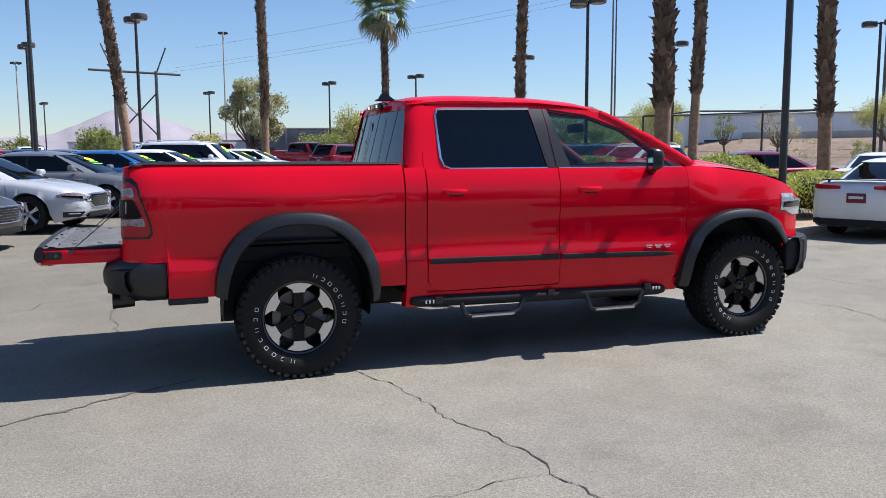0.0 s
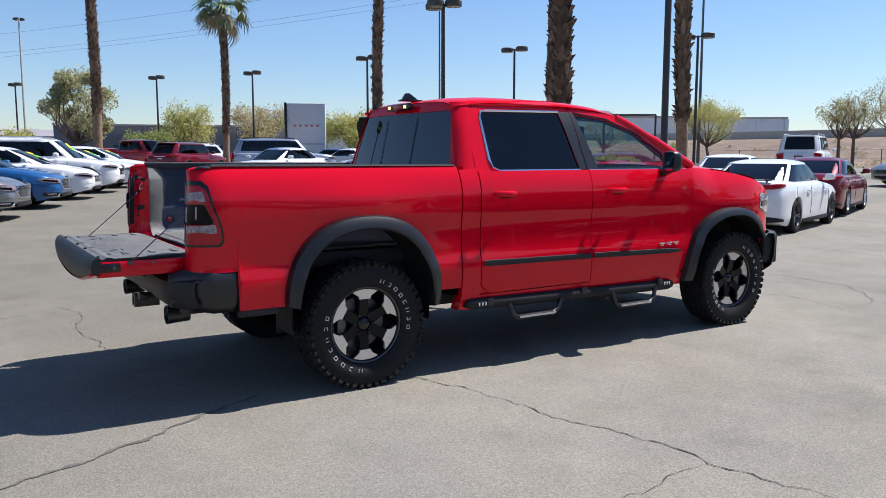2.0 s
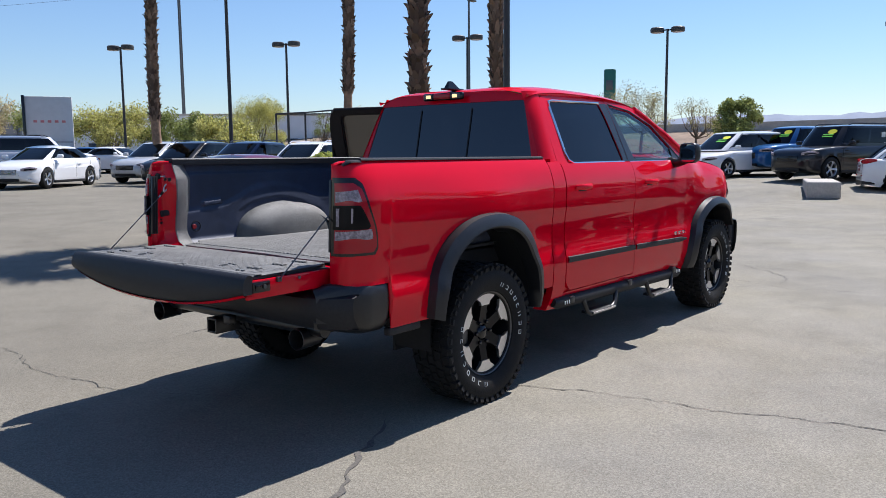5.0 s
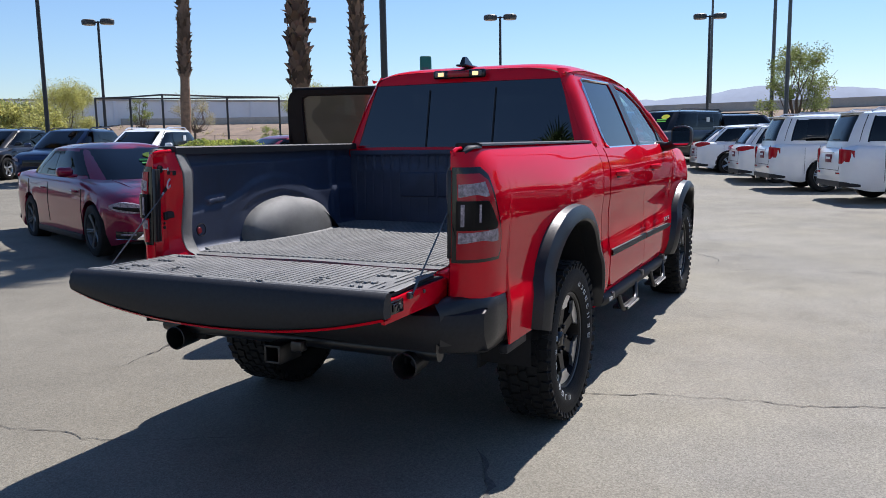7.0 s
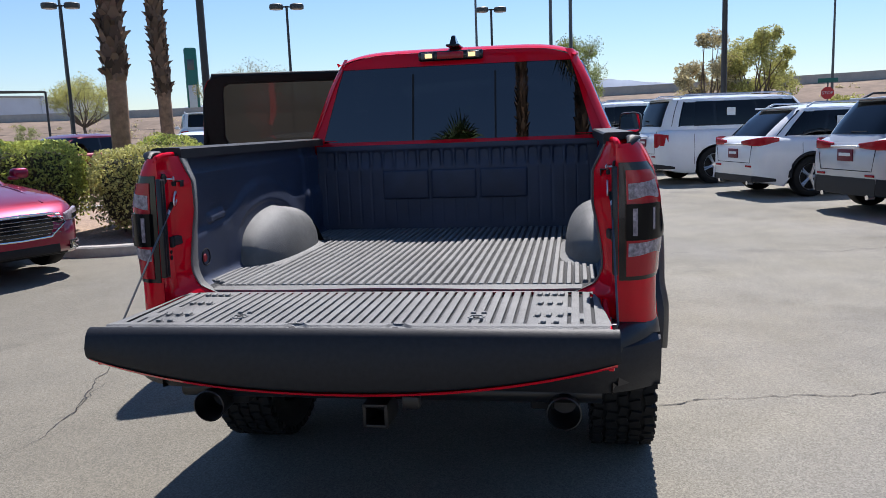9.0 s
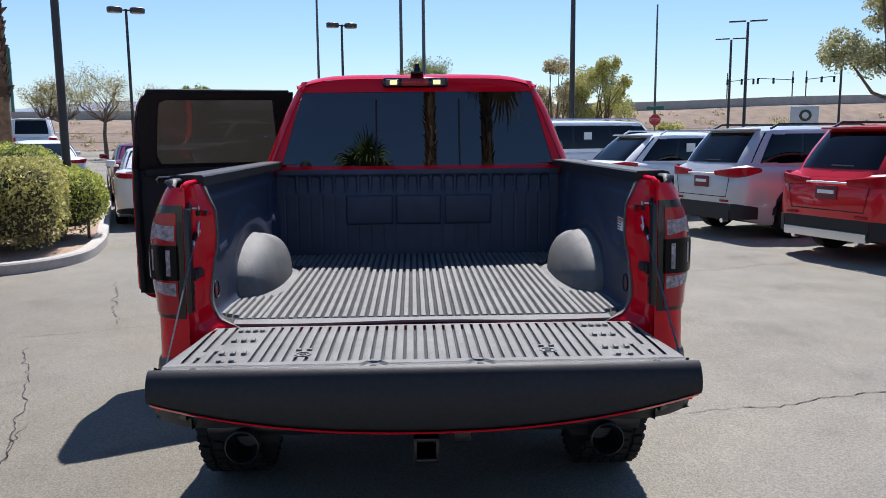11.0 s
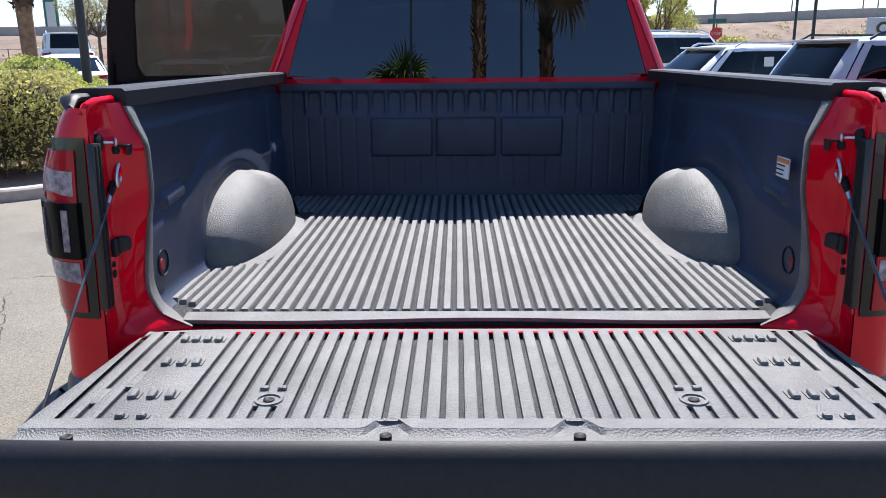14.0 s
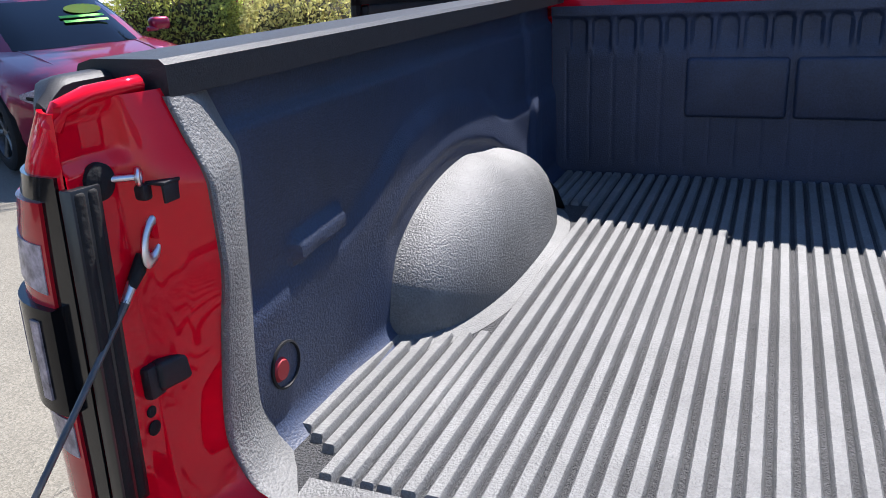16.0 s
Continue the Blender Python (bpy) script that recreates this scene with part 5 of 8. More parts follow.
part("front_bumper", grid(front_bump, 41, 6), black_plastic, truck, "black front bumper")
for sgn in (-1, 1):
    part("bumper_end", box(4.235, sgn * 0.925, 0.655, 0.20, 0.06, 0.28, 0.028, 4), black_plastic, truck)
part("underbody", join(box(2.0, 0, 0.46, 4.2, 0.95, 0.16, 0.03), box(0.0, 0, 0.42, 0.14, 1.5, 0.14, 0.05), box(3.672, 0, 0.40, 0.12, 1.5, 0.12, 0.04), box(-0.55, 0.55, 0.60, 1.1, 0.08, 0.13, 0.01), box(-0.55, -0.55, 0.60, 1.1, 0.08, 0.13, 0.01)), dark_trim, truck)
part("cab_floor", box(1.95, 0, 0.52, 2.3, 1.6, 0.04, 0.01), dark_trim, truck)
part("firewall", box(3.13, 0, 0.96, 0.06, 1.66, 0.88, 0.01), dark_trim, truck)
part("engine_block", box(3.8, 0, 0.85, 0.9, 1.05, 0.6, 0.05), dark_trim, truck)

# cab interior
part("headliner", grid(lambda u, v: (0.90 + 1.5 * u, -0.64 + 1.28 * v, 1.885 - 0.03 * abs(2 * v - 1) ** 3 - 0.05 * u * u), 8, 8), MATS["headliner"], truck)
for xx, rows in ((1.42, (-0.42, 0.42)), (2.10, (-0.42, 0.42))):
    for yy in rows:
        seat = unit("truck_seat", "dark cloth truck seat", truck)
        part("seat_base", box(xx, yy, 0.80, 0.55, 0.56, 0.22, 0.06, 3), cloth, seat)
        bk = box(0, 0, 0.33, 0.16, 0.54, 0.66, 0.06, 3)
        part("seat_back", moved(bk, pose(xx - 0.26, yy, 0.86, 0, -10, 0)), cloth, seat)
        part("headrest", box(xx - 0.40, yy, 1.60, 0.10, 0.27, 0.17, 0.04, 3), cloth, seat)
part("dashboard", box(2.90, 0, 1.18, 0.45, 1.60, 0.34, 0.10, 3), dark_trim, truck)
sw = lathe([(0.175, -0.016), (0.19, -0.012), (0.195, 0.0), (0.19, 0.012), (0.175, 0.016), (0.17, 0.0), (0.175, -0.016)], 28, "x")
part("steering_wheel", moved(join(sw, box(0, 0, 0, 0.03, 0.34, 0.04, 0.01), box(0, 0, -0.08, 0.03, 0.04, 0.18, 0.01)), pose(2.55, 0.42, 1.20, 0, -25, 0)), dark_trim, truck, "steering wheel")
part("cabin_mirror", box(2.62, 0, 1.74, 0.05, 0.25, 0.08, 0.02), dark_trim, truck)


# wheels of the truck
def tyre_mesh():
    R, W = 0.421, 0.138
    prof = [(0.252, -0.085), (0.258, -0.110), (0.290, -0.131), (0.335, -0.139), (0.378, -0.132), (0.402, -0.118), (0.409, -0.10), (0.409, 0.10), (0.402, 0.118), (0.378, 0.132), (0.335, 0.139), (0.290, 0.131), (0.258, 0.110), (0.252, 0.085)]
    return lathe(prof, 56, "y")


def tread_mesh():
    out = []
    n = 46
    for k in range(n):
        t = 2 * math.pi * k / n
        for y, w, ph, ln in ((-0.108, 0.040, 0.0, 0.041), (-0.050, 0.044, 0.5, 0.040), (0.0, 0.036, 0.1, 0.041), (0.050, 0.044, 0.6, 0.040), (0.108, 0.040, 0.3, 0.041)):
            a = t + ph * 2 * math.pi / n
            b = box(0, 0, 0, ln, w, 0.019)
            out.append(moved(b, pose(0, 0, 0, 0, -math.degrees(a), 0) @ pose(0, y, 0.411, 0, 0, 12 if k % 2 else -12)))
        for sg in (-1, 1):
            b = box(0, 0, 0, 0.032 if k % 2 else 0.024, 0.014, 0.042)
            out.append(moved(b, pose(0, 0, 0, 0, -math.degrees(t), 0) @ pose(0, sg * 0.128, 0.388, sg * -18, 0, 0)))
    return join(*out)


def side_marks():
    """White raised marks on the sidewall, plain blocks."""
    marks = []
    for a0, a1, cnt in ((20, 98, 8), (192, 285, 8)):
        for k in range(cnt):
            a = a0 + (a1 - a0) * k / (cnt - 1)
            out = []
            for da, r, w, h in ((-2.2, 0.300, 0.0035, 0.024), (2.2, 0.300, 0.003, 0.024), (0, 0.311, 0.018, 0.0032), (0, 0.289, 0.018, 0.0032)):
                if (k * 7 + int(da)) % 5 == 0:
                    continue
                b = box(0, 0, 0, w, 0.004, h)
                out.append(moved(b, pose(0, 0, 0, 0, a + da, 0) @ pose(0, -0.1335, r, 8, 0, 0)))
            marks.append(join(*out))
    return marks


def spoke_mesh():
    """One black spoke; outer face towards -y."""
    out = []
    sec = [(0.045, 0.050, -0.060), (0.09, 0.036, -0.066), (0.14, 0.034, -0.074), (0.185, 0.046, -0.082), (0.205, 0.060, -0.086)]
    v, f = [], []
    for r, hw, y in sec:
        v += [(-hw, y + 0.045, r), (-hw * 0.86, y, r), (hw * 0.86, y, r), (hw, y + 0.045, r)]
    for i in range(len(sec) - 1):
        for j in range(3):
            f.append((i * 4 + j, i * 4 + j + 1, i * 4 + j + 5, i * 4 + j + 4))
    n = len(v)
    f.append((n - 4, n - 3, n - 2, n - 1))
    return v, f


def spoke_tip():
    """The machined outer face of a spoke."""
    pts = [(-0.040, 0.162), (-0.062, 0.186), (-0.082, 0.2135), (0.082, 0.2135), (0.062, 0.186), (0.040, 0.162)]
    v = [(x, -0.0875 - 0.02 * (z - 0.16), z + (0.011 if abs(x) < 0.07 and z > 0.2 else 0)) for x, z in pts]
    arc = []
    for k in range(9):
        t = -0.40 + 0.80 * k / 8
        arc.append((0.222 * math.sin(t), -0.0885, 0.222 * math.cos(t)))
    loop = [(-0.036, -0.086, 0.158), (-0.044, -0.087, 0.178)] + arc + [(0.044, -0.087, 0.178), (0.036, -0.086, 0.158)]
    n = len(loop)
    v = loop + [(x, y + 0.02, z) for x, y, z in loop]
    return v, [tuple(range(n))] + [(i, i + n, (i + 1) % n + n, (i + 1) % n) for i in range(n)]


def truck_wheel():
    w = unit("road_wheel", "black six-spoke wheel with machined tips and an all-terrain tyre", truck)
    ty = part("tyre", tyre_mesh(), rubber, w)
    part("tread", tread_mesh(), rubber, ty)
    for vf in side_marks():
        part("sidewall_mark", vf, white_rubber, ty, "white raised sidewall mark")
    rim = part("rim", lathe([(1.065 * a_, b_) for a_, b_ in [(0.232, 0.10), (0.238, -0.092), (0.234, -0.099), (0.222, -0.094), (0.216, -0.075), (0.208, 0.02), (0.205, 0.10)]], 48, "y"), wheel_black, w)
    part("lip_ring", lathe([(0.244, -0.0995), (0.251, -0.104), (0.257, -0.099)], 48, "y"), steel, rim, "dark metal rim lip")
    sp, tp = mesh_of("spoke", spoke_mesh(), wheel_black), mesh_of("spoke_tip", spoke_tip(), brushed)
    for k in range(6):
        for nm, me in (("spoke", sp), ("spoke_tip", tp)):
            o = new(nm, me)
            o.parent = w
            o.matrix_basis = pose(0, 0, 0, 0, 60 * k, 0) @ Matrix.Diagonal((1.065, 1.0, 1.065, 1))
        nut = new("lug_nut", MESHES.setdefault("lug_nut", mesh_of("lug_nut", disc_cap(lathe([(0.012, -0.045), (0.012, -0.074), (0.008, -0.078)], 6, "y"), 6, False), gloss_black)))
        nut.parent = w
        nut.matrix_basis = pose(0, 0, 0, 0, 60 * k + 30, 0) @ pose(0, 0, 0.068)
    part("hub_cap", lathe([(0.0, -0.078), (0.030, -0.077), (0.040, -0.070), (0.048, -0.056), (0.085, -0.050), (0.09, 0.0)], 28, "y"), gloss_black, rim)
    part("brake_disc", lathe([(0.06, 0.0), (0.175, 0.0), (0.175, 0.03), (0.06, 0.03)], 36, "y"), mat("brake_steel", (0.15, 0.145, 0.14), 0.5, 0.9, var=0.15, scale=40), w)
    part("brake_caliper", moved(box(0, -0.015, 0, 0.07, 0.07, 0.14, 0.02), pose(-0.15, 0, 0.0)), steel, w)
    return w


MESHES = {}
wheel0 = truck_wheel()
wheel0.matrix_basis = pose(0, -0.862, 0.418)
for x, y, rz, spin in ((3.672, -0.862, 0, 190), (0, 0.862, 180, 40), (3.672, 0.862, 180, 75)):
    copy_thing(wheel0, pose(x, y, 0.418, 0, 0, rz) @ pose(0, 0, 0, 0, spin, 0))

# ---- other vehicles ----


def paint(name, color, metal=0.0, rough=0.3):
    return mat("paint_" + name, color, rough, metal, coat=0.8, var=0.03, scale=4, spec=0.1)


P = {
    "white": paint("white", (0.74, 0.745, 0.75)), "silver": paint("silver", (0.50, 0.51, 0.52), 0.25, 0.35), "grey": paint("grey", (0.20, 0.205, 0.215), 0.5, 0.35),
    "black": paint("black", (0.012, 0.012, 0.014)), "blue": paint("blue", (0.02, 0.10, 0.27), 0.2), "navy": paint("navy", (0.015, 0.025, 0.065), 0.3),
    "maroon": paint("maroon", (0.15, 0.008, 0.018), 0.2), "red": paint("red", (0.52, 0.012, 0.02)), "champagne": paint("champagne", (0.085, 0.078, 0.068), 0.5, 0.3),
    "ford": paint("ruby", (0.19, 0.003, 0.030), 0.45, 0.36), "paleblue": paint("pale_blue_silver", (0.40, 0.43, 0.49), 0.5, 0.35),
}
tail_red = mat("tail_red", (0.32, 0.006, 0.014), 0.15, coat=0.2, spec=0.2)
plate_red = mat("plate_red", (0.13, 0.008, 0.022), 0.5)

# length, width, height, clearance, wheelbase, front overhang, wheel radius, profile of the top line, roof keys
KINDS = {
    "sedan": dict(L=4.85, W=1.84, H=1.45, clr=0.17, wb=2.80, fo=0.95, r=0.335, top=[(-2.42, 0.80), (-2.34, 0.98), (-1.9, 1.04), (-1.2, 1.02), (0.6, 0.99), (0.95, 0.97), (1.8, 0.86), (2.2, 0.76), (2.42, 0.60)], gl=(-2.00, 1.22, -0.98, 0.22), belt=0.98, side=2),
    "suv": dict(L=4.75, W=1.90, H=1.70, clr=0.22, wb=2.80, fo=0.92, r=0.365, top=[(-2.37, 0.86), (-2.32, 1.04), (-2.1, 1.12), (-1.0, 1.10), (0.6, 1.08), (0.95, 1.07), (1.75, 0.99), (2.2, 0.90), (2.37, 0.72)], gl=(-2.26, 1.10, -1.80, 0.45), belt=1.09, side=3),
    "crossover": dict(L=4.65, W=1.88, H=1.62, clr=0.20, wb=2.75, fo=0.92, r=0.355, top=[(-2.32, 0.84), (-2.27, 1.00), (-2.05, 1.07), (-1.0, 1.05), (0.6, 1.02), (0.95, 1.01), (1.65, 0.93), (2.12, 0.82), (2.32, 0.64)], gl=(-2.15, 1.30, -1.45, 0.28), belt=1.03, side=3),
    "big_suv": dict(L=5.30, W=2.03, H=1.92, clr=0.26, wb=3.08, fo=0.98, r=0.40, top=[(-2.65, 0.90), (-2.60, 1.10), (-2.4, 1.20), (-1.0, 1.20), (0.8, 1.18), (1.15, 1.17), (2.0, 1.11), (2.48, 1.02), (2.65, 0.80)], gl=(-2.52, 1.25, -2.25, 0.65), belt=1.19, side=3),
    "van": dict(L=5.15, W=2.0, H=1.75, clr=0.18, wb=3.08, fo=0.98, r=0.345, top=[(-2.57, 0.80), (-2.52, 1.0), (-2.3, 1.08), (-1.0, 1.06), (0.8, 1.02), (1.2, 1.0), (1.9, 0.90), (2.35, 0.80), (2.57, 0.62)], gl=(-2.42, 1.65, -2.15, 0.65), belt=1.05, side=3),
    "pickup": dict(L=5.85, W=2.03, H=1.92, clr=0.30, wb=3.70, fo=0.98, r=0.41, top=[(-2.92, 1.05), (-2.88, 1.32), (-2.6, 1.36), (-1.0, 1.36), (-0.9, 1.24), (0.9, 1.22), (1.3, 1.22), (2.3, 1.16), (2.75, 1.06), (2.92, 0.86)], gl=(-1.0, 1.35, -0.86, 0.80), belt=1.23, side=2),
    "coupe": dict(L=4.6, W=1.93, H=1.24, clr=0.14, wb=2.72, fo=1.05, r=0.345, top=[(-2.3, 0.80), (-2.2, 0.95), (-1.6, 0.99), (-0.6, 0.93), (0.4, 0.88), (0.8, 0.84), (1.7, 0.76), (2.1, 0.62), (2.3, 0.48)], gl=(-1.75, 0.90, -0.55, 0.05), belt=0.88, side=1),
}


def car_wheel(r):
    key = ("car_wheel", r)
    if key not in MESHES:
        ty = lathe([(r * 0.66, -0.09), (r * 0.70, -0.105), (r * 0.86, -0.112), (r * 0.97, -0.095), (r, -0.07), (r, 0.07), (r * 0.97, 0.095), (r * 0.7, 0.105)], 30, "y")
        rm = lathe([(r * 0.68, 0.0), (r * 0.69, -0.09), (r * 0.665, -0.098), (r * 0.64, -0.085), (r * 0.62, -0.02)], 30, "y")
        sp = [lathe([(0.0, -0.075), (r * 0.14, -0.07), (r * 0.18, -0.05), (r * 0.18, -0.02)], 14, "y")]
        for k in range(5):
            for dd in (-5.5, 5.5):
                sp.append(moved(join(tube([(0, -0.055, r * 0.13), (0, -0.072, r * 0.4), (0, -0.085, r * 0.66)], [0.022, 0.016, 0.018], 6)), pose(0, 0, 0, 0, 72 * k + dd, 0)))
        bk = lathe([(0.0, 0.0), (r * 0.63, 0.0)], 24, "y")
        MESHES[key] = (mesh_of("tyre", ty, rubber), mesh_of("rim", join(rm, *sp), brushed), mesh_of("wheel_back", bk, dark_trim))
    return MESHES[key]


def ribbon(path, s, lo, hi, proud):
    """A lens that follows the body round a corner: plan points with a lower and an upper edge."""
    n = len(path)
    v, f = [], []
    for i, (x, y) in enumerate(path):
        a, b = Vector(path[max(0, i - 1)]), Vector(path[min(n - 1, i + 1)])
        d = (b - a).normalized()
        nx, ny_ = -d.y, d.x
        if nx * x + ny_ * y < 0:
            nx, ny_ = -nx, -ny_
        u = i / (n - 1)
        for q, k in ((lo(u), -0.02), (lo(u) + 0.008, proud), ((lo(u) + hi(u)) / 2, proud + 0.004), (hi(u) - 0.008, proud), (hi(u), -0.02)):
            v.append((x + nx * k, s * (y + ny_ * k), q))
    for i in range(n - 1):
        f += [(i * 5 + j, (i + 1) * 5 + j, (i + 1) * 5 + j + 1, i * 5 + j + 1) for j in range(4)]
    f += [tuple(range(5)), tuple(range(n * 5 - 5, n * 5))]
    return outward((v, f), (0, 0, (lo(0.5) + hi(0.5)) / 2))


def vehicle(kind, colour, x, y, heading, label, group="", sticker=0, papers=False, dark_rims=False, plate=True, rails=True, clad=None, spoiler=False, wide_grille=False):
    """A parked vehicle; (x, y) is the middle of its footprint, heading in degrees from +x."""
    K = KINDS[kind]
    L, W, H, clr, wb, r = K["L"], K["W"], K["H"], K["clr"], K["wb"], K["r"]
    body_mat = P[colour]
    zg = ground_z(x, y)
    car = thing({"sedan": "sedan", "suv": "suv", "crossover": "crossover", "big_suv": "large_suv", "van": "minivan", "pickup": "parked_pickup", "coupe": "sports_car"}[kind], label, {"van": "minivan", "pickup": "pickup truck", "coupe": "sports car"}.get(kind, "car"), pose(x, y, zg, 0, 0, heading), group)
    xf = L / 2 - K["fo"]
    xr = xf - wb
    top = smooth_curve(K["top"])
    ar = r + 0.055
    hw = W / 2
    plan = smooth_curve([(-L / 2, hw * 0.70), (-L / 2 + 0.05, hw * 0.81), (-L / 2 + 0.16, hw * 0.91), (-L / 2 + 0.55, hw * 0.985), (0, hw), (L / 2 - 0.75, hw * 0.985), (L / 2 - 0.25, hw * 0.86), (L / 2 - 0.05, hw * 0.66), (L / 2, hw * 0.50)])
    xs = set(np.linspace(-L / 2, L / 2, 40).tolist() + [-L / 2 + 0.04, L / 2 - 0.03, L / 2 - 0.08])
    for c in (xf, xr):
        for k in range(-8, 9):
            xs.add(c + ar * math.sin(k / 8 * math.pi / 2))
    xs = sorted(xs)
    rings = []
    for xx in xs:
        w, zt = plan(xx), top(xx)
        end = min(1, (L / 2 - abs(xx)) / 0.16)
        zl = clr + 0.10 * (1 - end) ** 2 + 0.10 * smoothstep(L / 2 - 0.55, L / 2, abs(xx))
        az = 0.0
        for c in (xf, xr):
            d = abs(xx - c)
            if d < ar:
                az = r + math.sqrt(max(0, ar * ar - d * d))
        zm = zl + (zt - zl) * 0.62
        pts = [(0, zt + 0.02 * end), (0.5, zt + 0.015 * end), (0.80, zt - 0.002), (0.93, zt - 0.035), (0.975, zt - 0.10), (0.995, zm + 0.02), (1.0, zm - 0.08), (0.985, zl + 0.18), (0.985, zl + 0.06), (0.955, zl), (0.6, zl), (0, zl)]
        ring = []
        for k, (fy, z) in enumerate(pts):
            zz = max(z, min(az, zt - 0.12)) if k > 3 else z
            ring.append((xx, w * fy, zz))
        rings.append(ring)
    full = [rg + [(a, -b, c) for a, b, c in reversed(rg[1:-1])] for rg in rings]
    n = len(full[0])
    v = [p for rg in full for p in rg]
    f = []
    for i in range(len(full) - 1):
        for j in range(n):
            f.append((i * n + j, (i + 1) * n + j, (i + 1) * n + (j + 1) % n, i * n + (j + 1) % n))
    f += [tuple(range(n)), tuple(reversed(range(len(v) - n, len(v))))]
    part("car_body", (v, f), body_mat, car, sharp=50)
    part("under_tray", box((xf + xr) / 2, 0, clr + 0.16, L * 0.86, W * 0.74, 0.26, 0.02), dark_trim, car)
    # cabin
    b0, b1, t0, t1 = K["gl"]
    zb, wb_, wt = K["belt"] - 0.05, hw * 0.93, hw * 0.72
    zr = H - 0.075
    if kind in ("suv", "crossover", "big_suv", "van"):
        wt = hw * 0.78
    NE = 5.5 if kind in ("suv", "crossover", "van", "big_suv") else 4.6

    def shell(v):
        """Rear end, front end and half width of the cabin at height share v."""
        w = wb_ * 0.955 + (wt * 0.985 - wb_ * 0.955) * v + 0.02 * math.sin(math.pi * v)
        bulge = 0.05 * math.sin(math.pi * v)
        return b0 - 0.05 + (t0 - b0) * v - bulge * 0.6, b1 + 0.07 + (t1 - b1) * v + bulge * 0.5, w, zb + (zr - zb) * v

    def ease(s):
        return max(0.0, 1 - min(1.0, abs(s)) ** NE) ** (1 / NE)

    def wind(u, v):
        r0, f0, w, z = shell(v)
        s = -1 + 2 * u
        return ((r0 + f0) / 2 + (f0 - r0) / 2 * ease(s), w * s, z)

    def rear(u, v):
        r0, f0, w, z = shell(v)
        s = 1 - 2 * u
        return ((r0 + f0) / 2 - (f0 - r0) / 2 * ease(s), w * s, z)

    def side_of(sg):
        def fn(u, v):
            r0, f0, w, z = shell(v)
            s = -1 + 2 * u
            return ((r0 + f0) / 2 + (f0 - r0) / 2 * s, sg * w * ease(s), z)
        return fn
    sides = {s: side_of(s) for s in (-1, 1)}

    def hull(u, v):
        r0, f0, w, z = shell(v)
        a = 2 * math.pi * u
        c, q = math.cos(a), math.sin(a)
        return ((r0 + f0) / 2 + (f0 - r0) / 2 * math.copysign(abs(c) ** (2 / NE), c), w * math.copysign(abs(q) ** (2 / NE), q), z)

    def roof_fn(u, v):
        x1, y1, z1 = hull(u, 1.0)
        xm = (t0 + t1) / 2
        k = 1 - v
        return (xm + (x1 - xm) * k, y1 * k, zr + 0.075 * (1 - k ** 3.2))
    part("cabin", grid(hull, 97, 9), body_mat, car)
    part("roof_panel", grid(roof_fn, 97, 8), body_mat, car)

    def inset(fn, u0, u1, v0, v1, out, taper=0.0):
        def g(u, v):
            vv = v0 + (v1 - v0) * v
            a, b = u0 + taper * v, u1 - taper * v
            p = fn(a + (b - a) * u, vv)
            return tuple(p[i] + out[i] for i in range(3))
        return grid(g, 9, 6)
    gls = [("windshield", inset(wind, 0.05, 0.95, 0.06, 0.95, (0.008, 0, 0.005))), ("rear_window", inset(rear, 0.06, 0.94, 0.18 if kind != "sedan" else 0.05, 0.95, (-0.009, 0, 0.004)))]
    nsd = K["side"]
    cuts = {1: [(0.16, 0.90)], 2: [(0.13, 0.52), (0.55, 0.92)], 3: [(0.09, 0.30), (0.325, 0.60), (0.625, 0.93)]}[nsd]
    for s in (-1, 1):
        part("pillar_trim", inset(sides[s], cuts[0][0], cuts[-1][1], 0.17, 0.92, (0, s * 0.004, 0)), gloss_black, car)
        for a, b in cuts:
            gls.append(("side_window", inset(sides[s], a, b, 0.19, 0.90, (0, s * 0.008, 0))))
    for nm, vf in gls:
        part(nm, outward(vf, (0, 0, zb)), CAR_GLASS, car)
    if sticker:
        st = part("price_sticker", moved(lathe([(0.0, 0.0), (0.15, 0.0)], 20, "z"), pose(0, 0, 0)), yellow_sticker, car, "yellow price sticker")
        p = Vector(wind(0.72, 0.72)) + Vector((0.02, 0, 0.014))
        ang = math.degrees(math.atan2(zr - zb, b1 - t1))
        st.matrix_basis = pose(p.x, p.y, p.z, 0, ang, 0) @ Matrix.Diagonal((0.7, 1.2, 1, 1))
        for k in range(2):
            gs = part("price_sticker", box(0, 0, 0, 0.05, 0.42, 0.002), green_sticker, car, "green sticker strip")
            q = Vector(wind(0.66, 0.58 - 0.09 * k)) + Vector((0.022, 0, 0.014))
            gs.matrix_basis = pose(q.x, q.y, q.z, 0, ang, 0)
    if papers:
        for s in (-1, 1):
            p = sides[s](0.42, 0.52)
            part("window_paper", box(p[0], p[1] + s * 0.012, p[2], 0.20, 0.004, 0.26), paper, car, "white paper in the window")
    # wheels
    ty, rm, bk = car_wheel(r)
    for xx in (xf, xr):
        for s in (-1, 1):
            wu = unit("wheel", "alloy wheel", car)
            wu.matrix_basis = pose(xx, s * (hw - 0.115), r, 0, 0, 0 if s < 0 else 180) @ pose(0, 0, 0, 0, 17 * (xx > 0) + 29 * (s > 0) + x * 7, 0)
            if dark_rims:
                rm = MESHES.setdefault(("dark_rim", r), rm.copy())
                rm.materials[0] = steel
            for nm, me in (("tyre", ty), ("rim", rm), ("wheel_back", bk)):
                o = new(nm, me)
                o.parent = wu
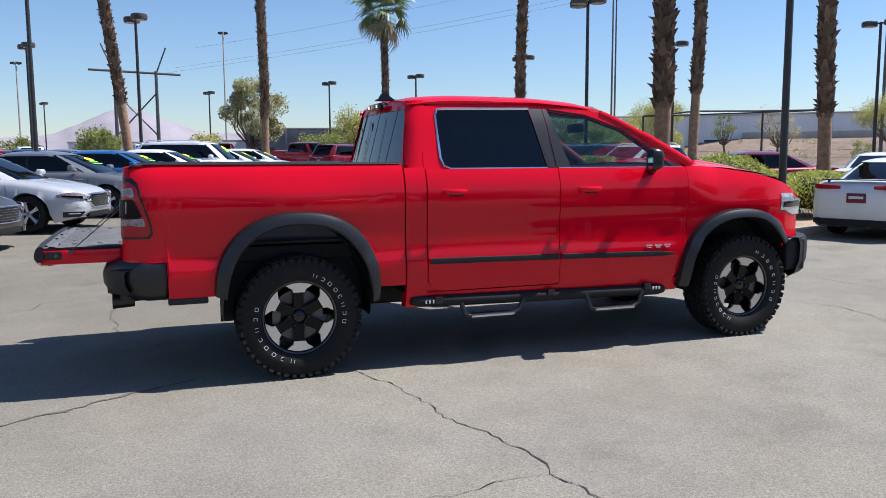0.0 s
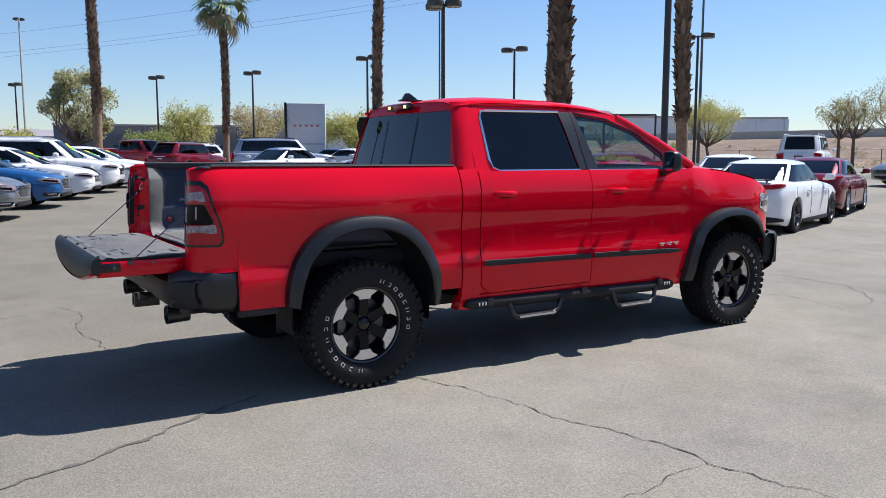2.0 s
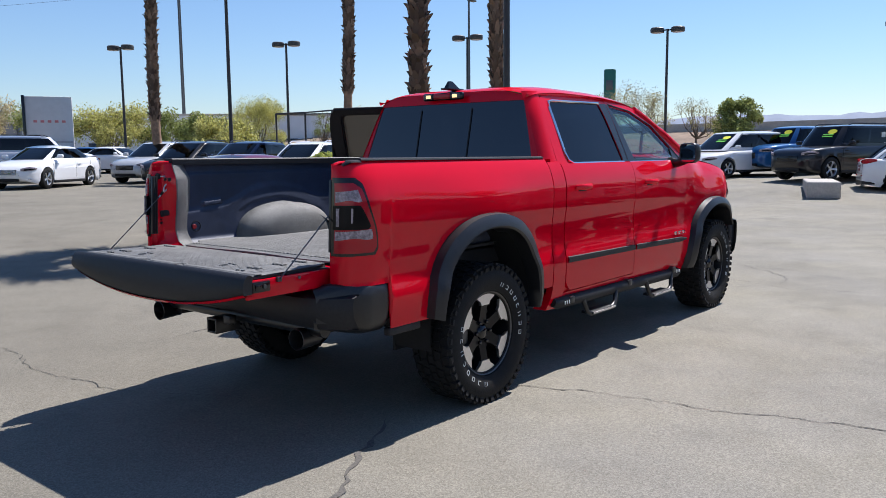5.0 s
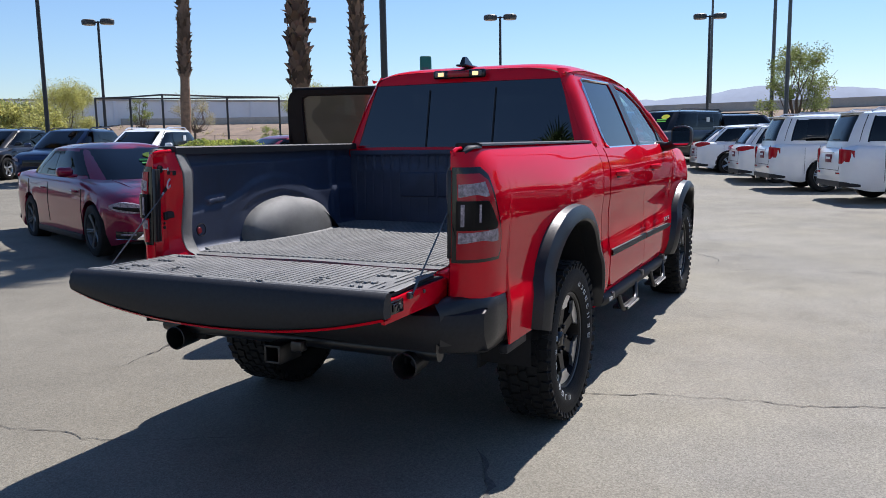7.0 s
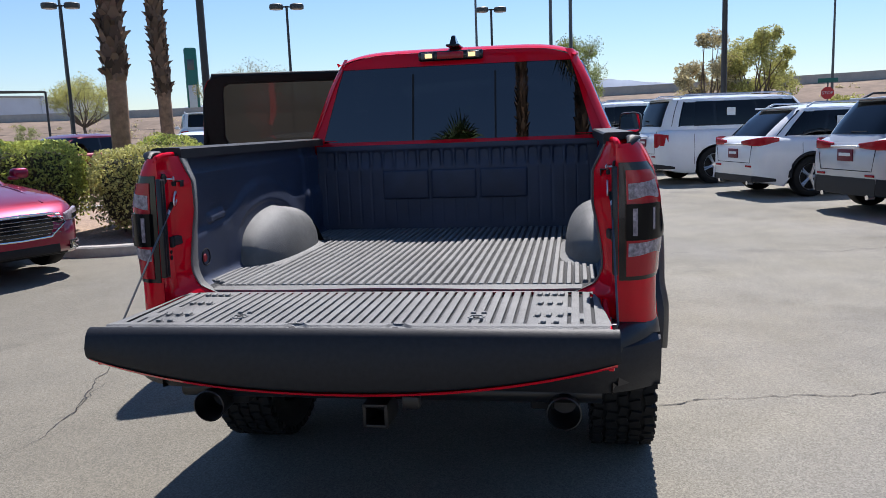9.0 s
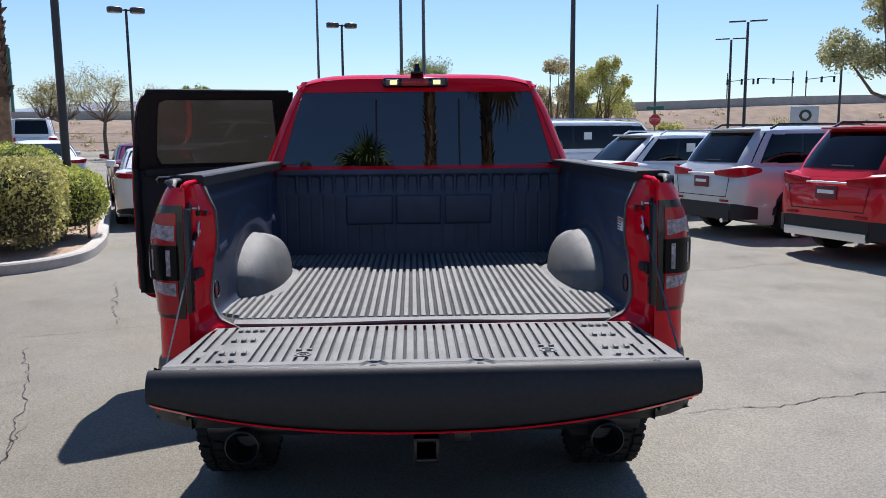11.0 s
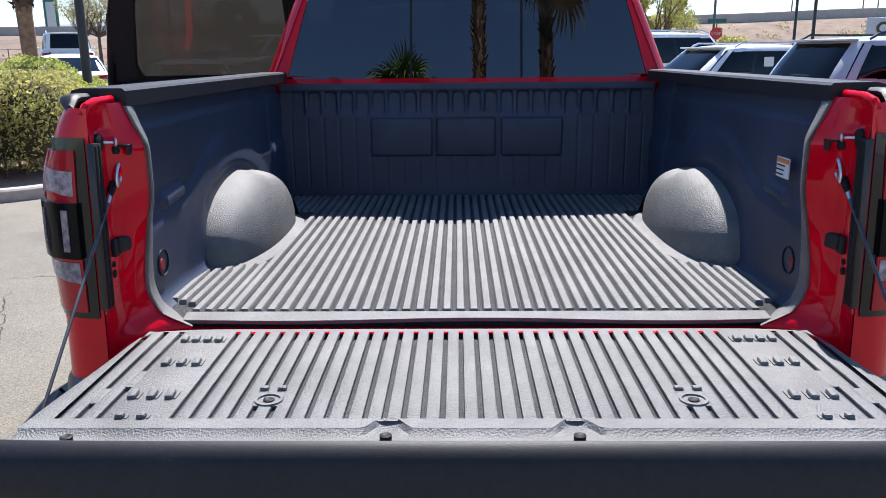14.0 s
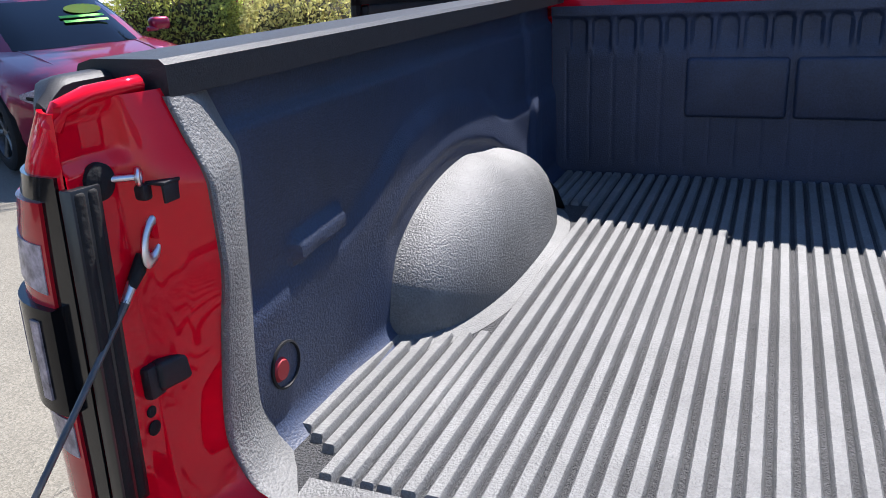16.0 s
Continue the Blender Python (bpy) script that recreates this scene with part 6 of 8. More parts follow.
        part("wheel_well", join(*[grid(lambda u, v: (xx + (ar + 0.01) * math.cos(math.pi * u), s * (hw * 0.4 + hw * 0.55 * v), r + (ar + 0.005) * math.sin(math.pi * u)), 13, 2) for s in (-1, 1)]), dark_trim, car)
    # lamps, grille, plate, mirrors, handles, seams
    zh = top(L / 2 - 0.25)
    for s in (-1, 1):
        hp = [(L / 2 - q, plan(L / 2 - q)) for q in (0.42, 0.34, 0.26, 0.18, 0.11, 0.055, 0.02)]
        head = part("headlight", ribbon(hp, s, lambda u: zh - 0.125 - 0.045 * u - 0.03 * math.sin(3 * u), lambda u: zh - 0.075 - 0.02 * u + 0.045 * math.sin(math.pi * u), 0.010), lens_clear, car, "clear headlight with a dark inside")
        part("headlight_inside", ribbon(hp[1:-1], s, lambda u: zh - 0.128 - 0.045 * u, lambda u: zh - 0.085 - 0.02 * u, 0.014), lens_smoke, head)
        tall = kind in ("big_suv", "pickup", "van")
        zt_ = top(-L / 2 + 0.15) - (0.20 if tall else 0.085 if kind == "suv" else 0.055)
        wr = plan(-L / 2)
        ins = {"sedan": 0.45, "coupe": 0.3, "suv": 0.42, "crossover": 0.42, "pickup": 0.86, "big_suv": 0.84, "van": 0.8}[kind]
        tp = [(-L / 2, wr * (ins + (0.97 - ins) * q)) for q in (0, 0.5, 1)] + [(-L / 2 + q, plan(-L / 2 + q) * 0.975) for q in (0.05, 0.11, 0.19, 0.28, 0.36)]
        if tall:
            lo_, hi_ = (lambda u: zt_ - 0.16), (lambda u: zt_ + 0.15 - 0.03 * u * u)
        else:
            lo_, hi_ = (lambda u: zt_ - 0.05 - 0.035 * math.sin(math.pi * min(1, u * 1.1)) + 0.05 * u * u), (lambda u: zt_ + 0.020 + 0.065 * math.sin(2.4 * u))
        if kind == "sedan":
            lo_, hi_ = (lambda u: zt_ - 0.045 - 0.020 * math.sin(math.pi * u) + 0.035 * u * u), (lambda u: zt_ + 0.012 + 0.038 * math.sin(2.2 * u))
        vfl = ribbon(tp[:-2] if tall else tp, s, lo_, hi_, 0.006)
        part("tail_light", vfl, tail_red, car, "red tail light")
        zm_ = zb + 0.10
        part("wing_mirror", join(box(b1 - 0.42, s * (hw + 0.07), zm_ + 0.04, 0.14, 0.20, 0.13, 0.045, 3), box(b1 - 0.40, s * (hw - 0.02), zm_ - 0.01, 0.08, 0.12, 0.05, 0.02)), body_mat, car)
        mid = (b0 + b1) / 2 + 0.05
        zs = K["belt"] - 0.16
        yb = plan(mid)
        doors = [b1 - 0.12, mid, b0 + 0.62 if nsd > 1 else b0 + 0.4]
        for xd in doors:
            ys_, zt, zl = plan(xd), top(xd), clr
            zm = zl + (zt - zl) * 0.62
            part("door_seam", tube([(xd, s * (ys_ * 0.975 + 0.001), zt - 0.10), (xd, s * (ys_ * 0.995 + 0.001), zm + 0.02), (xd, s * (ys_ + 0.001), zm - 0.08), (xd, s * (ys_ * 0.985 + 0.001), zl + 0.18)], 0.0045, 5), dark_trim, car)
        for xd in doors[:2]:
            part("door_handle", tube([(xd - 0.32 - 0.0, s * (yb * 0.985), zs), (xd - 0.28, s * (yb + 0.018), zs), (xd - 0.16, s * (yb + 0.018), zs), (xd - 0.12, s * (yb * 0.985), zs)], 0.014, 6), body_mat, car)
        part("sill_trim", box((xf + xr) / 2, s * hw * 0.968, clr + (0.10 if kind == "suv" else 0.05), wb - 2 * ar - 0.02, 0.06, 0.18 if kind == "suv" else 0.09, 0.02), dark_trim, car)
        if kind in ("suv", "crossover"):
            for c in (xf, xr):
                part("arch_trim", tube([(c + (ar + 0.012) * math.cos(math.pi * q / 12), s * (plan(c + ar * math.cos(math.pi * q / 12)) * 0.988), r + (ar + 0.012) * math.sin(math.pi * q / 12)) for q in range(13)], 0.034, 6), dark_trim, car, "black wheel arch trim")
        if rails and kind in ("suv", "crossover", "big_suv"):
            part("roof_bar", tube([(t0 + 0.15, s * wt * 0.86, H - 0.045), (t0 + 0.3, s * wt * 0.86, H + 0.025), (t1 - 0.3, s * wt * 0.86, H + 0.02), (t1 - 0.1, s * wt * 0.86, H - 0.04)], 0.018, 6), brushed if colour == "white" else satin_black, car)
    gz = (clr + zh) / 2 + 0.02
    if wide_grille:
        xn = L / 2 + 0.004
        half = lambda z: 0.55 - 0.62 * abs(z - 0.585)
        across = [(xn - 0.055 * abs(q) ** 3, 0.55 * q) for q in (-1, -0.8, -0.5, -0.2, 0.2, 0.5, 0.8, 1)]
        hood_z = lambda u: 0.585 + 0.105 * min(1.0, 3.2 * min(u, 1 - u) + 0.04)
        foot_z = lambda u: 0.585 - 0.145 * min(1.0, 3.2 * min(u, 1 - u) + 0.04)
        net = part("grille", ribbon(across, 1, foot_z, hood_z, 0.012), gloss_black, car, "wide dark hexagonal grille")
        for k in range(6):
            z_ = 0.468 + 0.040 * k
            w_ = half(z_) - 0.03
            part("grille_slat", ribbon([(xn - 0.055 * abs(w_ * q / 0.55) ** 3 + 0.012, w_ * q) for q in (-1, -0.5, 0, 0.5, 1)], 1, lambda u: z_, lambda u: z_ + 0.022, 0.014), chrome, net, "bright grille slat")
        rim_ = [(0.03, 0.585), (0.17, 0.692), (0.5, 0.700), (0.83, 0.692), (0.97, 0.585), (0.80, 0.444), (0.5, 0.436), (0.20, 0.444), (0.03, 0.585)]
        part("grille_rim", tube([(xn + 0.022 - 0.055 * abs(2 * u - 1) ** 3, 0.55 * (2 * u - 1) * 1.02, z_) for u, z_ in rim_], 0.012, 8), chrome, net, "bright grille surround")
        for s in (-1, 1):
            fp = [(L / 2 - q, plan(L / 2 - q) * 0.99) for q in (0.34, 0.25, 0.16, 0.09, 0.04)]
            part("fog_pocket", ribbon(fp, s, lambda u: 0.275, lambda u: 0.375, 0.008), gloss_black, car)
            part("fog_lamp", ribbon(fp[1:4], s, lambda u: 0.315, lambda u: 0.350, 0.013), lens_clear, car, "narrow clear fog lamp")
            part("fog_trim", ribbon(fp, s, lambda u: 0.262, lambda u: 0.285 + 0.075 * smoothstep(0.75, 1.0, u), 0.016), chrome, car, "bright trim under the fog lamp")
            part("hood_crease", tube([(0.95, s * 0.55, top(0.95) + 0.012), (1.6, s * 0.50, top(1.6) + 0.014), (2.15, s * 0.44, top(2.15) + 0.010)], 0.012, 6), body_mat, car)
    else:
        part("grille", join(box(L / 2 - 0.025, 0, gz + 0.06, 0.06, W * 0.42, (zh - clr) * 0.30, 0.02), *[box(L / 2 + 0.006, 0, gz + 0.06 + (k - 2) * (zh - clr) * 0.055, 0.012, W * 0.40, 0.012, 0.003) for k in range(5)]), gloss_black, car, "dark slatted grille")
    if kind == "sedan" and not wide_grille:
        for k in range(5):
            part("grille_slat", box(L / 2 + 0.012, 0, gz + 0.06 + (k - 2) * (zh - clr) * 0.055, 0.012, W * (0.44 - 0.03 * abs(k - 1.5)), 0.014, 0.003), chrome, car, "bright grille slat")
        for s in (-1, 1):
            part("fog_trim", box(L / 2 - 0.17, s * W * 0.34, clr + 0.16, 0.10, 0.26, 0.035, 0.01), chrome, car, "bright lower trim")
    part("lower_grille", box(L / 2 - 0.05, 0, clr + 0.14, 0.08, W * 0.48, 0.11, 0.02), dark_trim, car)
    part("rear_valance", ribbon([(-L / 2 + 0.004, plan(-L / 2) * q) for q in (-0.97, -0.5, 0.0, 0.5, 0.97)], 1, lambda u: clr + 0.07, lambda u: clr + (0.33 if clad else 0.20), 0.008), clad or (black_plastic if kind != "sedan" else dark_trim), car)
    for s in (-1, 1):
        part("bumper_wrap", ribbon([(-L / 2 + q, plan(-L / 2 + q) * 0.985) for q in (0.0, 0.04, 0.10, 0.2, 0.32)], s, lambda u: clr + 0.09, lambda u: clr + (0.33 if clad else 0.20) - 0.05 * u * u, 0.008), clad or (black_plastic if kind != "sedan" else dark_trim), car)
    part("number_frame", box(-L / 2 - 0.006, 0, (clr + top(-L / 2 + 0.2)) / 2 + (0.19 if kind in ("suv", "big_suv") else 0.15), 0.02, 0.33, 0.17, 0.004), plate_red if plate else paper, car, "dealer plate with plain bars")
    part("plate_bar", box(-L / 2 - 0.018, 0, (clr + top(-L / 2 + 0.2)) / 2 + (0.20 if kind in ("suv", "big_suv") else 0.16), 0.004, 0.25, 0.045, 0.001), paper, car)
    if clad and colour == "red":
        part("skid_plate", ribbon([(-L / 2 + 0.002, plan(-L / 2) * q) for q in (-0.95, -0.5, 0.0, 0.5, 0.95)], 1, lambda u: clr + 0.06, lambda u: clr + 0.18, 0.03), brushed, car, "silver lower bumper")
    if kind in ("suv", "crossover", "big_suv", "van"):
        part("rear_spoiler", box(t0 - 0.05, 0, zr + 0.018, 0.20, wt * 1.5, 0.03, 0.012), body_mat, car)
        part("rear_wiper", tube([(b0 + (t0 - b0) * 0.30 - 0.10, -0.25, zb + (zr - zb) * 0.24), (b0 + (t0 - b0) * 0.30 - 0.115, 0.08, zb + (zr - zb) * 0.24)], 0.012, 6), dark_trim, car)
        wg, zg0, zg1 = plan(-L / 2) * 0.93, clr + 0.42, K["belt"] - 0.02
        part("tailgate_seam", tube([(-L / 2 + 0.03, wg * 0.98, zg1), (-L / 2 - 0.001, wg, zg0 + 0.30), (-L / 2 - 0.001, wg * 0.90, zg0), (-L / 2 - 0.001, -wg * 0.90, zg0), (-L / 2 - 0.001, -wg, zg0 + 0.30), (-L / 2 + 0.03, -wg * 0.98, zg1)], 0.006, 5), dark_trim, car)
        part("plate_trim", box(-L / 2 - 0.010, 0, (clr + top(-L / 2 + 0.2)) / 2 + 0.315, 0.03, 0.62, 0.028, 0.008), brushed if colour != "black" else satin_black, car, "bright tailgate trim")
        for q in (-1, 1):
            part("bumper_reflector", box(-L / 2 - 0.010, q * plan(-L / 2) * 0.80, clr + 0.36, 0.02, 0.18, 0.035, 0.006), tail_red, car, "red bumper reflector")
            part("exhaust_pipe", tube([(-L / 2 + 0.10, q * hw * 0.52, clr + 0.06), (-L / 2 - 0.01, q * hw * 0.52, clr + 0.06)], 0.035, 10), chrome, car)
    if spoiler:
        xs_ = -L / 2 + 0.16
        part("boot_spoiler", join(box(xs_, 0, top(xs_) + 0.055, 0.12, hw * 1.45, 0.016, 0.007), *[box(xs_ + 0.02, q * hw * 0.62, top(xs_) + 0.03, 0.07, 0.03, 0.05, 0.006) for q in (-1, 1)]), gloss_black, car, "dark lip spoiler on the boot")
    if kind == "pickup":
        part("bed_hollow", box(-1.95, 0, 1.352, 1.75, W * 0.80, 0.06, 0.01), dark_trim, car)
    part("car_seats", join(*[box(xx, yy, zb + 0.10, 0.16, 0.50, 0.46, 0.06) for xx in (b0 + 1.0, b0 + 1.95) if xx < t1 + 0.2 for yy in (-0.36, 0.36)]), cloth, car)
    return car


CAR_GLASS = glass_car
HR = -71.4  # heading of the row opposite the truck


def rear_at(kind, colour, x, y, heading, *a, **k):
    """Places a vehicle by the middle of its rear face."""
    h = radians(heading)
    d = KINDS[kind]["L"] / 2
    return vehicle(kind, colour, x + d * math.cos(h), y + d * math.sin(h), heading, *a, **k)


def front_at(kind, colour, x, y, heading, *a, **k):
    h = radians(heading)
    d = KINDS[kind]["L"] / 2
    return vehicle(kind, colour, x - d * math.cos(h), y - d * math.sin(h), heading, *a, **k)


G1 = "cars facing away in a row"
rear_at("suv", "red", 5.9, -5.1, HR, "bright red crossover with a black and silver bumper parked rear outwards", G1, clad=black_plastic)
rear_at("suv", "silver", 8.55, -4.5, HR, "silver crossover with black lower cladding parked rear outwards", G1, clad=black_plastic)
rear_at("crossover", "white", 11.7, -3.55, HR, "white crossover with red tail lights and a paper in its window", G1, papers=True)
rear_at("big_suv", "white", 15.0, -2.2, HR, "large white suv with roof bars and a paper in its window", G1, papers=True)
rear_at("big_suv", "white", 18.3, -0.65, HR, "large white suv parked rear outwards", G1)
rear_at("suv", "white", 21.3, 0.35, HR, "white suv parked rear outwards", G1)
rear_at("crossover", "white", 24.0, 1.9, HR, "small white suv at the end of the row", G1, rails=False)
rear_at("big_suv", "black", 29.0, 3.4, HR, "tall black suv beyond the row")
# cars along the kerb of the island
UH = 19.0
G2 = "cars along the island kerb"


def right_rear_wheel_at(kind, colour, x, y, heading, *a, **k):
    K = KINDS[kind]
    h = radians(heading)
    c, s = math.cos(h), math.sin(h)
    lx = K["wb"] - (K["L"] / 2 - K["fo"])
    ly = K["W"] / 2 - 0.1
    return vehicle(kind, colour, x + lx * c - ly * s, y + lx * s + ly * c, heading, *a, **k)


right_rear_wheel_at("sedan", "white", 11.95, 4.0, UH, "white sedan with dark wheels parked along the island", G2, dark_rims=True, spoiler=True)
right_rear_wheel_at("sedan", "maroon", 17.0, 5.95, UH + 3, "dark red sedan parked along the island", G2)
rear_at("sedan", "white", 15.4, 8.6, UH + 10, "white wagon parked beyond the hedge", G2, rails=False)
rear_at("big_suv", "white", 28.9, 15.2, UH + 8, "large white suv with a dark rear window")
# row facing the camera
G3 = "cars facing the lane"
front_at("coupe", "grey", 26.0, 9.9, 163, "low grey sports car", G3)
front_at("van", "white", 25.8, 8.1, 158, "white minivan with a yellow price sticker", G3, sticker=1)
front_at("pickup", "blue", 27.6, 6.6, 156, "blue pickup truck with a yellow price sticker", G3, sticker=1)
front_at("big_suv", "black", 24.7, 4.3, 154, "black suv with a yellow price sticker", G3, sticker=1, papers=True)
# the dark red sedan beside the island
vehicle("sedan", "ford", 4.56, 7.24, 247, "dark ruby red sedan with a bright grille and yellow price sticker", sticker=1, wide_grille=True, dark_rims=True)
# left rows
HL = -20.0
G4 = "cars in the left-hand row"
LEFT = [("sedan", "champagne", "bronze-grey sedan in the row"), ("sedan", "silver", "silver sedan in the row"), ("sedan", "grey", "dark grey sedan with a yellow sticker"), ("sedan", "blue", "bright blue sedan with a yellow sticker"), ("sedan", "white", "white sedan with a yellow sticker"), ("suv", "white", "white crossover with a yellow sticker"), ("sedan", "white", "white sedan in the row"), ("sedan", "white", "white sedan at the end of the row")]
for k, (kd, col, lab) in enumerate(LEFT):
    front_at(kd, col, -3.12 + 1.17 * k, 7.6 + 2.8 * k, HL, lab, G4, sticker=1 if k > 1 else 0, wide_grille=k < 4)
G5 = "cars in the second left-hand row"
for k, (kd, col) in enumerate((("sedan", "black"), ("sedan", "navy"), ("sedan", "navy"), ("sedan", "black"), ("sedan", "red"), ("sedan", "navy"), ("sedan", "grey"))):
    rear_at(kd, col, -9.4 + 1.06 * k, 16.2 + 2.98 * k, HL + 180, {"navy": "dark blue", "red": "red"}.get(col, col) + " car in the second row", G5)
# far rows
rear_at("suv", "maroon", 7.0, 35.0, 40, "dark red suv seen from behind")
G6 = "far parked cars"
FAR = [("pickup", "red", 7.84, 43.63, -60), ("sedan", "red", 7.73, 50.79, -30), ("pickup", "red", 3.0, 47, -95), ("suv", "white", 0.5, 46, -95), ("pickup", "white", -1.5, 52, 0), ("suv", "white", 11.5, 47, 180), ("sedan", "red", 15.3, 45, -60), ("sedan", "white", 17.5, 42.5, -30), ("sedan", "blue", 19.6, 41, -60),
       ("suv", "white", -8, 47, -80), ("sedan", "red", -5.0, 44, -80), ("sedan", "white", -10.5, 50, -80), ("suv", "grey", -13, 46, -80)]
for kd, col, xx, yy, hh in FAR:
    vehicle(kd, col, xx, yy, hh, col + " vehicle parked far off", G6)
# behind the island and hedge
G7 = "cars behind the island"
vehicle("big_suv", "paleblue", 13.2, 34.4, -20, "silver suv crossing behind the truck bed")
for kd, col, xx, yy, hh, lab in (("sedan", "white", 19.1, 37.7, -72, "white sedan behind the island"), ("sedan", "white", 9.4, 25.0, 215, "white sedan parked beyond the silver crossover"), ("crossover", "silver", 14.3, 25.6, 203, "silver crossover with a dark grille"), ("crossover", "black", 13.8, 22.6, 203, "black crossover beside the silver crossover"), ("crossover", "navy", 13.9, 19.4, 203, "dark blue crossover behind the dark red sedan"), ("crossover", "white", 13.9, 16.2, 200, "white crossover with a paper in its window"), ("sedan", "maroon", 14.2, 11.6, 165, "dark plum sedan behind the hedge")):
    vehicle(kd, col, xx, yy, hh, lab, G7, papers=("paper" in lab))

# ---- island, hedges ----
ISLAND = [(5.35, 9.6), (5.36, 5.6), (5.55, 4.95), (6.05, 4.45), (6.8, 4.3), (8.2, 4.62), (11.6, 5.82), (16.2, 7.5), (20.4, 9.2), (20.0, 10.8), (12.0, 8.3), (9.4, 8.6), (8.2, 10.2), (6.6, 10.4)]
isl = rounded(ISLAND, 0.5, 4)


def offset_in(poly, d):
    out = []
    n = len(poly)
    for i in range(n):
        p, a, b = Vector(poly[i]), Vector(poly[i - 1]), Vector(poly[(i + 1) % n])
        t = ((p - a).normalized() + (b - p).normalized()).normalized()
        out.append((p.x - t.y * d, p.y + t.x * d))
    return out


def make_island():
    inner = offset_in(isl, 0.16)
    n = len(isl)
    v, f = [], []
    for loop, z in ((isl, -0.05), (isl, 0.115), (offset_in(isl, 0.02), 0.135), (inner, 0.135), (inner, 0.0)):
        v += [(x, y, ground_z(x, y) + z) for x, y in loop]
    for s in range(4):
        for i in range(n):
            f.append((s * n + i, s * n + (i + 1) % n, (s + 1) * n + (i + 1) % n, (s + 1) * n + i))
    tagged(new("kerb", mesh_of("kerb", (v, f), concrete)), "pale concrete kerb round the planted island", "kerb", kind="structure")
    bm = bmesh.new()
    vs = [bm.verts.new((x, y, ground_z(x, y) + 0.09)) for x, y in inner]
    bm.faces.new(vs)
    bmesh.ops.triangulate(bm, faces=bm.faces[:])
    tagged(new("island_soil", mesh_of("island_soil", from_bm(bm), dirt)), "brown gravel soil of the island", "soil", kind="structure")


make_island()
tagged(new("kerb", mesh_of("kerb", moved(box(0, 0, 0.10, 2.9, 0.9, 0.50, 0.05, 3), pose(22.3, 2.6, ground_z(22.3, 2.6), 0, 0, 17)), concrete)), "low concrete kerb end at the lane", "kerb", kind="structure")


def leaves(pts, normals, size, rng, aspect=0.55):
    """Small folded leaves at given places."""
    v, f = [], []
    for p, nn in zip(pts, normals):
        d = Vector((rng.gauss(0, 1), rng.gauss(0, 1), rng.gauss(0, 1))).normalized()
        a = (Vector(nn) * 0.6 + d).normalized()
        b = a.cross(Vector((rng.gauss(0, 1), rng.gauss(0, 1), rng.gauss(0, 1)))).normalized()
        s = size * (0.6 + 0.8 * rng.random())
        P0 = Vector(p)
        k = len(v)
        v += [tuple(P0 - a * s * 0.5), tuple(P0 + b * s * aspect * 0.5), tuple(P0 + a * s * 0.5), tuple(P0 - b * s * aspect * 0.5)]
        f.append((k, k + 1, k + 2, k + 3))
    return v, f


def hedge(x, y, rx, ry, h, material, seed, count=7000, boxy=3.0, label="clipped green hedge on the island", heading=19, size=0.05):
    """A clipped shrub: a dark solid core inside a skin of many leaves with an uneven outline."""
    rng = random.Random(seed)
    z0 = ground_z(x, y) + 0.09
    ob = thing("hedge", label, "hedge", pose(x, y, z0, 0, 0, heading))
    pts, nrm = [], []
    while len(pts) < count:
        d = Vector((rng.gauss(0, 1), rng.gauss(0, 1), abs(rng.gauss(0, 1)) if rng.random() < 0.75 else -abs(rng.gauss(0, 0.6)))).normalized()
        k = (abs(d.x) ** boxy + abs(d.y) ** boxy + abs(d.z) ** boxy) ** (-1 / boxy)
        p = d * k
        nz = noise.noise(Vector((p.x * 2.1 + seed, p.y * 2.1, p.z * 2.1)))
        n2 = noise.noise(Vector((p.x * 7 + seed, p.y * 7, p.z * 7)))
        s = (0.92 + 0.10 * nz + 0.07 * n2) * (1 - 0.22 * rng.random() ** 2)
        q = Vector((p.x * rx * s, p.y * ry * s, h * (0.52 + 0.48 * p.z * s)))
        if q.z < 0.02:
            continue
        pts.append(q)
        nrm.append(d)
    part("foliage", leaves(pts, nrm, size, rng), material, ob)
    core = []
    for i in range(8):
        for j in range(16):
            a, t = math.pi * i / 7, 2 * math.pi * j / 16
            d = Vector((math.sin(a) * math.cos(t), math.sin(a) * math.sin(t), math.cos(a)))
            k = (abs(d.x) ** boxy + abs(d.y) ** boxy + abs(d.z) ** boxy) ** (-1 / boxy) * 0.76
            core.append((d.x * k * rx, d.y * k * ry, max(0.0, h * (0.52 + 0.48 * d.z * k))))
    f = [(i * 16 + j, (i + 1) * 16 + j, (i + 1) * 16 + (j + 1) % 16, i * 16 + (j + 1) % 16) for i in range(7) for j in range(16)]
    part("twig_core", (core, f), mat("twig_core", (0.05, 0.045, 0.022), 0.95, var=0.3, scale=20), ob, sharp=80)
    for t in (0.3, 1.6, 2.9, 4.2, 5.4):
        part("stem", tube([(rx * 0.5 * math.cos(t), ry * 0.5 * math.sin(t), -0.12), (rx * 0.55 * math.cos(t), ry * 0.55 * math.sin(t), h * 0.5)], 0.02, 5), bark, ob)
    return ob


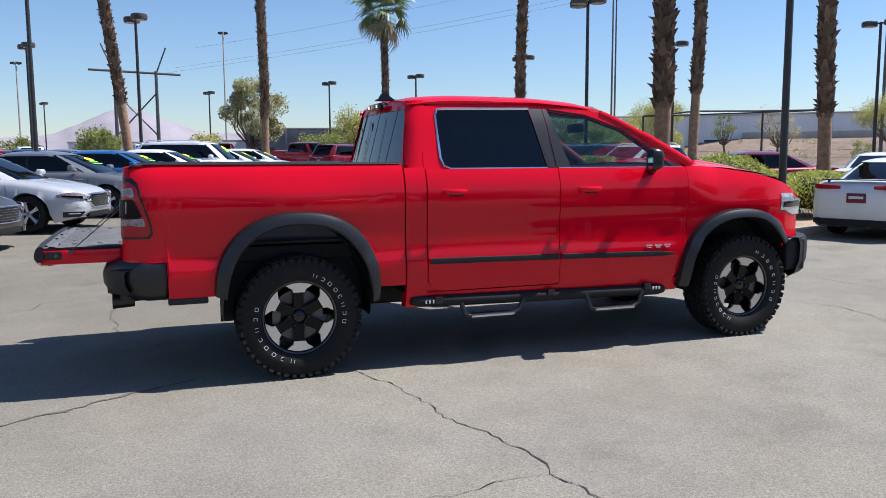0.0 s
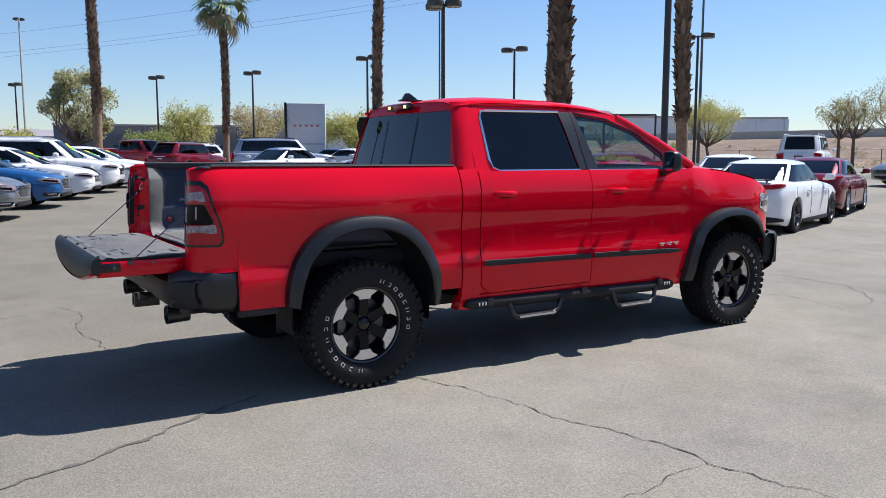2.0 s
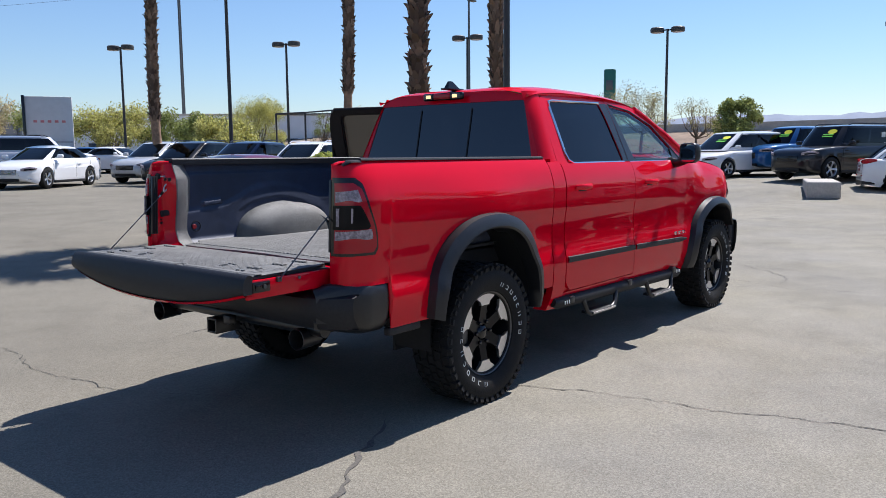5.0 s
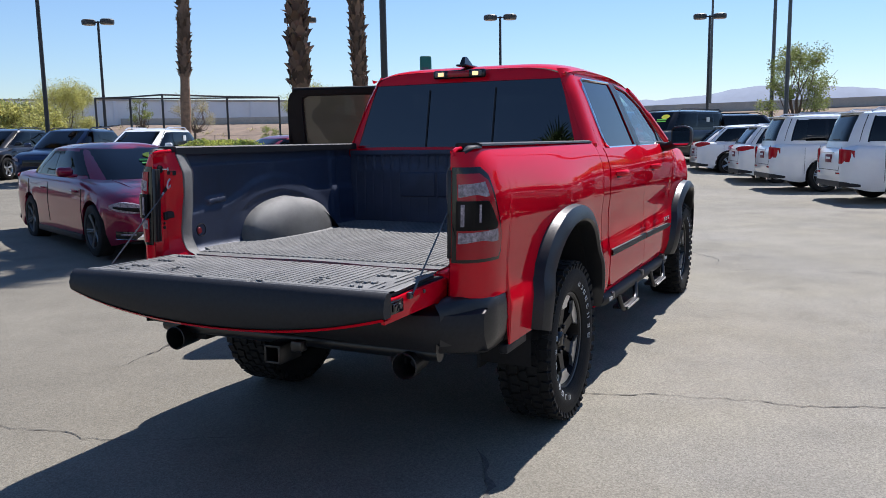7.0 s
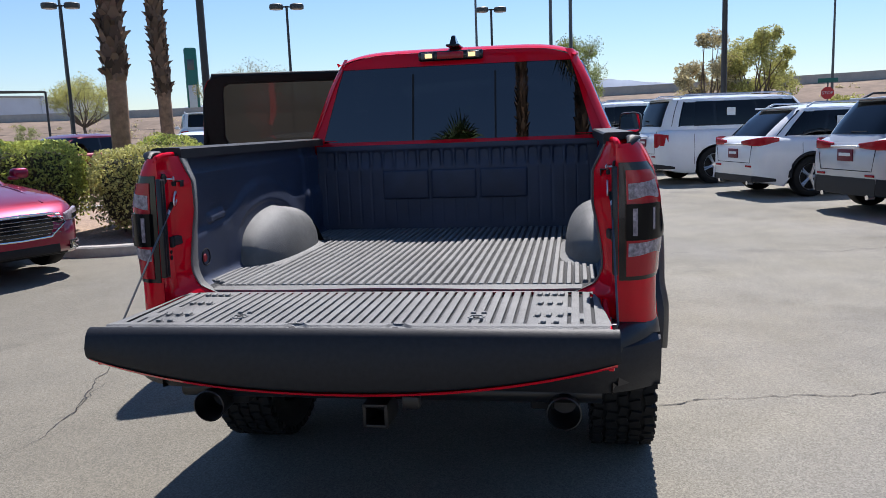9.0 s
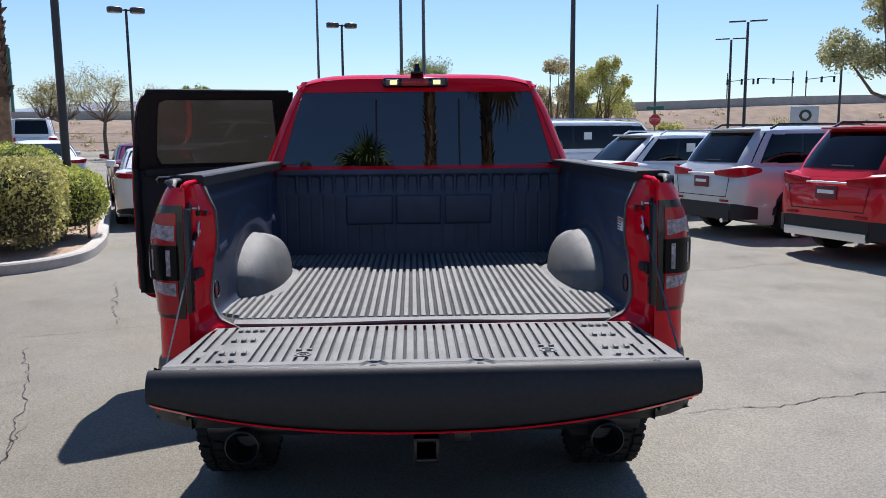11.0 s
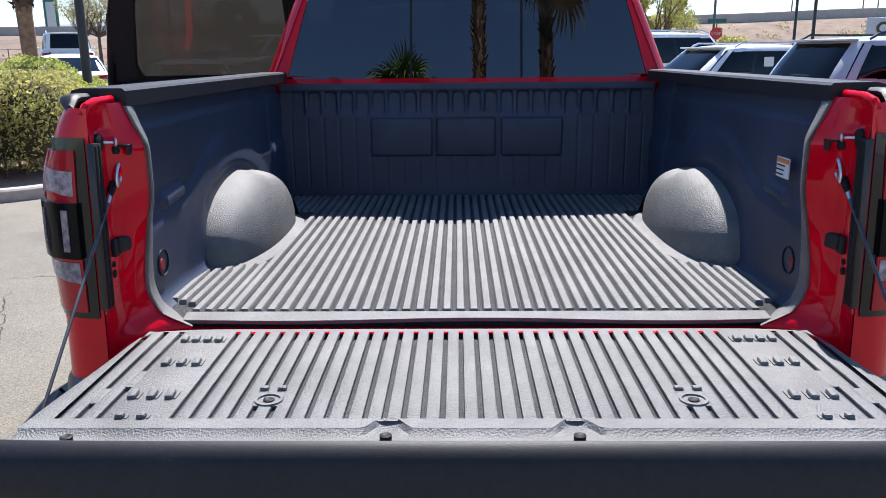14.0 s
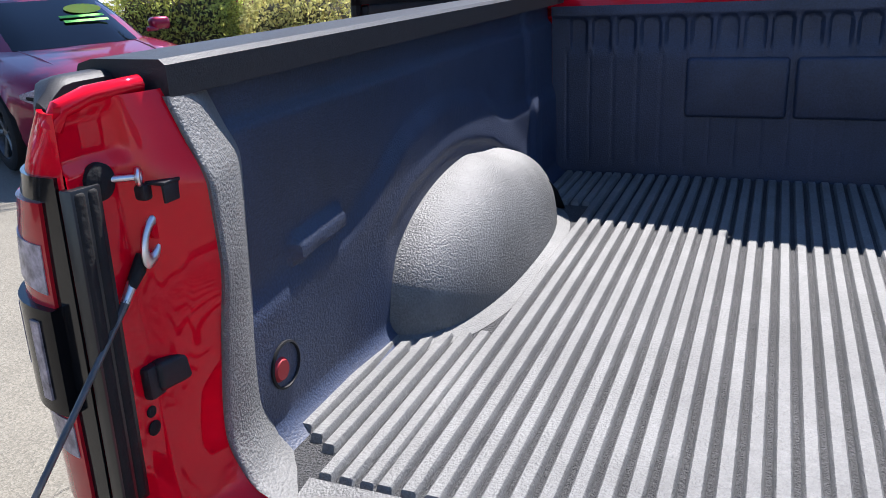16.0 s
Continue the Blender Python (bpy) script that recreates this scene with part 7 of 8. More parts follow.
hedge(7.22, 5.55, 1.0, 0.80, 1.30, leaf_hedge_dry, 1, 13000, 4.6, label="large clipped hedge with dry patches on the island")
hedge(8.5, 5.28, 0.80, 0.62, 1.12, leaf_hedge, 2, 7000, 2.3, label="loose bright green shrub on the island")
hedge(6.78, 7.2, 0.80, 0.80, 1.40, leaf_hedge, 3, 12000, 4.6, label="clipped hedge behind the dark red sedan")
hedge(9.5, 6.45, 1.15, 0.72, 1.46, leaf_hedge, 4, 6000, 2.6, label="green shrub beside a palm trunk")
hedge(10.6, 6.9, 1.15, 0.72, 1.12, leaf_hedge, 5, 7000, 2.6, label="green hedge under the lamp post")
hedge(12.9, 7.6, 1.15, 0.70, 1.05, leaf_hedge, 6, 6000, 2.8, label="green hedge between lamp post and palm")
hedge(15.3, 8.5, 1.2, 0.70, 0.95, leaf_hedge, 7, 5000, 2.8, label="green hedge at the palm's foot")
hedge(18.0, 9.3, 1.2, 0.60, 0.75, leaf_hedge, 8, 3500, 2.4, label="low shrub at the end of the island")


# ---- palms ----
def fan_frond(rng, length, droop):
    """One fan leaf: a stalk and a spread of split blades."""
    v, f = [], []
    n = 17
    for k in range(n):
        a = radians(-88 + 176 * k / (n - 1))
        ln = length * (0.72 + 0.28 * math.cos(a * 0.6)) * (0.85 + 0.3 * rng.random())
        base = Vector((length * 0.85, 0, 0))
        dirv = Vector((math.cos(a), math.sin(a), 0))
        side = Vector((-math.sin(a), math.cos(a), 0))
        m = base + dirv * ln * 0.45 + Vector((0, 0, 0.03))
        q = base + dirv * ln * 0.75 + Vector((0, 0, -droop * ln * 0.25))
        e = base + dirv * ln * 0.92 + Vector((0, 0, -droop * ln * (0.6 + 0.7 * rng.random())))
        w = ln * 0.052
        i = len(v)
        v += [tuple(base), tuple(m + side * w), tuple(m - side * w), tuple(q + side * w * 0.6), tuple(q - side * w * 0.6), tuple(e)]
        f += [(i, i + 1, i + 2), (i + 1, i + 3, i + 4, i + 2), (i + 3, i + 5, i + 4)]
    st = tube([(0, 0, 0), (length * 0.4, 0, 0.03), (length * 0.76, 0, 0)], [0.03, 0.02, 0.012], 5)
    return join((v, f), st)


def palm(x, y, height, r, boots_from, seed, crown=True, lean=(0, 0), label="tall fan palm with a shaggy trunk", fr=1.0):
    rng = random.Random(seed)
    ob = thing("palm_tree", label, "palm tree", pose(x, y, ground_z(x, y)), "palm trees")
    path, rad = [], []
    for i in range(15):
        t = i / 14
        path.append((lean[0] * t + 0.06 * math.sin(t * 5 + seed), lean[1] * t + 0.05 * math.sin(t * 4 + seed * 2), -0.1 + (height + 0.1) * t))
        rad.append(r * (1.22 - 0.35 * min(1, t * 6) + 0.06 * math.sin(t * 30)) * (1 - 0.15 * t))
    part("trunk", tube(path, rad, 14), trunk_mat, ob)
    boots = []
    z = boots_from
    k = 0
    while z < height:
        t = z / height
        cx, cy = lean[0] * t + 0.06 * math.sin(t * 5 + seed), lean[1] * t + 0.05 * math.sin(t * 4 + seed * 2)
        for j in range(6):
            a = k * 0.55 + j * 2 * math.pi / 6 + rng.gauss(0, 0.12)
            w, ln, out = 0.075 * (0.6 + 0.8 * rng.random()), 0.19 * (0.6 + 1.0 * rng.random()), 0.02 + 0.12 * rng.random() ** 2
            c, s = math.cos(a), math.sin(a)
            rr = r * 0.80
            p = [(rr, -w, 0), (rr, w, 0), (rr + 0.045, w * 0.8, ln * 0.5), (rr + 0.045, -w * 0.8, ln * 0.5), (rr + out + 0.03, w * 0.35, ln), (rr + out + 0.03, -w * 0.35, ln), (rr, 0, ln * 0.9)]
            vv = [(cx + c * a_ - s * b_, cy + s * a_ + c * b_, z + h_) for a_, b_, h_ in p]
            boots.append((vv, [(0, 1, 2, 3), (3, 2, 4, 5), (2, 6, 4), (3, 5, 6), (4, 6, 5)]))
        z += 0.085
        k += 1
    if boots:
        lb = part("leaf_base", join(*boots), boot_mat, ob, "dry leaf bases on the trunk")
        lb["kind"] = "stuff"
    if crown:
        top = Vector(path[-1])
        green, dry = [], []
        for i in range(30):
            a = i * 2.4 + rng.gauss(0, 0.25)
            el = 78 - 118 * (i / 29) + rng.gauss(0, 9)
            fro = fan_frond(rng, (0.75 + 0.40 * rng.random()) * fr, 0.35 if el > 0 else 0.6)
            m = Matrix.Translation(top) @ Matrix.Rotation(a, 4, "Z") @ Matrix.Rotation(radians(-el), 4, "Y") @ Matrix.Rotation(rng.gauss(0, 0.35), 4, "X")
            (green if i < 27 else dry).append(moved(fro, m))
        part("crown", join(*green), frond_mat, ob)
        part("dry_skirt", join(*dry), dry_frond, ob)
    return ob


palm(7.95, 6.40, 9.5, 0.172, 2.35, 1, label="fan palm with a shaggy trunk on the island")
palm(14.64, 9.24, 9.5, 0.185, 2.3, 2, label="fan palm with a shaggy trunk beside the lamp post")
palm(14.07, 25.4, 10.2, 0.21, 2.4, 3)
palm(17.47, 17.98, 9.0, 0.20, 3.4, 4)
palm(12.64, 42.4, 9.7, 0.22, 2.2, 5, label="fan palm with its green crown in view", fr=1.25)
palm(4.54, 37.1, 11.5, 0.235, 3.0, 6)
palm(-1.9, 28.7, 10.5, 0.215, 3.2, 7, lean=(-1.0, 0))
for k, (xx, yy, hh) in enumerate(((-17, 2.7, 8.25), (-13, -0.66, 13.0), (-13, -3.1, 10.4))):
    palm(xx, yy, hh, 0.24, 2.2, 20 + k, label="fan palm behind the truck", fr=1.0 if k == 0 else 1.1)


# ---- lamp posts ----
def lamp_post(x, y, h=7.75, heads=2, r=0.085, axis=108.6, label="bronze parking lot lamp post with two drum heads"):
    ob = thing("lamp_post", label, "lamp post", pose(x, y, ground_z(x, y), 0, 0, axis), "lamp posts")
    zt = h - ground_z(x, y)
    part("pole", tube([(0, 0, -0.1), (0, 0, zt * 0.5), (0, 0, zt + 0.05)], [r, r * 0.88, r * 0.75], 10), bronze, ob)
    part("pole_base", lathe([(0.0, 0.0), (0.26, 0.0), (0.26, 0.55), (0.24, 0.6), (0.0, 0.6)], 18, "z"), concrete, ob)
    dirs = ((1, 0), (-1, 0), (0, 1), (0, -1))[:heads]
    for dx, dy in dirs:
        hd = part("lamp_head", moved(lathe([(0.0, -0.13), (0.30, -0.13), (0.345, -0.11), (0.36, 0.0), (0.35, 0.10), (0.30, 0.14), (0.0, 0.15)], 20, "z"), pose(dx * 0.52, dy * 0.52, zt)), drum_mat, ob)
        part("lamp_glass", moved(lathe([(0.0, -0.135), (0.28, -0.133), (0.29, -0.12)], 20, "z"), pose(dx * 0.52, dy * 0.52, zt)), lens_clear, hd)
        part("arm", box(dx * 0.13, dy * 0.13, zt, 0.22 if dx else 0.06, 0.22 if dy else 0.06, 0.07, 0.01), bronze, ob)
    return ob


for x, y, n in ((15.98, 23.2, 3), (27.0, 32.7, 2), (21.5, 41.0, 2), (36.7, 13.86, 2), (42.4, 3.9, 2), (32.0, 23.4, 2), (18.4, 54.0, 2), (13.1, 61.6, 2), (4.05, 74.7, 2), (-1.55, 32.9, 2), (-7.5, 44.1, 2), (-12.8, 95.0, 2)):
    lamp_post(x, y, 7.75, n)
lamp_post(10.6, 6.15, 8.4, 2, 0.078, label="near bronze lamp post standing in the hedge")
lamp_post(-9.5, 28.5, 8.2, 2, 0.09)
lamp_post(-18.5, 6.8, 9.4, 2)


def thin_pole(x, y, h, r=0.09, arm=0.0, label="tall thin grey pole", material=None):
    ob = thing("tall_pole", label, "pole", pose(x, y, ground_z(x, y)), "tall poles")
    part("pole", tube([(0, 0, -0.1), (0, 0, h)], [r * 1.25, r * 0.7], 8), material or steel, ob)
    if arm:
        part("pole_head", box(arm * 0.5, 0, h, abs(arm), 0.25, 0.10, 0.03), steel, ob)
    return ob


def mast(x, y, h):
    ob = thing("high_mast", "very tall thin lighting mast with a ring of lamps", "lamp post", pose(x, y, 1.0), "high masts")
    part("pole", tube([(0, 0, -1), (0, 0, h)], [0.24, 0.15], 8), concrete, ob)
    for k in range(6):
        a = k * math.pi / 3
        part("lamp_head", box(0.9 * math.cos(a), 0.9 * math.sin(a), h - 0.25, 0.5, 0.5, 0.45, 0.08), bronze, ob)
    part("ring", lathe([(0.85, h - 0.05), (0.9, h), (0.95, h - 0.05)], 16, "z"), bronze, ob)


mast(-29.2, 191.7, 21.6)
mast(14.9, 193.1, 30.2)
lamp_post(-4.8, 24.4, 9.6, 2, 0.08)


def polar(az, dist, ex=-3.0, ey=-2.0):
    return ex + dist * math.cos(radians(az)), ey + dist * math.sin(radians(az))


def flat_lamp(x, y, h, label="modern lamp post with flat twin heads"):
    ob = thing("flat_lamp_post", label, "lamp post", pose(x, y, ground_z(x, y), 0, 0, 70), "flat lamp posts")
    part("pole", tube([(0, 0, -0.1), (0, 0, h)], [0.10, 0.07], 8), bronze, ob)
    for s in (-1, 1):
        part("lamp_head", box(s * 0.55, 0, h + 0.06, 0.9, 0.32, 0.06, 0.02), bronze, ob)


flat_lamp(41.2, -18.8, 7.7)
flat_lamp(49.5, -21.2, 7.7)
flat_lamp(54.0, -31.2, 7.7)
for xx, yy, h, r in ((63.7, 99.3, 31, 0.14), (69.0, 107.0, 33, 0.14), (65.6, -21.1, 12.5, 0.1), (146.0, 17.0, 36, 0.22), (41.3, 0.56, 14, 0.09), (32.4, -0.54, 11, 0.08)):
    thin_pole(xx, yy, h, r)
thin_pole(34.0, 24.8, 9.7, 0.08, 0.6, label="tall thin pole with a small lamp on an arm")
thin_pole(23.4, -5.4, 10.5, 0.085, label="tall dark utility pole", material=bronze)


# ---- trees ----
def tree(x, y, h, w, material, seed, count=2600, trunk=0.28, label="small desert tree", size=0.13, clumps=22, open_=0.5):
    """A branching trunk with a crown of many small leaves in uneven clumps with gaps."""
    rng = random.Random(seed)
    ob = thing("tree", label, "tree", pose(x, y, ground_z(x, y)), "trees")
    limbs, cl = [], []
    fork = h * trunk
    limbs.append(tube([(0, 0, -0.1), (0.05 * h * rng.gauss(0, 0.4), 0, fork * 0.6), (0.04 * rng.gauss(0, 1), 0.04 * rng.gauss(0, 1), fork)], [0.026 * h, 0.021 * h, 0.017 * h], 8))
    for k in range(clumps):
        a = k * 2.4 + rng.gauss(0, 0.3)
        rr = w * 0.5 * (0.25 + 0.72 * rng.random() ** 0.7)
        zz = fork + (h - fork) * (0.22 + 0.70 * rng.random())
        rr *= 1 - 0.55 * max(0, (zz - fork) / (h - fork) - 0.45)
        c = Vector((rr * math.cos(a), rr * math.sin(a), zz))
        cl.append((c, w * (0.12 + 0.13 * rng.random())))
        mid = c * 0.5 + Vector((0.08 * w * rng.gauss(0, 1), 0.08 * w * rng.gauss(0, 1), fork * 0.35))
        limbs.append(tube([(0, 0, fork * 0.92), tuple(mid), tuple(c)], [0.010 * h, 0.006 * h, 0.002 * h], 5))
        for q in range(3):
            e = c + Vector([max(-1.0, min(1.0, rng.gauss(0, 0.7))) for _ in range(3)]) * cl[-1][1] * 0.9
            limbs.append(tube([tuple(c * 0.85 + mid * 0.15), tuple(e)], [0.003 * h, 0.001 * h], 4))
    part("trunk", join(*limbs), bark, ob)
    pts, nrm = [], []
    while len(pts) < (4.6 if size > 0.1 else 6.5) * count:
        c, s = cl[rng.randrange(len(cl))]
        d = Vector((rng.gauss(0, 1), rng.gauss(0, 1), rng.gauss(0, 0.75)))
        if d.length > 1.75:
            continue
        p = c + d * s * 0.55
        if noise.noise(p * (2.2 / max(0.5, s)) + Vector((seed, 0, 0))) < -0.15 * (1 - open_) - 0.05:
            continue
        pts.append(p)
        nrm.append(d.normalized())
    part("crown", leaves(pts, nrm, size, rng), material, ob)
    return ob


TREES = [(83.0, 52, 5.9, 3.9, leaf_grey, 3200), (75.8, 72, 5.0, 5.6, leaf_yellow, 2200), (71.0, 72, 5.0, 5.2, leaf_tan, 2200), (64.0, 60, 4.2, 5.0, leaf_yellow, 3000), (53.8, 54, 3.5, 4.0, leaf_green, 2600),
         (16.4, 52, 4.0, 2.8, leaf_green, 2600), (1.0, 44, 5.5, 3.3, leaf_green, 2200), (-7.4, 33, 4.6, 2.4, leaf_tan, 2000), (-10.5, 33, 4.7, 2.5, leaf_yellow, 3200),
         (-30.0, 25, 8.0, 5.2, leaf_grey, 9000), (57.5, 50, 3.0, 3.4, leaf_yellow, 1600), (-24.0, 46, 2.0, 3.0, leaf_yellow, 900), (-16.0, 47, 2.2, 1.8, leaf_yellow, 600), (93.0, 62, 3.0, 3.4, leaf_green, 1500), (86.5, 66, 2.6, 3.4, leaf_yellow, 1400), (101.3, 60, 3.2, 2.2, leaf_green, 1200), (78.5, 66, 2.6, 4.0, leaf_green, 1500), (67.5, 68, 4.6, 5.0, leaf_green, 1600), (60.5, 60, 3.8, 4.2, leaf_green, 1600), (98.0, 66, 2.4, 3.0, leaf_green, 1000)]
for k, (az, d, h, w, mt, cnt) in enumerate(TREES):
    ex, ey = (-1.5, -5.5) if az > 55 else (-3.9, -1.5)
    xx, yy = polar(az, d, ex, ey)
    tree(xx, yy, h, w, mt, 40 + k, cnt, label={leaf_tan: "sparse tan-coloured desert tree", leaf_yellow: "yellow-green palo verde tree with fine leaves", leaf_green: "rounded green tree with dense leaves", leaf_grey: "grey-green tree with an open crown"}[mt], size=0.15 if d > 45 else 0.085)

# slim desert trees along the dirt strip, with clear stems and flat open crowns
for k, (xx, yy, h, w, mt, cnt, tr) in enumerate(((36.1, 17.8, 3.9, 2.3, leaf_olive, 620, 0.50), (36.4, 17.2, 3.95, 2.5, leaf_olive, 620, 0.50), (37.4, 15.5, 4.4, 4.0, leaf_olive, 1100, 0.46), (33.5, 23.8, 3.8, 3.6, leaf_yellow, 2400, 0.42), (39.4, 37.9, 4.1, 3.2, leaf_tan, 700, 0.40), (36.7, 40.2, 4.0, 1.7, leaf_green, 500, 0.45), (33.0, 43.3, 4.7, 5.0, leaf_yellow, 9000, 0.16), (43.0, 34.2, 1.9, 1.7, leaf_green, 500, 0.10), (40.98, 13.83, 3.9, 2.6, leaf_olive, 350, 0.45))):
    tree(xx, yy, h, w, mt, 140 + k, cnt, tr, {leaf_olive: "slim olive-coloured desert tree with a bare stem", leaf_tan: "sparse tan-coloured desert tree", leaf_yellow: "yellow-green palo verde tree with a clear stem", leaf_green: "small dense green tree"}[mt], 0.062)
wf = thing("wire_fence", "low grey wire fence along the dirt strip", "fence")
for k in range(17):
    part("post", tube([(55.0, -28 + 6.0 * k, 0.1), (55.0, -28 + 6.0 * k, 2.0)], 0.035, 6), steel, wf)
for z in (0.7, 1.3, 1.95):
    part("wire", tube([(55.0, -28, z), (55.0, 68, z)], 0.012, 4), steel, wf)

# ---- fence frame ----
fence = thing("fence_frame", "black steel fence frame with posts and a top rail", "fence")
FENCE = [(20.6, 26.0), (20.8, 24.2), (20.4, 22.0), (23.2, 21.1), (25.1, 19.8)]
for x_, y_ in FENCE:
    part("post", tube([(x_, y_, 0), (x_, y_, 3.35)], 0.045, 8), bronze, fence)
for (xa, ya), (xb, yb) in zip(FENCE, FENCE[1:]):
    part("top_rail", tube([(xa, ya, 3.35), (xb, yb, 3.35)], 0.035, 8), bronze, fence)
part("top_rail", tube([(20.6, 26.0, 3.33), (25.1, 19.8, 3.33)], 0.03, 8), bronze, fence)

# ---- highway embankment ----
BANK_TOP = smooth_curve([(-220, 5.6), (-60, 5.3), (-38, 5.1), (-25, 4.7), (0, 4.3), (20, 4.15), (43, 4.15), (62, 4.25), (110, 5.0), (160, 5.0)])


def bank(u, v):
    y = -220 + 380 * u
    zt = BANK_TOP(y) - 0.8
    prof = ((56, 0.30), (60, 0.45), (64, 0.42 * zt), (70, 0.82 * zt), (74, zt), (76, zt), (90, zt))
    x, z = prof[round(v * 6)]
    bumpy = 0.25 * noise.noise(Vector((x * 0.15, y * 0.15, 3))) if 1 < round(v * 6) < 4 else 0
    return (x, y, z + bumpy)


tagged(new("embankment", mesh_of("embankment", grid(bank, 120, 7), slope_dirt)), "bare brown highway embankment", "embankment", kind="structure")
tagged(new("desert_strip", mesh_of("desert_strip", grid(lambda u, v: (44 + 12.5 * v, -80 + 200 * u, ground_z(44, -80 + 200 * u) * (1 - v) + 0.30 * v + 0.03), 20, 4), slope_dirt)), "bare brown dirt strip", "ground", kind="structure")
wallv = []
for i in range(120):
    y = -220 + 380 * i / 119
    zt = BANK_TOP(y)
    wallv.append([(74.2, y, zt - 0.9), (74.2, y, zt), (74.6, y, zt), (74.6, y, zt - 0.9)])
tagged(new("highway_barrier", mesh_of("highway_barrier", grid(lambda u, v: wallv[round(u * 119)][round(v * 3)], 120, 4), concrete)), "concrete highway barrier on the embankment", "barrier", kind="structure")
# scrub on the slope
rng = random.Random(77)
pts, nrm = [], []
for k in range(260):
    yy, q = rng.uniform(-90, 110), rng.random()
    x0 = 57 + 14 * q
    zt = BANK_TOP(yy) - 0.8
    z0 = np.interp(x0, [56, 60, 64, 70, 74], [0.3, 0.45, 0.42 * zt, 0.82 * zt, zt])
    s = rng.uniform(0.15, 0.45)
    for j in range(26):
        pts.append(Vector((x0 + rng.gauss(0, s), yy + rng.gauss(0, s), z0 + abs(rng.gauss(0, s * 0.7)))))
        nrm.append(Vector((0, 0, 1)))
tagged(new("scrub", mesh_of("scrub", leaves(pts, nrm, 0.22, rng), leaf_tan)), "dry scrub bushes on the slope", "bush", kind="stuff")


# ---- signs ----
sign_white = mat("sign_white", (0.52, 0.53, 0.53), 0.5, var=0.05, scale=3)
sign_red = mat("sign_red", (0.50, 0.03, 0.03), 0.5)
sign_pale_red = mat("sign_pale_red", (0.50, 0.17, 0.17), 0.5)
sign_green = mat("sign_green", (0.02, 0.13, 0.10), 0.5)
mono = thing("monument_sign", "pale grey dealership sign with a dark edge", "sign", pose(18.6, 44.2, ground_z(18, 44), 0, 0, -28))
part("sign_panel", box(0, 0, 2.2, 2.5, 0.5, 4.4, 0.04), sign_white, mono)
part("sign_edge", box(-1.33, 0, 2.2, 0.16, 0.7, 4.5, 0.03), gloss_black, mono)
part("sign_joint", box(0, -0.262, 1.75, 2.4, 0.02, 0.05, 0.004), steel, mono)
for k, (zz, w) in enumerate(((2.95, 1.5), (0.75, 1.1))):
    for j in range(5 if k == 0 else 3):
        part("sign_bar", box(-w / 2 + w * j / (4 if k == 0 else 2), -0.262, zz, 0.20 if k == 0 else 0.32, 0.02, 0.14 if k == 0 else 0.3, 0.01), sign_pale_red if k == 0 else gloss_black, mono)
gs = thing("tower_sign", "tall dark green tower sign", "sign", pose(159, 80, 0.5, 0, 0, 27) @ Matrix.Scale(1.8, 4))
part("tower", box(0, 0, 5.3, 0.8, 1.45, 10.6, 0.25), sign_green, gs)
part("tower_panel", box(-0.41, 0.05, 4.9, 0.04, 0.9, 2.6, 0.02), sign_white, gs)
part("tower_panel", box(-0.41, 0.05, 8.6, 0.04, 0.8, 1.2, 0.02), steel, gs)


def text_part(body, size, material, parent, m):
    cu = bpy.data.curves.new("lettering", "FONT")
    cu.body, cu.size, cu.align_x, cu.align_y, cu.extrude = body, size, "CENTER", "CENTER", 0.004
    cu.materials.append(material)
    o = new("lettering", cu)
    o.parent = parent
    o.matrix_basis = m
    return o


xx, yy = polar(-17.0, 47, -3.8, 0.06)
ss = thing("stop_sign", "red octagonal stop sign on a post", "sign", pose(xx, yy, ground_z(xx, yy), 0, 0, -17))
part("sign_post", tube([(0.05, 0, -0.1), (0.05, 0, 3.1)], 0.035, 8), steel, ss)
octa = [(0.33 * math.cos(radians(22.5 + 45 * k)), 0.33 * math.sin(radians(22.5 + 45 * k))) for k in range(8)]
part("sign_plate", prism(octa, 0.0, 0.012, lambda a, b, h: (-h, a, 2.35 + b)), sign_red, ss)
part("street_plate", box(0, 0, 3.0, 0.02, 0.95, 0.22, 0.004), sign_green, ss)
text_part("STOP", 0.22, sign_white, ss, pose(-0.02, 0, 2.35, 90, 0, -90))
xx, yy = polar(-26.4, 42, -3.8, 0.06)
bs = thing("box_sign", "white box sign with a round dark emblem", "sign", pose(xx, yy, ground_z(xx, yy), 0, 0, -26))
part("sign_box", box(0, 0, 2.3, 0.4, 1.25, 1.05, 0.03), sign_white, bs)
part("emblem", moved(lathe([(0.0, 0.0), (0.27, 0.0), (0.27, 0.03), (0.0, 0.03)], 24, "x"), pose(-0.235, -0.05, 2.38)), gloss_black, bs)
part("emblem_quarter", moved(lathe([(0.0, 0.0), (0.15, 0.0), (0.15, 0.02), (0.0, 0.02)], 20, "x"), pose(-0.25, -0.05, 2.38)), sign_white, bs)
part("sign_leg", tube([(0, 0, -0.1), (0, 0, 2.0)], 0.1, 8), steel, bs)

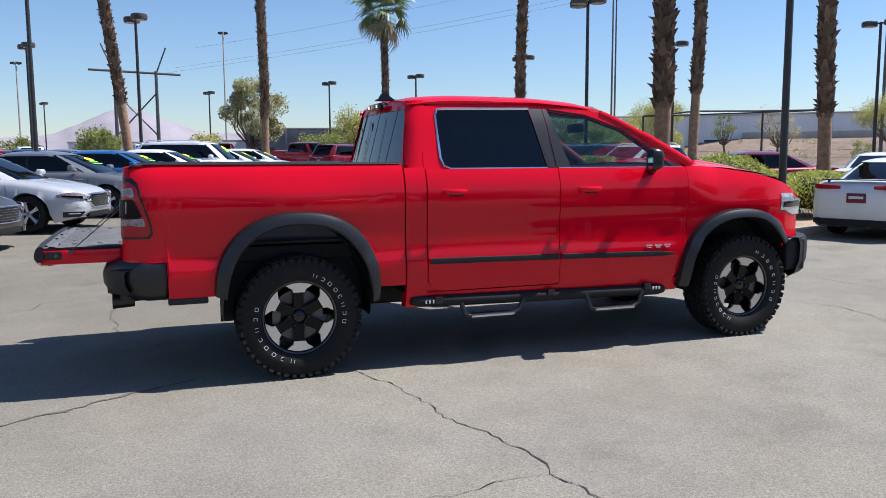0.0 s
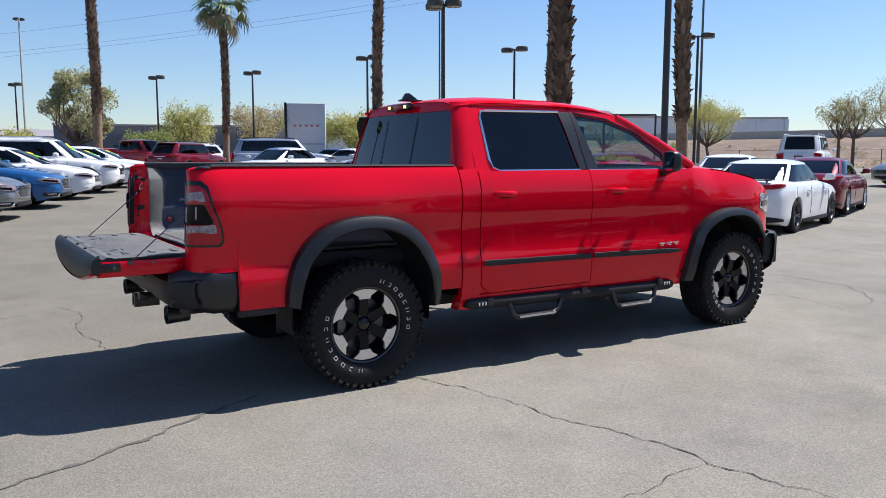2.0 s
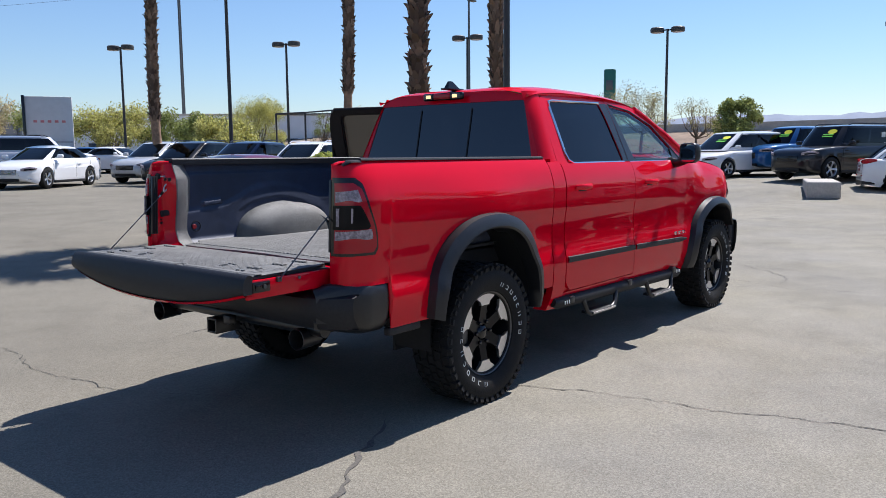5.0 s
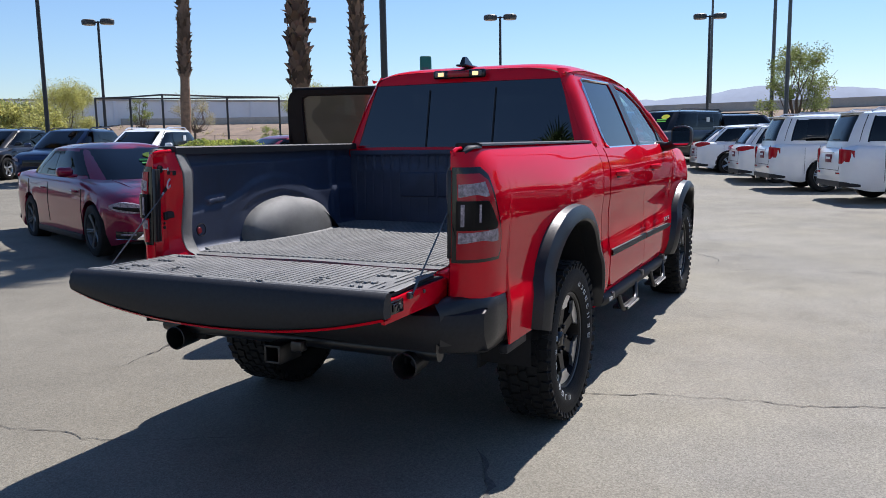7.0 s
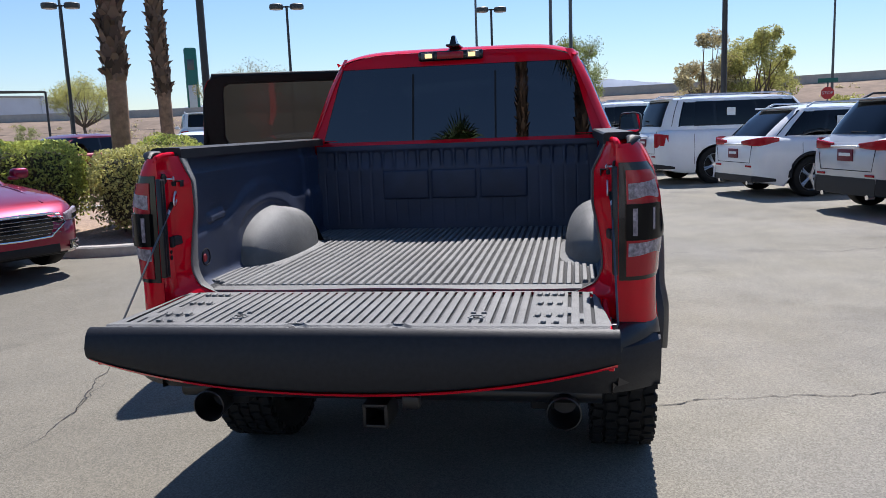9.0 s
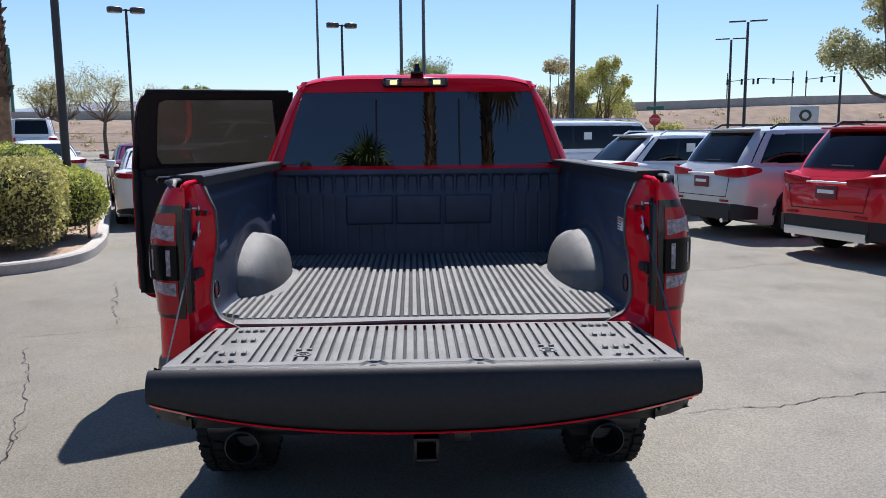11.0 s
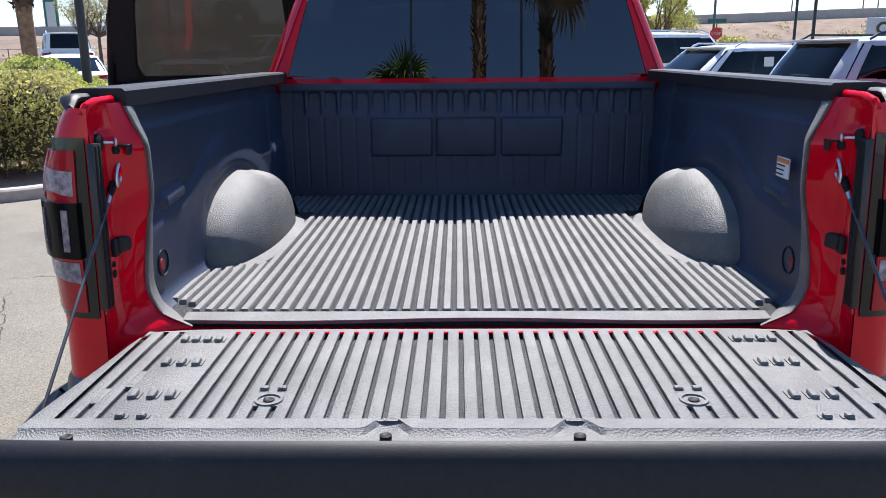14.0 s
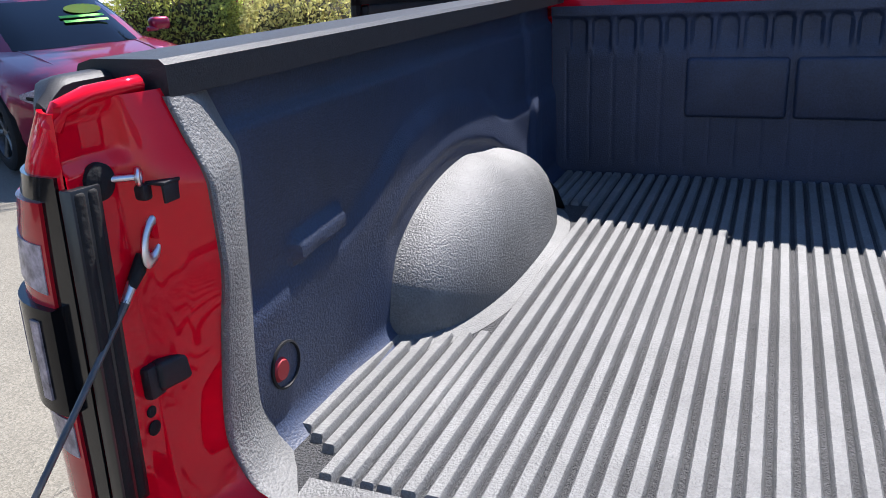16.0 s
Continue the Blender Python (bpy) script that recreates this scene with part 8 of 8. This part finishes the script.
# ---- traffic signals beyond the embankment ----
for k, (az, arm) in enumerate(((-21.6, -2.6), (-25.6, 3.4), (-26.4, -2.6))):
    xx, yy = polar(az, 92, -3.8, 0.06)
    tsg = thing("traffic_signal", "far traffic signal on a mast arm", "traffic signal", pose(xx, yy, 4.6, 0, 0, -20), "traffic signals")
    part("mast", tube([(0, 0, -3.0), (0, 0, 3.3)], 0.06, 6), steel, tsg)
    part("mast_arm", tube([(0, 0, 2.4), (0, arm, 2.65)], 0.04, 6), steel, tsg)
    for q in (0.0, 0.55, 1.0):
        part("signal_head", box(-0.1, arm * q, 2.35, 0.2, 0.22, 0.6, 0.04), gloss_black, tsg)

# ---- power line ----
py = thing("power_pylon", "dark twin-pole power line frame with cross arms", "pylon", pose(-2.6, 78, 0.1, 0, 0, 0))
for s in (-1.0, 1.0):
    part("pylon_pole", tube([(s * 1.9, 0, -0.2), (s * 1.9, 0, 9.9)], [0.20, 0.14], 8), steel, py)
part("pylon_arm", tube([(-4.2, 0, 9.9), (4.2, 0, 9.6)], 0.12, 6), steel, py)
part("pylon_brace", join(tube([(-1.9, 0, 3.6), (1.9, 0, 7.8)], 0.08, 6), tube([(1.9, 0, 3.6), (-1.9, 0, 7.8)], 0.08, 6)), steel, py)
part("pylon_spur", tube([(1.9, 0, 9.6), (2.9, 0, 12.2)], 0.08, 6), steel, py)
part("pylon_spur", tube([(-1.9, 0, 9.6), (-3.0, 0, 12.4)], 0.08, 6), steel, py)
for k, (dz, dy) in enumerate(((0, 0), (0.9, 3), (3.4, 6))):
    a, b = Vector((-0.8 + 2 * k, 78, 9.7 + dz * 0.8)), Vector((58, 28 + dy, 19 + dz))
    pts = [a.lerp(b, i / 24) - Vector((0, 0, 1.1 * 4 * (i / 24) * (1 - i / 24))) for i in range(25)]
    w_ = thing("power_cable", "thin dark overhead power cable", "cable", group="power cables")
    part("wire", tube(pts, 0.008, 4), steel, w_)

# ---- far buildings ----
# wall tone is raised to put the distance haze into its colour
bld_wall = mat("pale_wall", (0.68, 0.68, 0.69), 0.8, var=0.05, scale=0.6, var2=0.06, scale2=0.08)
bld_dark = mat("dark_wall", (0.10, 0.105, 0.12), 0.7, var=0.1, scale=0.5)
win_dark = mat("far_window", (0.03, 0.04, 0.05), 0.15)


def building(x, y, heading, w, d, h, material, label, bays):
    ob = thing("warehouse", label, "building", pose(x, y, 0.3, 0, 0, heading))
    part("wall", box(0, 0, h / 2, w, d, h, 0.05), material, ob)
    part("roof_edge", box(0, 0, h + 0.12, w + 0.3, d + 0.3, 0.24, 0.03), concrete, ob)
    for k in range(bays):
        xx_ = -w / 2 + w * (k + 0.5) / bays
        part("window", box(xx_, -d / 2 - 0.01, h * 0.36, w / bays * 0.42, 0.1, h * 0.30, 0.02), win_dark, ob)
        part("pilaster", box(xx_ + w / bays * 0.5, -d / 2 - 0.06, h * 0.5, 0.5, 0.2, h, 0.02), material, ob)


xx, yy = polar(46, 128)
ca, sa = math.cos(radians(-40)), math.sin(radians(-40))
building(xx - 8 * ca, yy - 8 * sa, -40, 54, 26, 6.6, bld_wall, "long pale warehouse beyond the highway", 9)
building(xx + 23 * ca, yy + 23 * sa, -40, 7.6, 24, 6.4, bld_wall, "lower pale end block of the warehouse", 2)
xx, yy = polar(62, 122)
building(xx, yy, -28, 34, 20, 5.4, bld_wall, "pale warehouse with dark openings", 5)
for az, d, w, h in ((77.5, 118, 22, 5.2), (84.5, 122, 14, 3.6), (71.5, 112, 16, 5.0), (90.0, 125, 18, 3.4)):
    xx, yy = polar(az, d)
    building(xx, yy, -8, w, 12, h, bld_dark if az < 80 else bld_wall, "low building far behind the parked cars", 4)
# dealership building behind the walker
building(-52, -12, 90, 46, 14, 6.5, bld_wall, "dealership building behind the walk", 8)
building(6, -46, 180, 60, 14, 6.0, bld_wall, "long building across the lot", 9)
for k in range(7):
    vehicle(("sedan", "suv", "suv")[k % 3], ("white", "black", "silver", "grey")[k % 4], -6 + 3.1 * k, -22 - 0.2 * k, 90, "parked car across the lane", "cars across the lane")

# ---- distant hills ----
# distance haze is put into this colour as a lighter, greyer tone
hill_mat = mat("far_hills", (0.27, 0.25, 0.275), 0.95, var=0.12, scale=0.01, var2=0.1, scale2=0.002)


# haze over the far ridge is painted in as a paler blue
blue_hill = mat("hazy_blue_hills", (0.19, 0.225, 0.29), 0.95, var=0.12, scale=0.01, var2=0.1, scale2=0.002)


def ridge(a0, a1, dist, keys, seed, name, label, material):
    top = smooth_curve(keys)
    n = 120
    v, f = [], []
    for i in range(n):
        a = a0 + (a1 - a0) * i / (n - 1)
        h = top(a) + 0.13 * noise.noise(Vector((a * 0.9, seed, 0))) + 0.06 * noise.noise(Vector((a * 3.1, seed, 1)))
        for dd, hh in ((dist, 0.0), (dist * 1.04, 0.45 * h * (1 + 0.3 * noise.noise(Vector((a * 1.7, seed, 5))))), (dist * 1.09, h), (dist * 1.2, 0.0)):
            x, y = polar(a, dd)
            v.append((x, y, 2 + dist * math.tan(radians(max(0, hh)))))
    for i in range(n - 1):
        for j in range(3):
            f.append((i * 4 + j, (i + 1) * 4 + j, (i + 1) * 4 + j + 1, i * 4 + j + 1))
    tagged(new(name, mesh_of(name, (v, f), material, 60)), label, "hills", kind="structure")


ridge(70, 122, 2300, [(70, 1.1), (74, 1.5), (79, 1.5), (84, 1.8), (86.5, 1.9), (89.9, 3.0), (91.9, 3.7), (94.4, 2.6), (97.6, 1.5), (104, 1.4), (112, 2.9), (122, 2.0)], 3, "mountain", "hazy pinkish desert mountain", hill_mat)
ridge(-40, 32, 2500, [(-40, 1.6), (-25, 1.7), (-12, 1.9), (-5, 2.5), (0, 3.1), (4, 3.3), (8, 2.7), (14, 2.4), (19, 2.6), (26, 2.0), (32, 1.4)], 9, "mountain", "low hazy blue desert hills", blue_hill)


# ---- long-haul truck far behind the lot ----
def rounded_block(x0, x1, w, z0, z1, r):
    return box((x0 + x1) / 2, 0, (z0 + z1) / 2, x1 - x0, w, z1 - z0, r, 3)


semi = thing("semi_truck", "white long-haul truck tractor with a tall roof fairing", "truck", pose(25.5, 139.0, ground_z(25.5, 139.0), 0, 0, -10))
part("sleeper", rounded_block(-1.7, 0.3, 2.3, 1.0, 3.9, 0.16), P["white"], semi)
part("cab", rounded_block(0.25, 1.3, 2.2, 1.0, 3.35, 0.22), P["white"], semi)
part("fairing", prism(rounded([(0.2, 3.2), (1.15, 3.25), (0.9, 3.65), (0.2, 4.0)], 0.08), -1.05, 1.05, lambda a, b, h: (a, h, b)), P["white"], semi)
part("windshield", prism([(1.05, 2.45), (1.34, 2.45), (1.20, 3.15), (1.05, 3.15)], -0.98, 0.98, lambda a, b, h: (a, h, b)), CAR_GLASS, semi)
for s in (-1, 1):
    part("side_window", box(0.78, s * 1.105, 2.75, 0.62, 0.02, 0.62, 0.01), CAR_GLASS, semi)
    part("fuel_tank", tube([(-1.3, s * 1.0, 0.75), (0.1, s * 1.0, 0.75)], 0.30, 12), brushed, semi)
part("hood", rounded_block(1.2, 2.9, 2.0, 0.75, 2.2, 0.25), P["white"], semi)
part("grille", box(2.91, 0, 1.35, 0.06, 1.1, 1.0, 0.03), chrome, semi, "bright upright grille")
part("bumper", rounded_block(2.75, 3.1, 2.4, 0.35, 0.8, 0.08), chrome, semi)
part("chassis", box(-0.6, 0, 0.75, 6.6, 0.9, 0.3, 0.02), dark_trim, semi)
for xx in (2.1, -2.0, -3.3):
    for s in (-1, 1):
        part("wheel", moved(lathe([(0.0, -0.12), (0.26, -0.12), (0.30, -0.15), (0.48, -0.15), (0.52, -0.10), (0.52, 0.10), (0.48, 0.15), (0.30, 0.15), (0.0, 0.12)], 24, "y"), pose(xx, s * 1.02, 0.52)), rubber, semi)
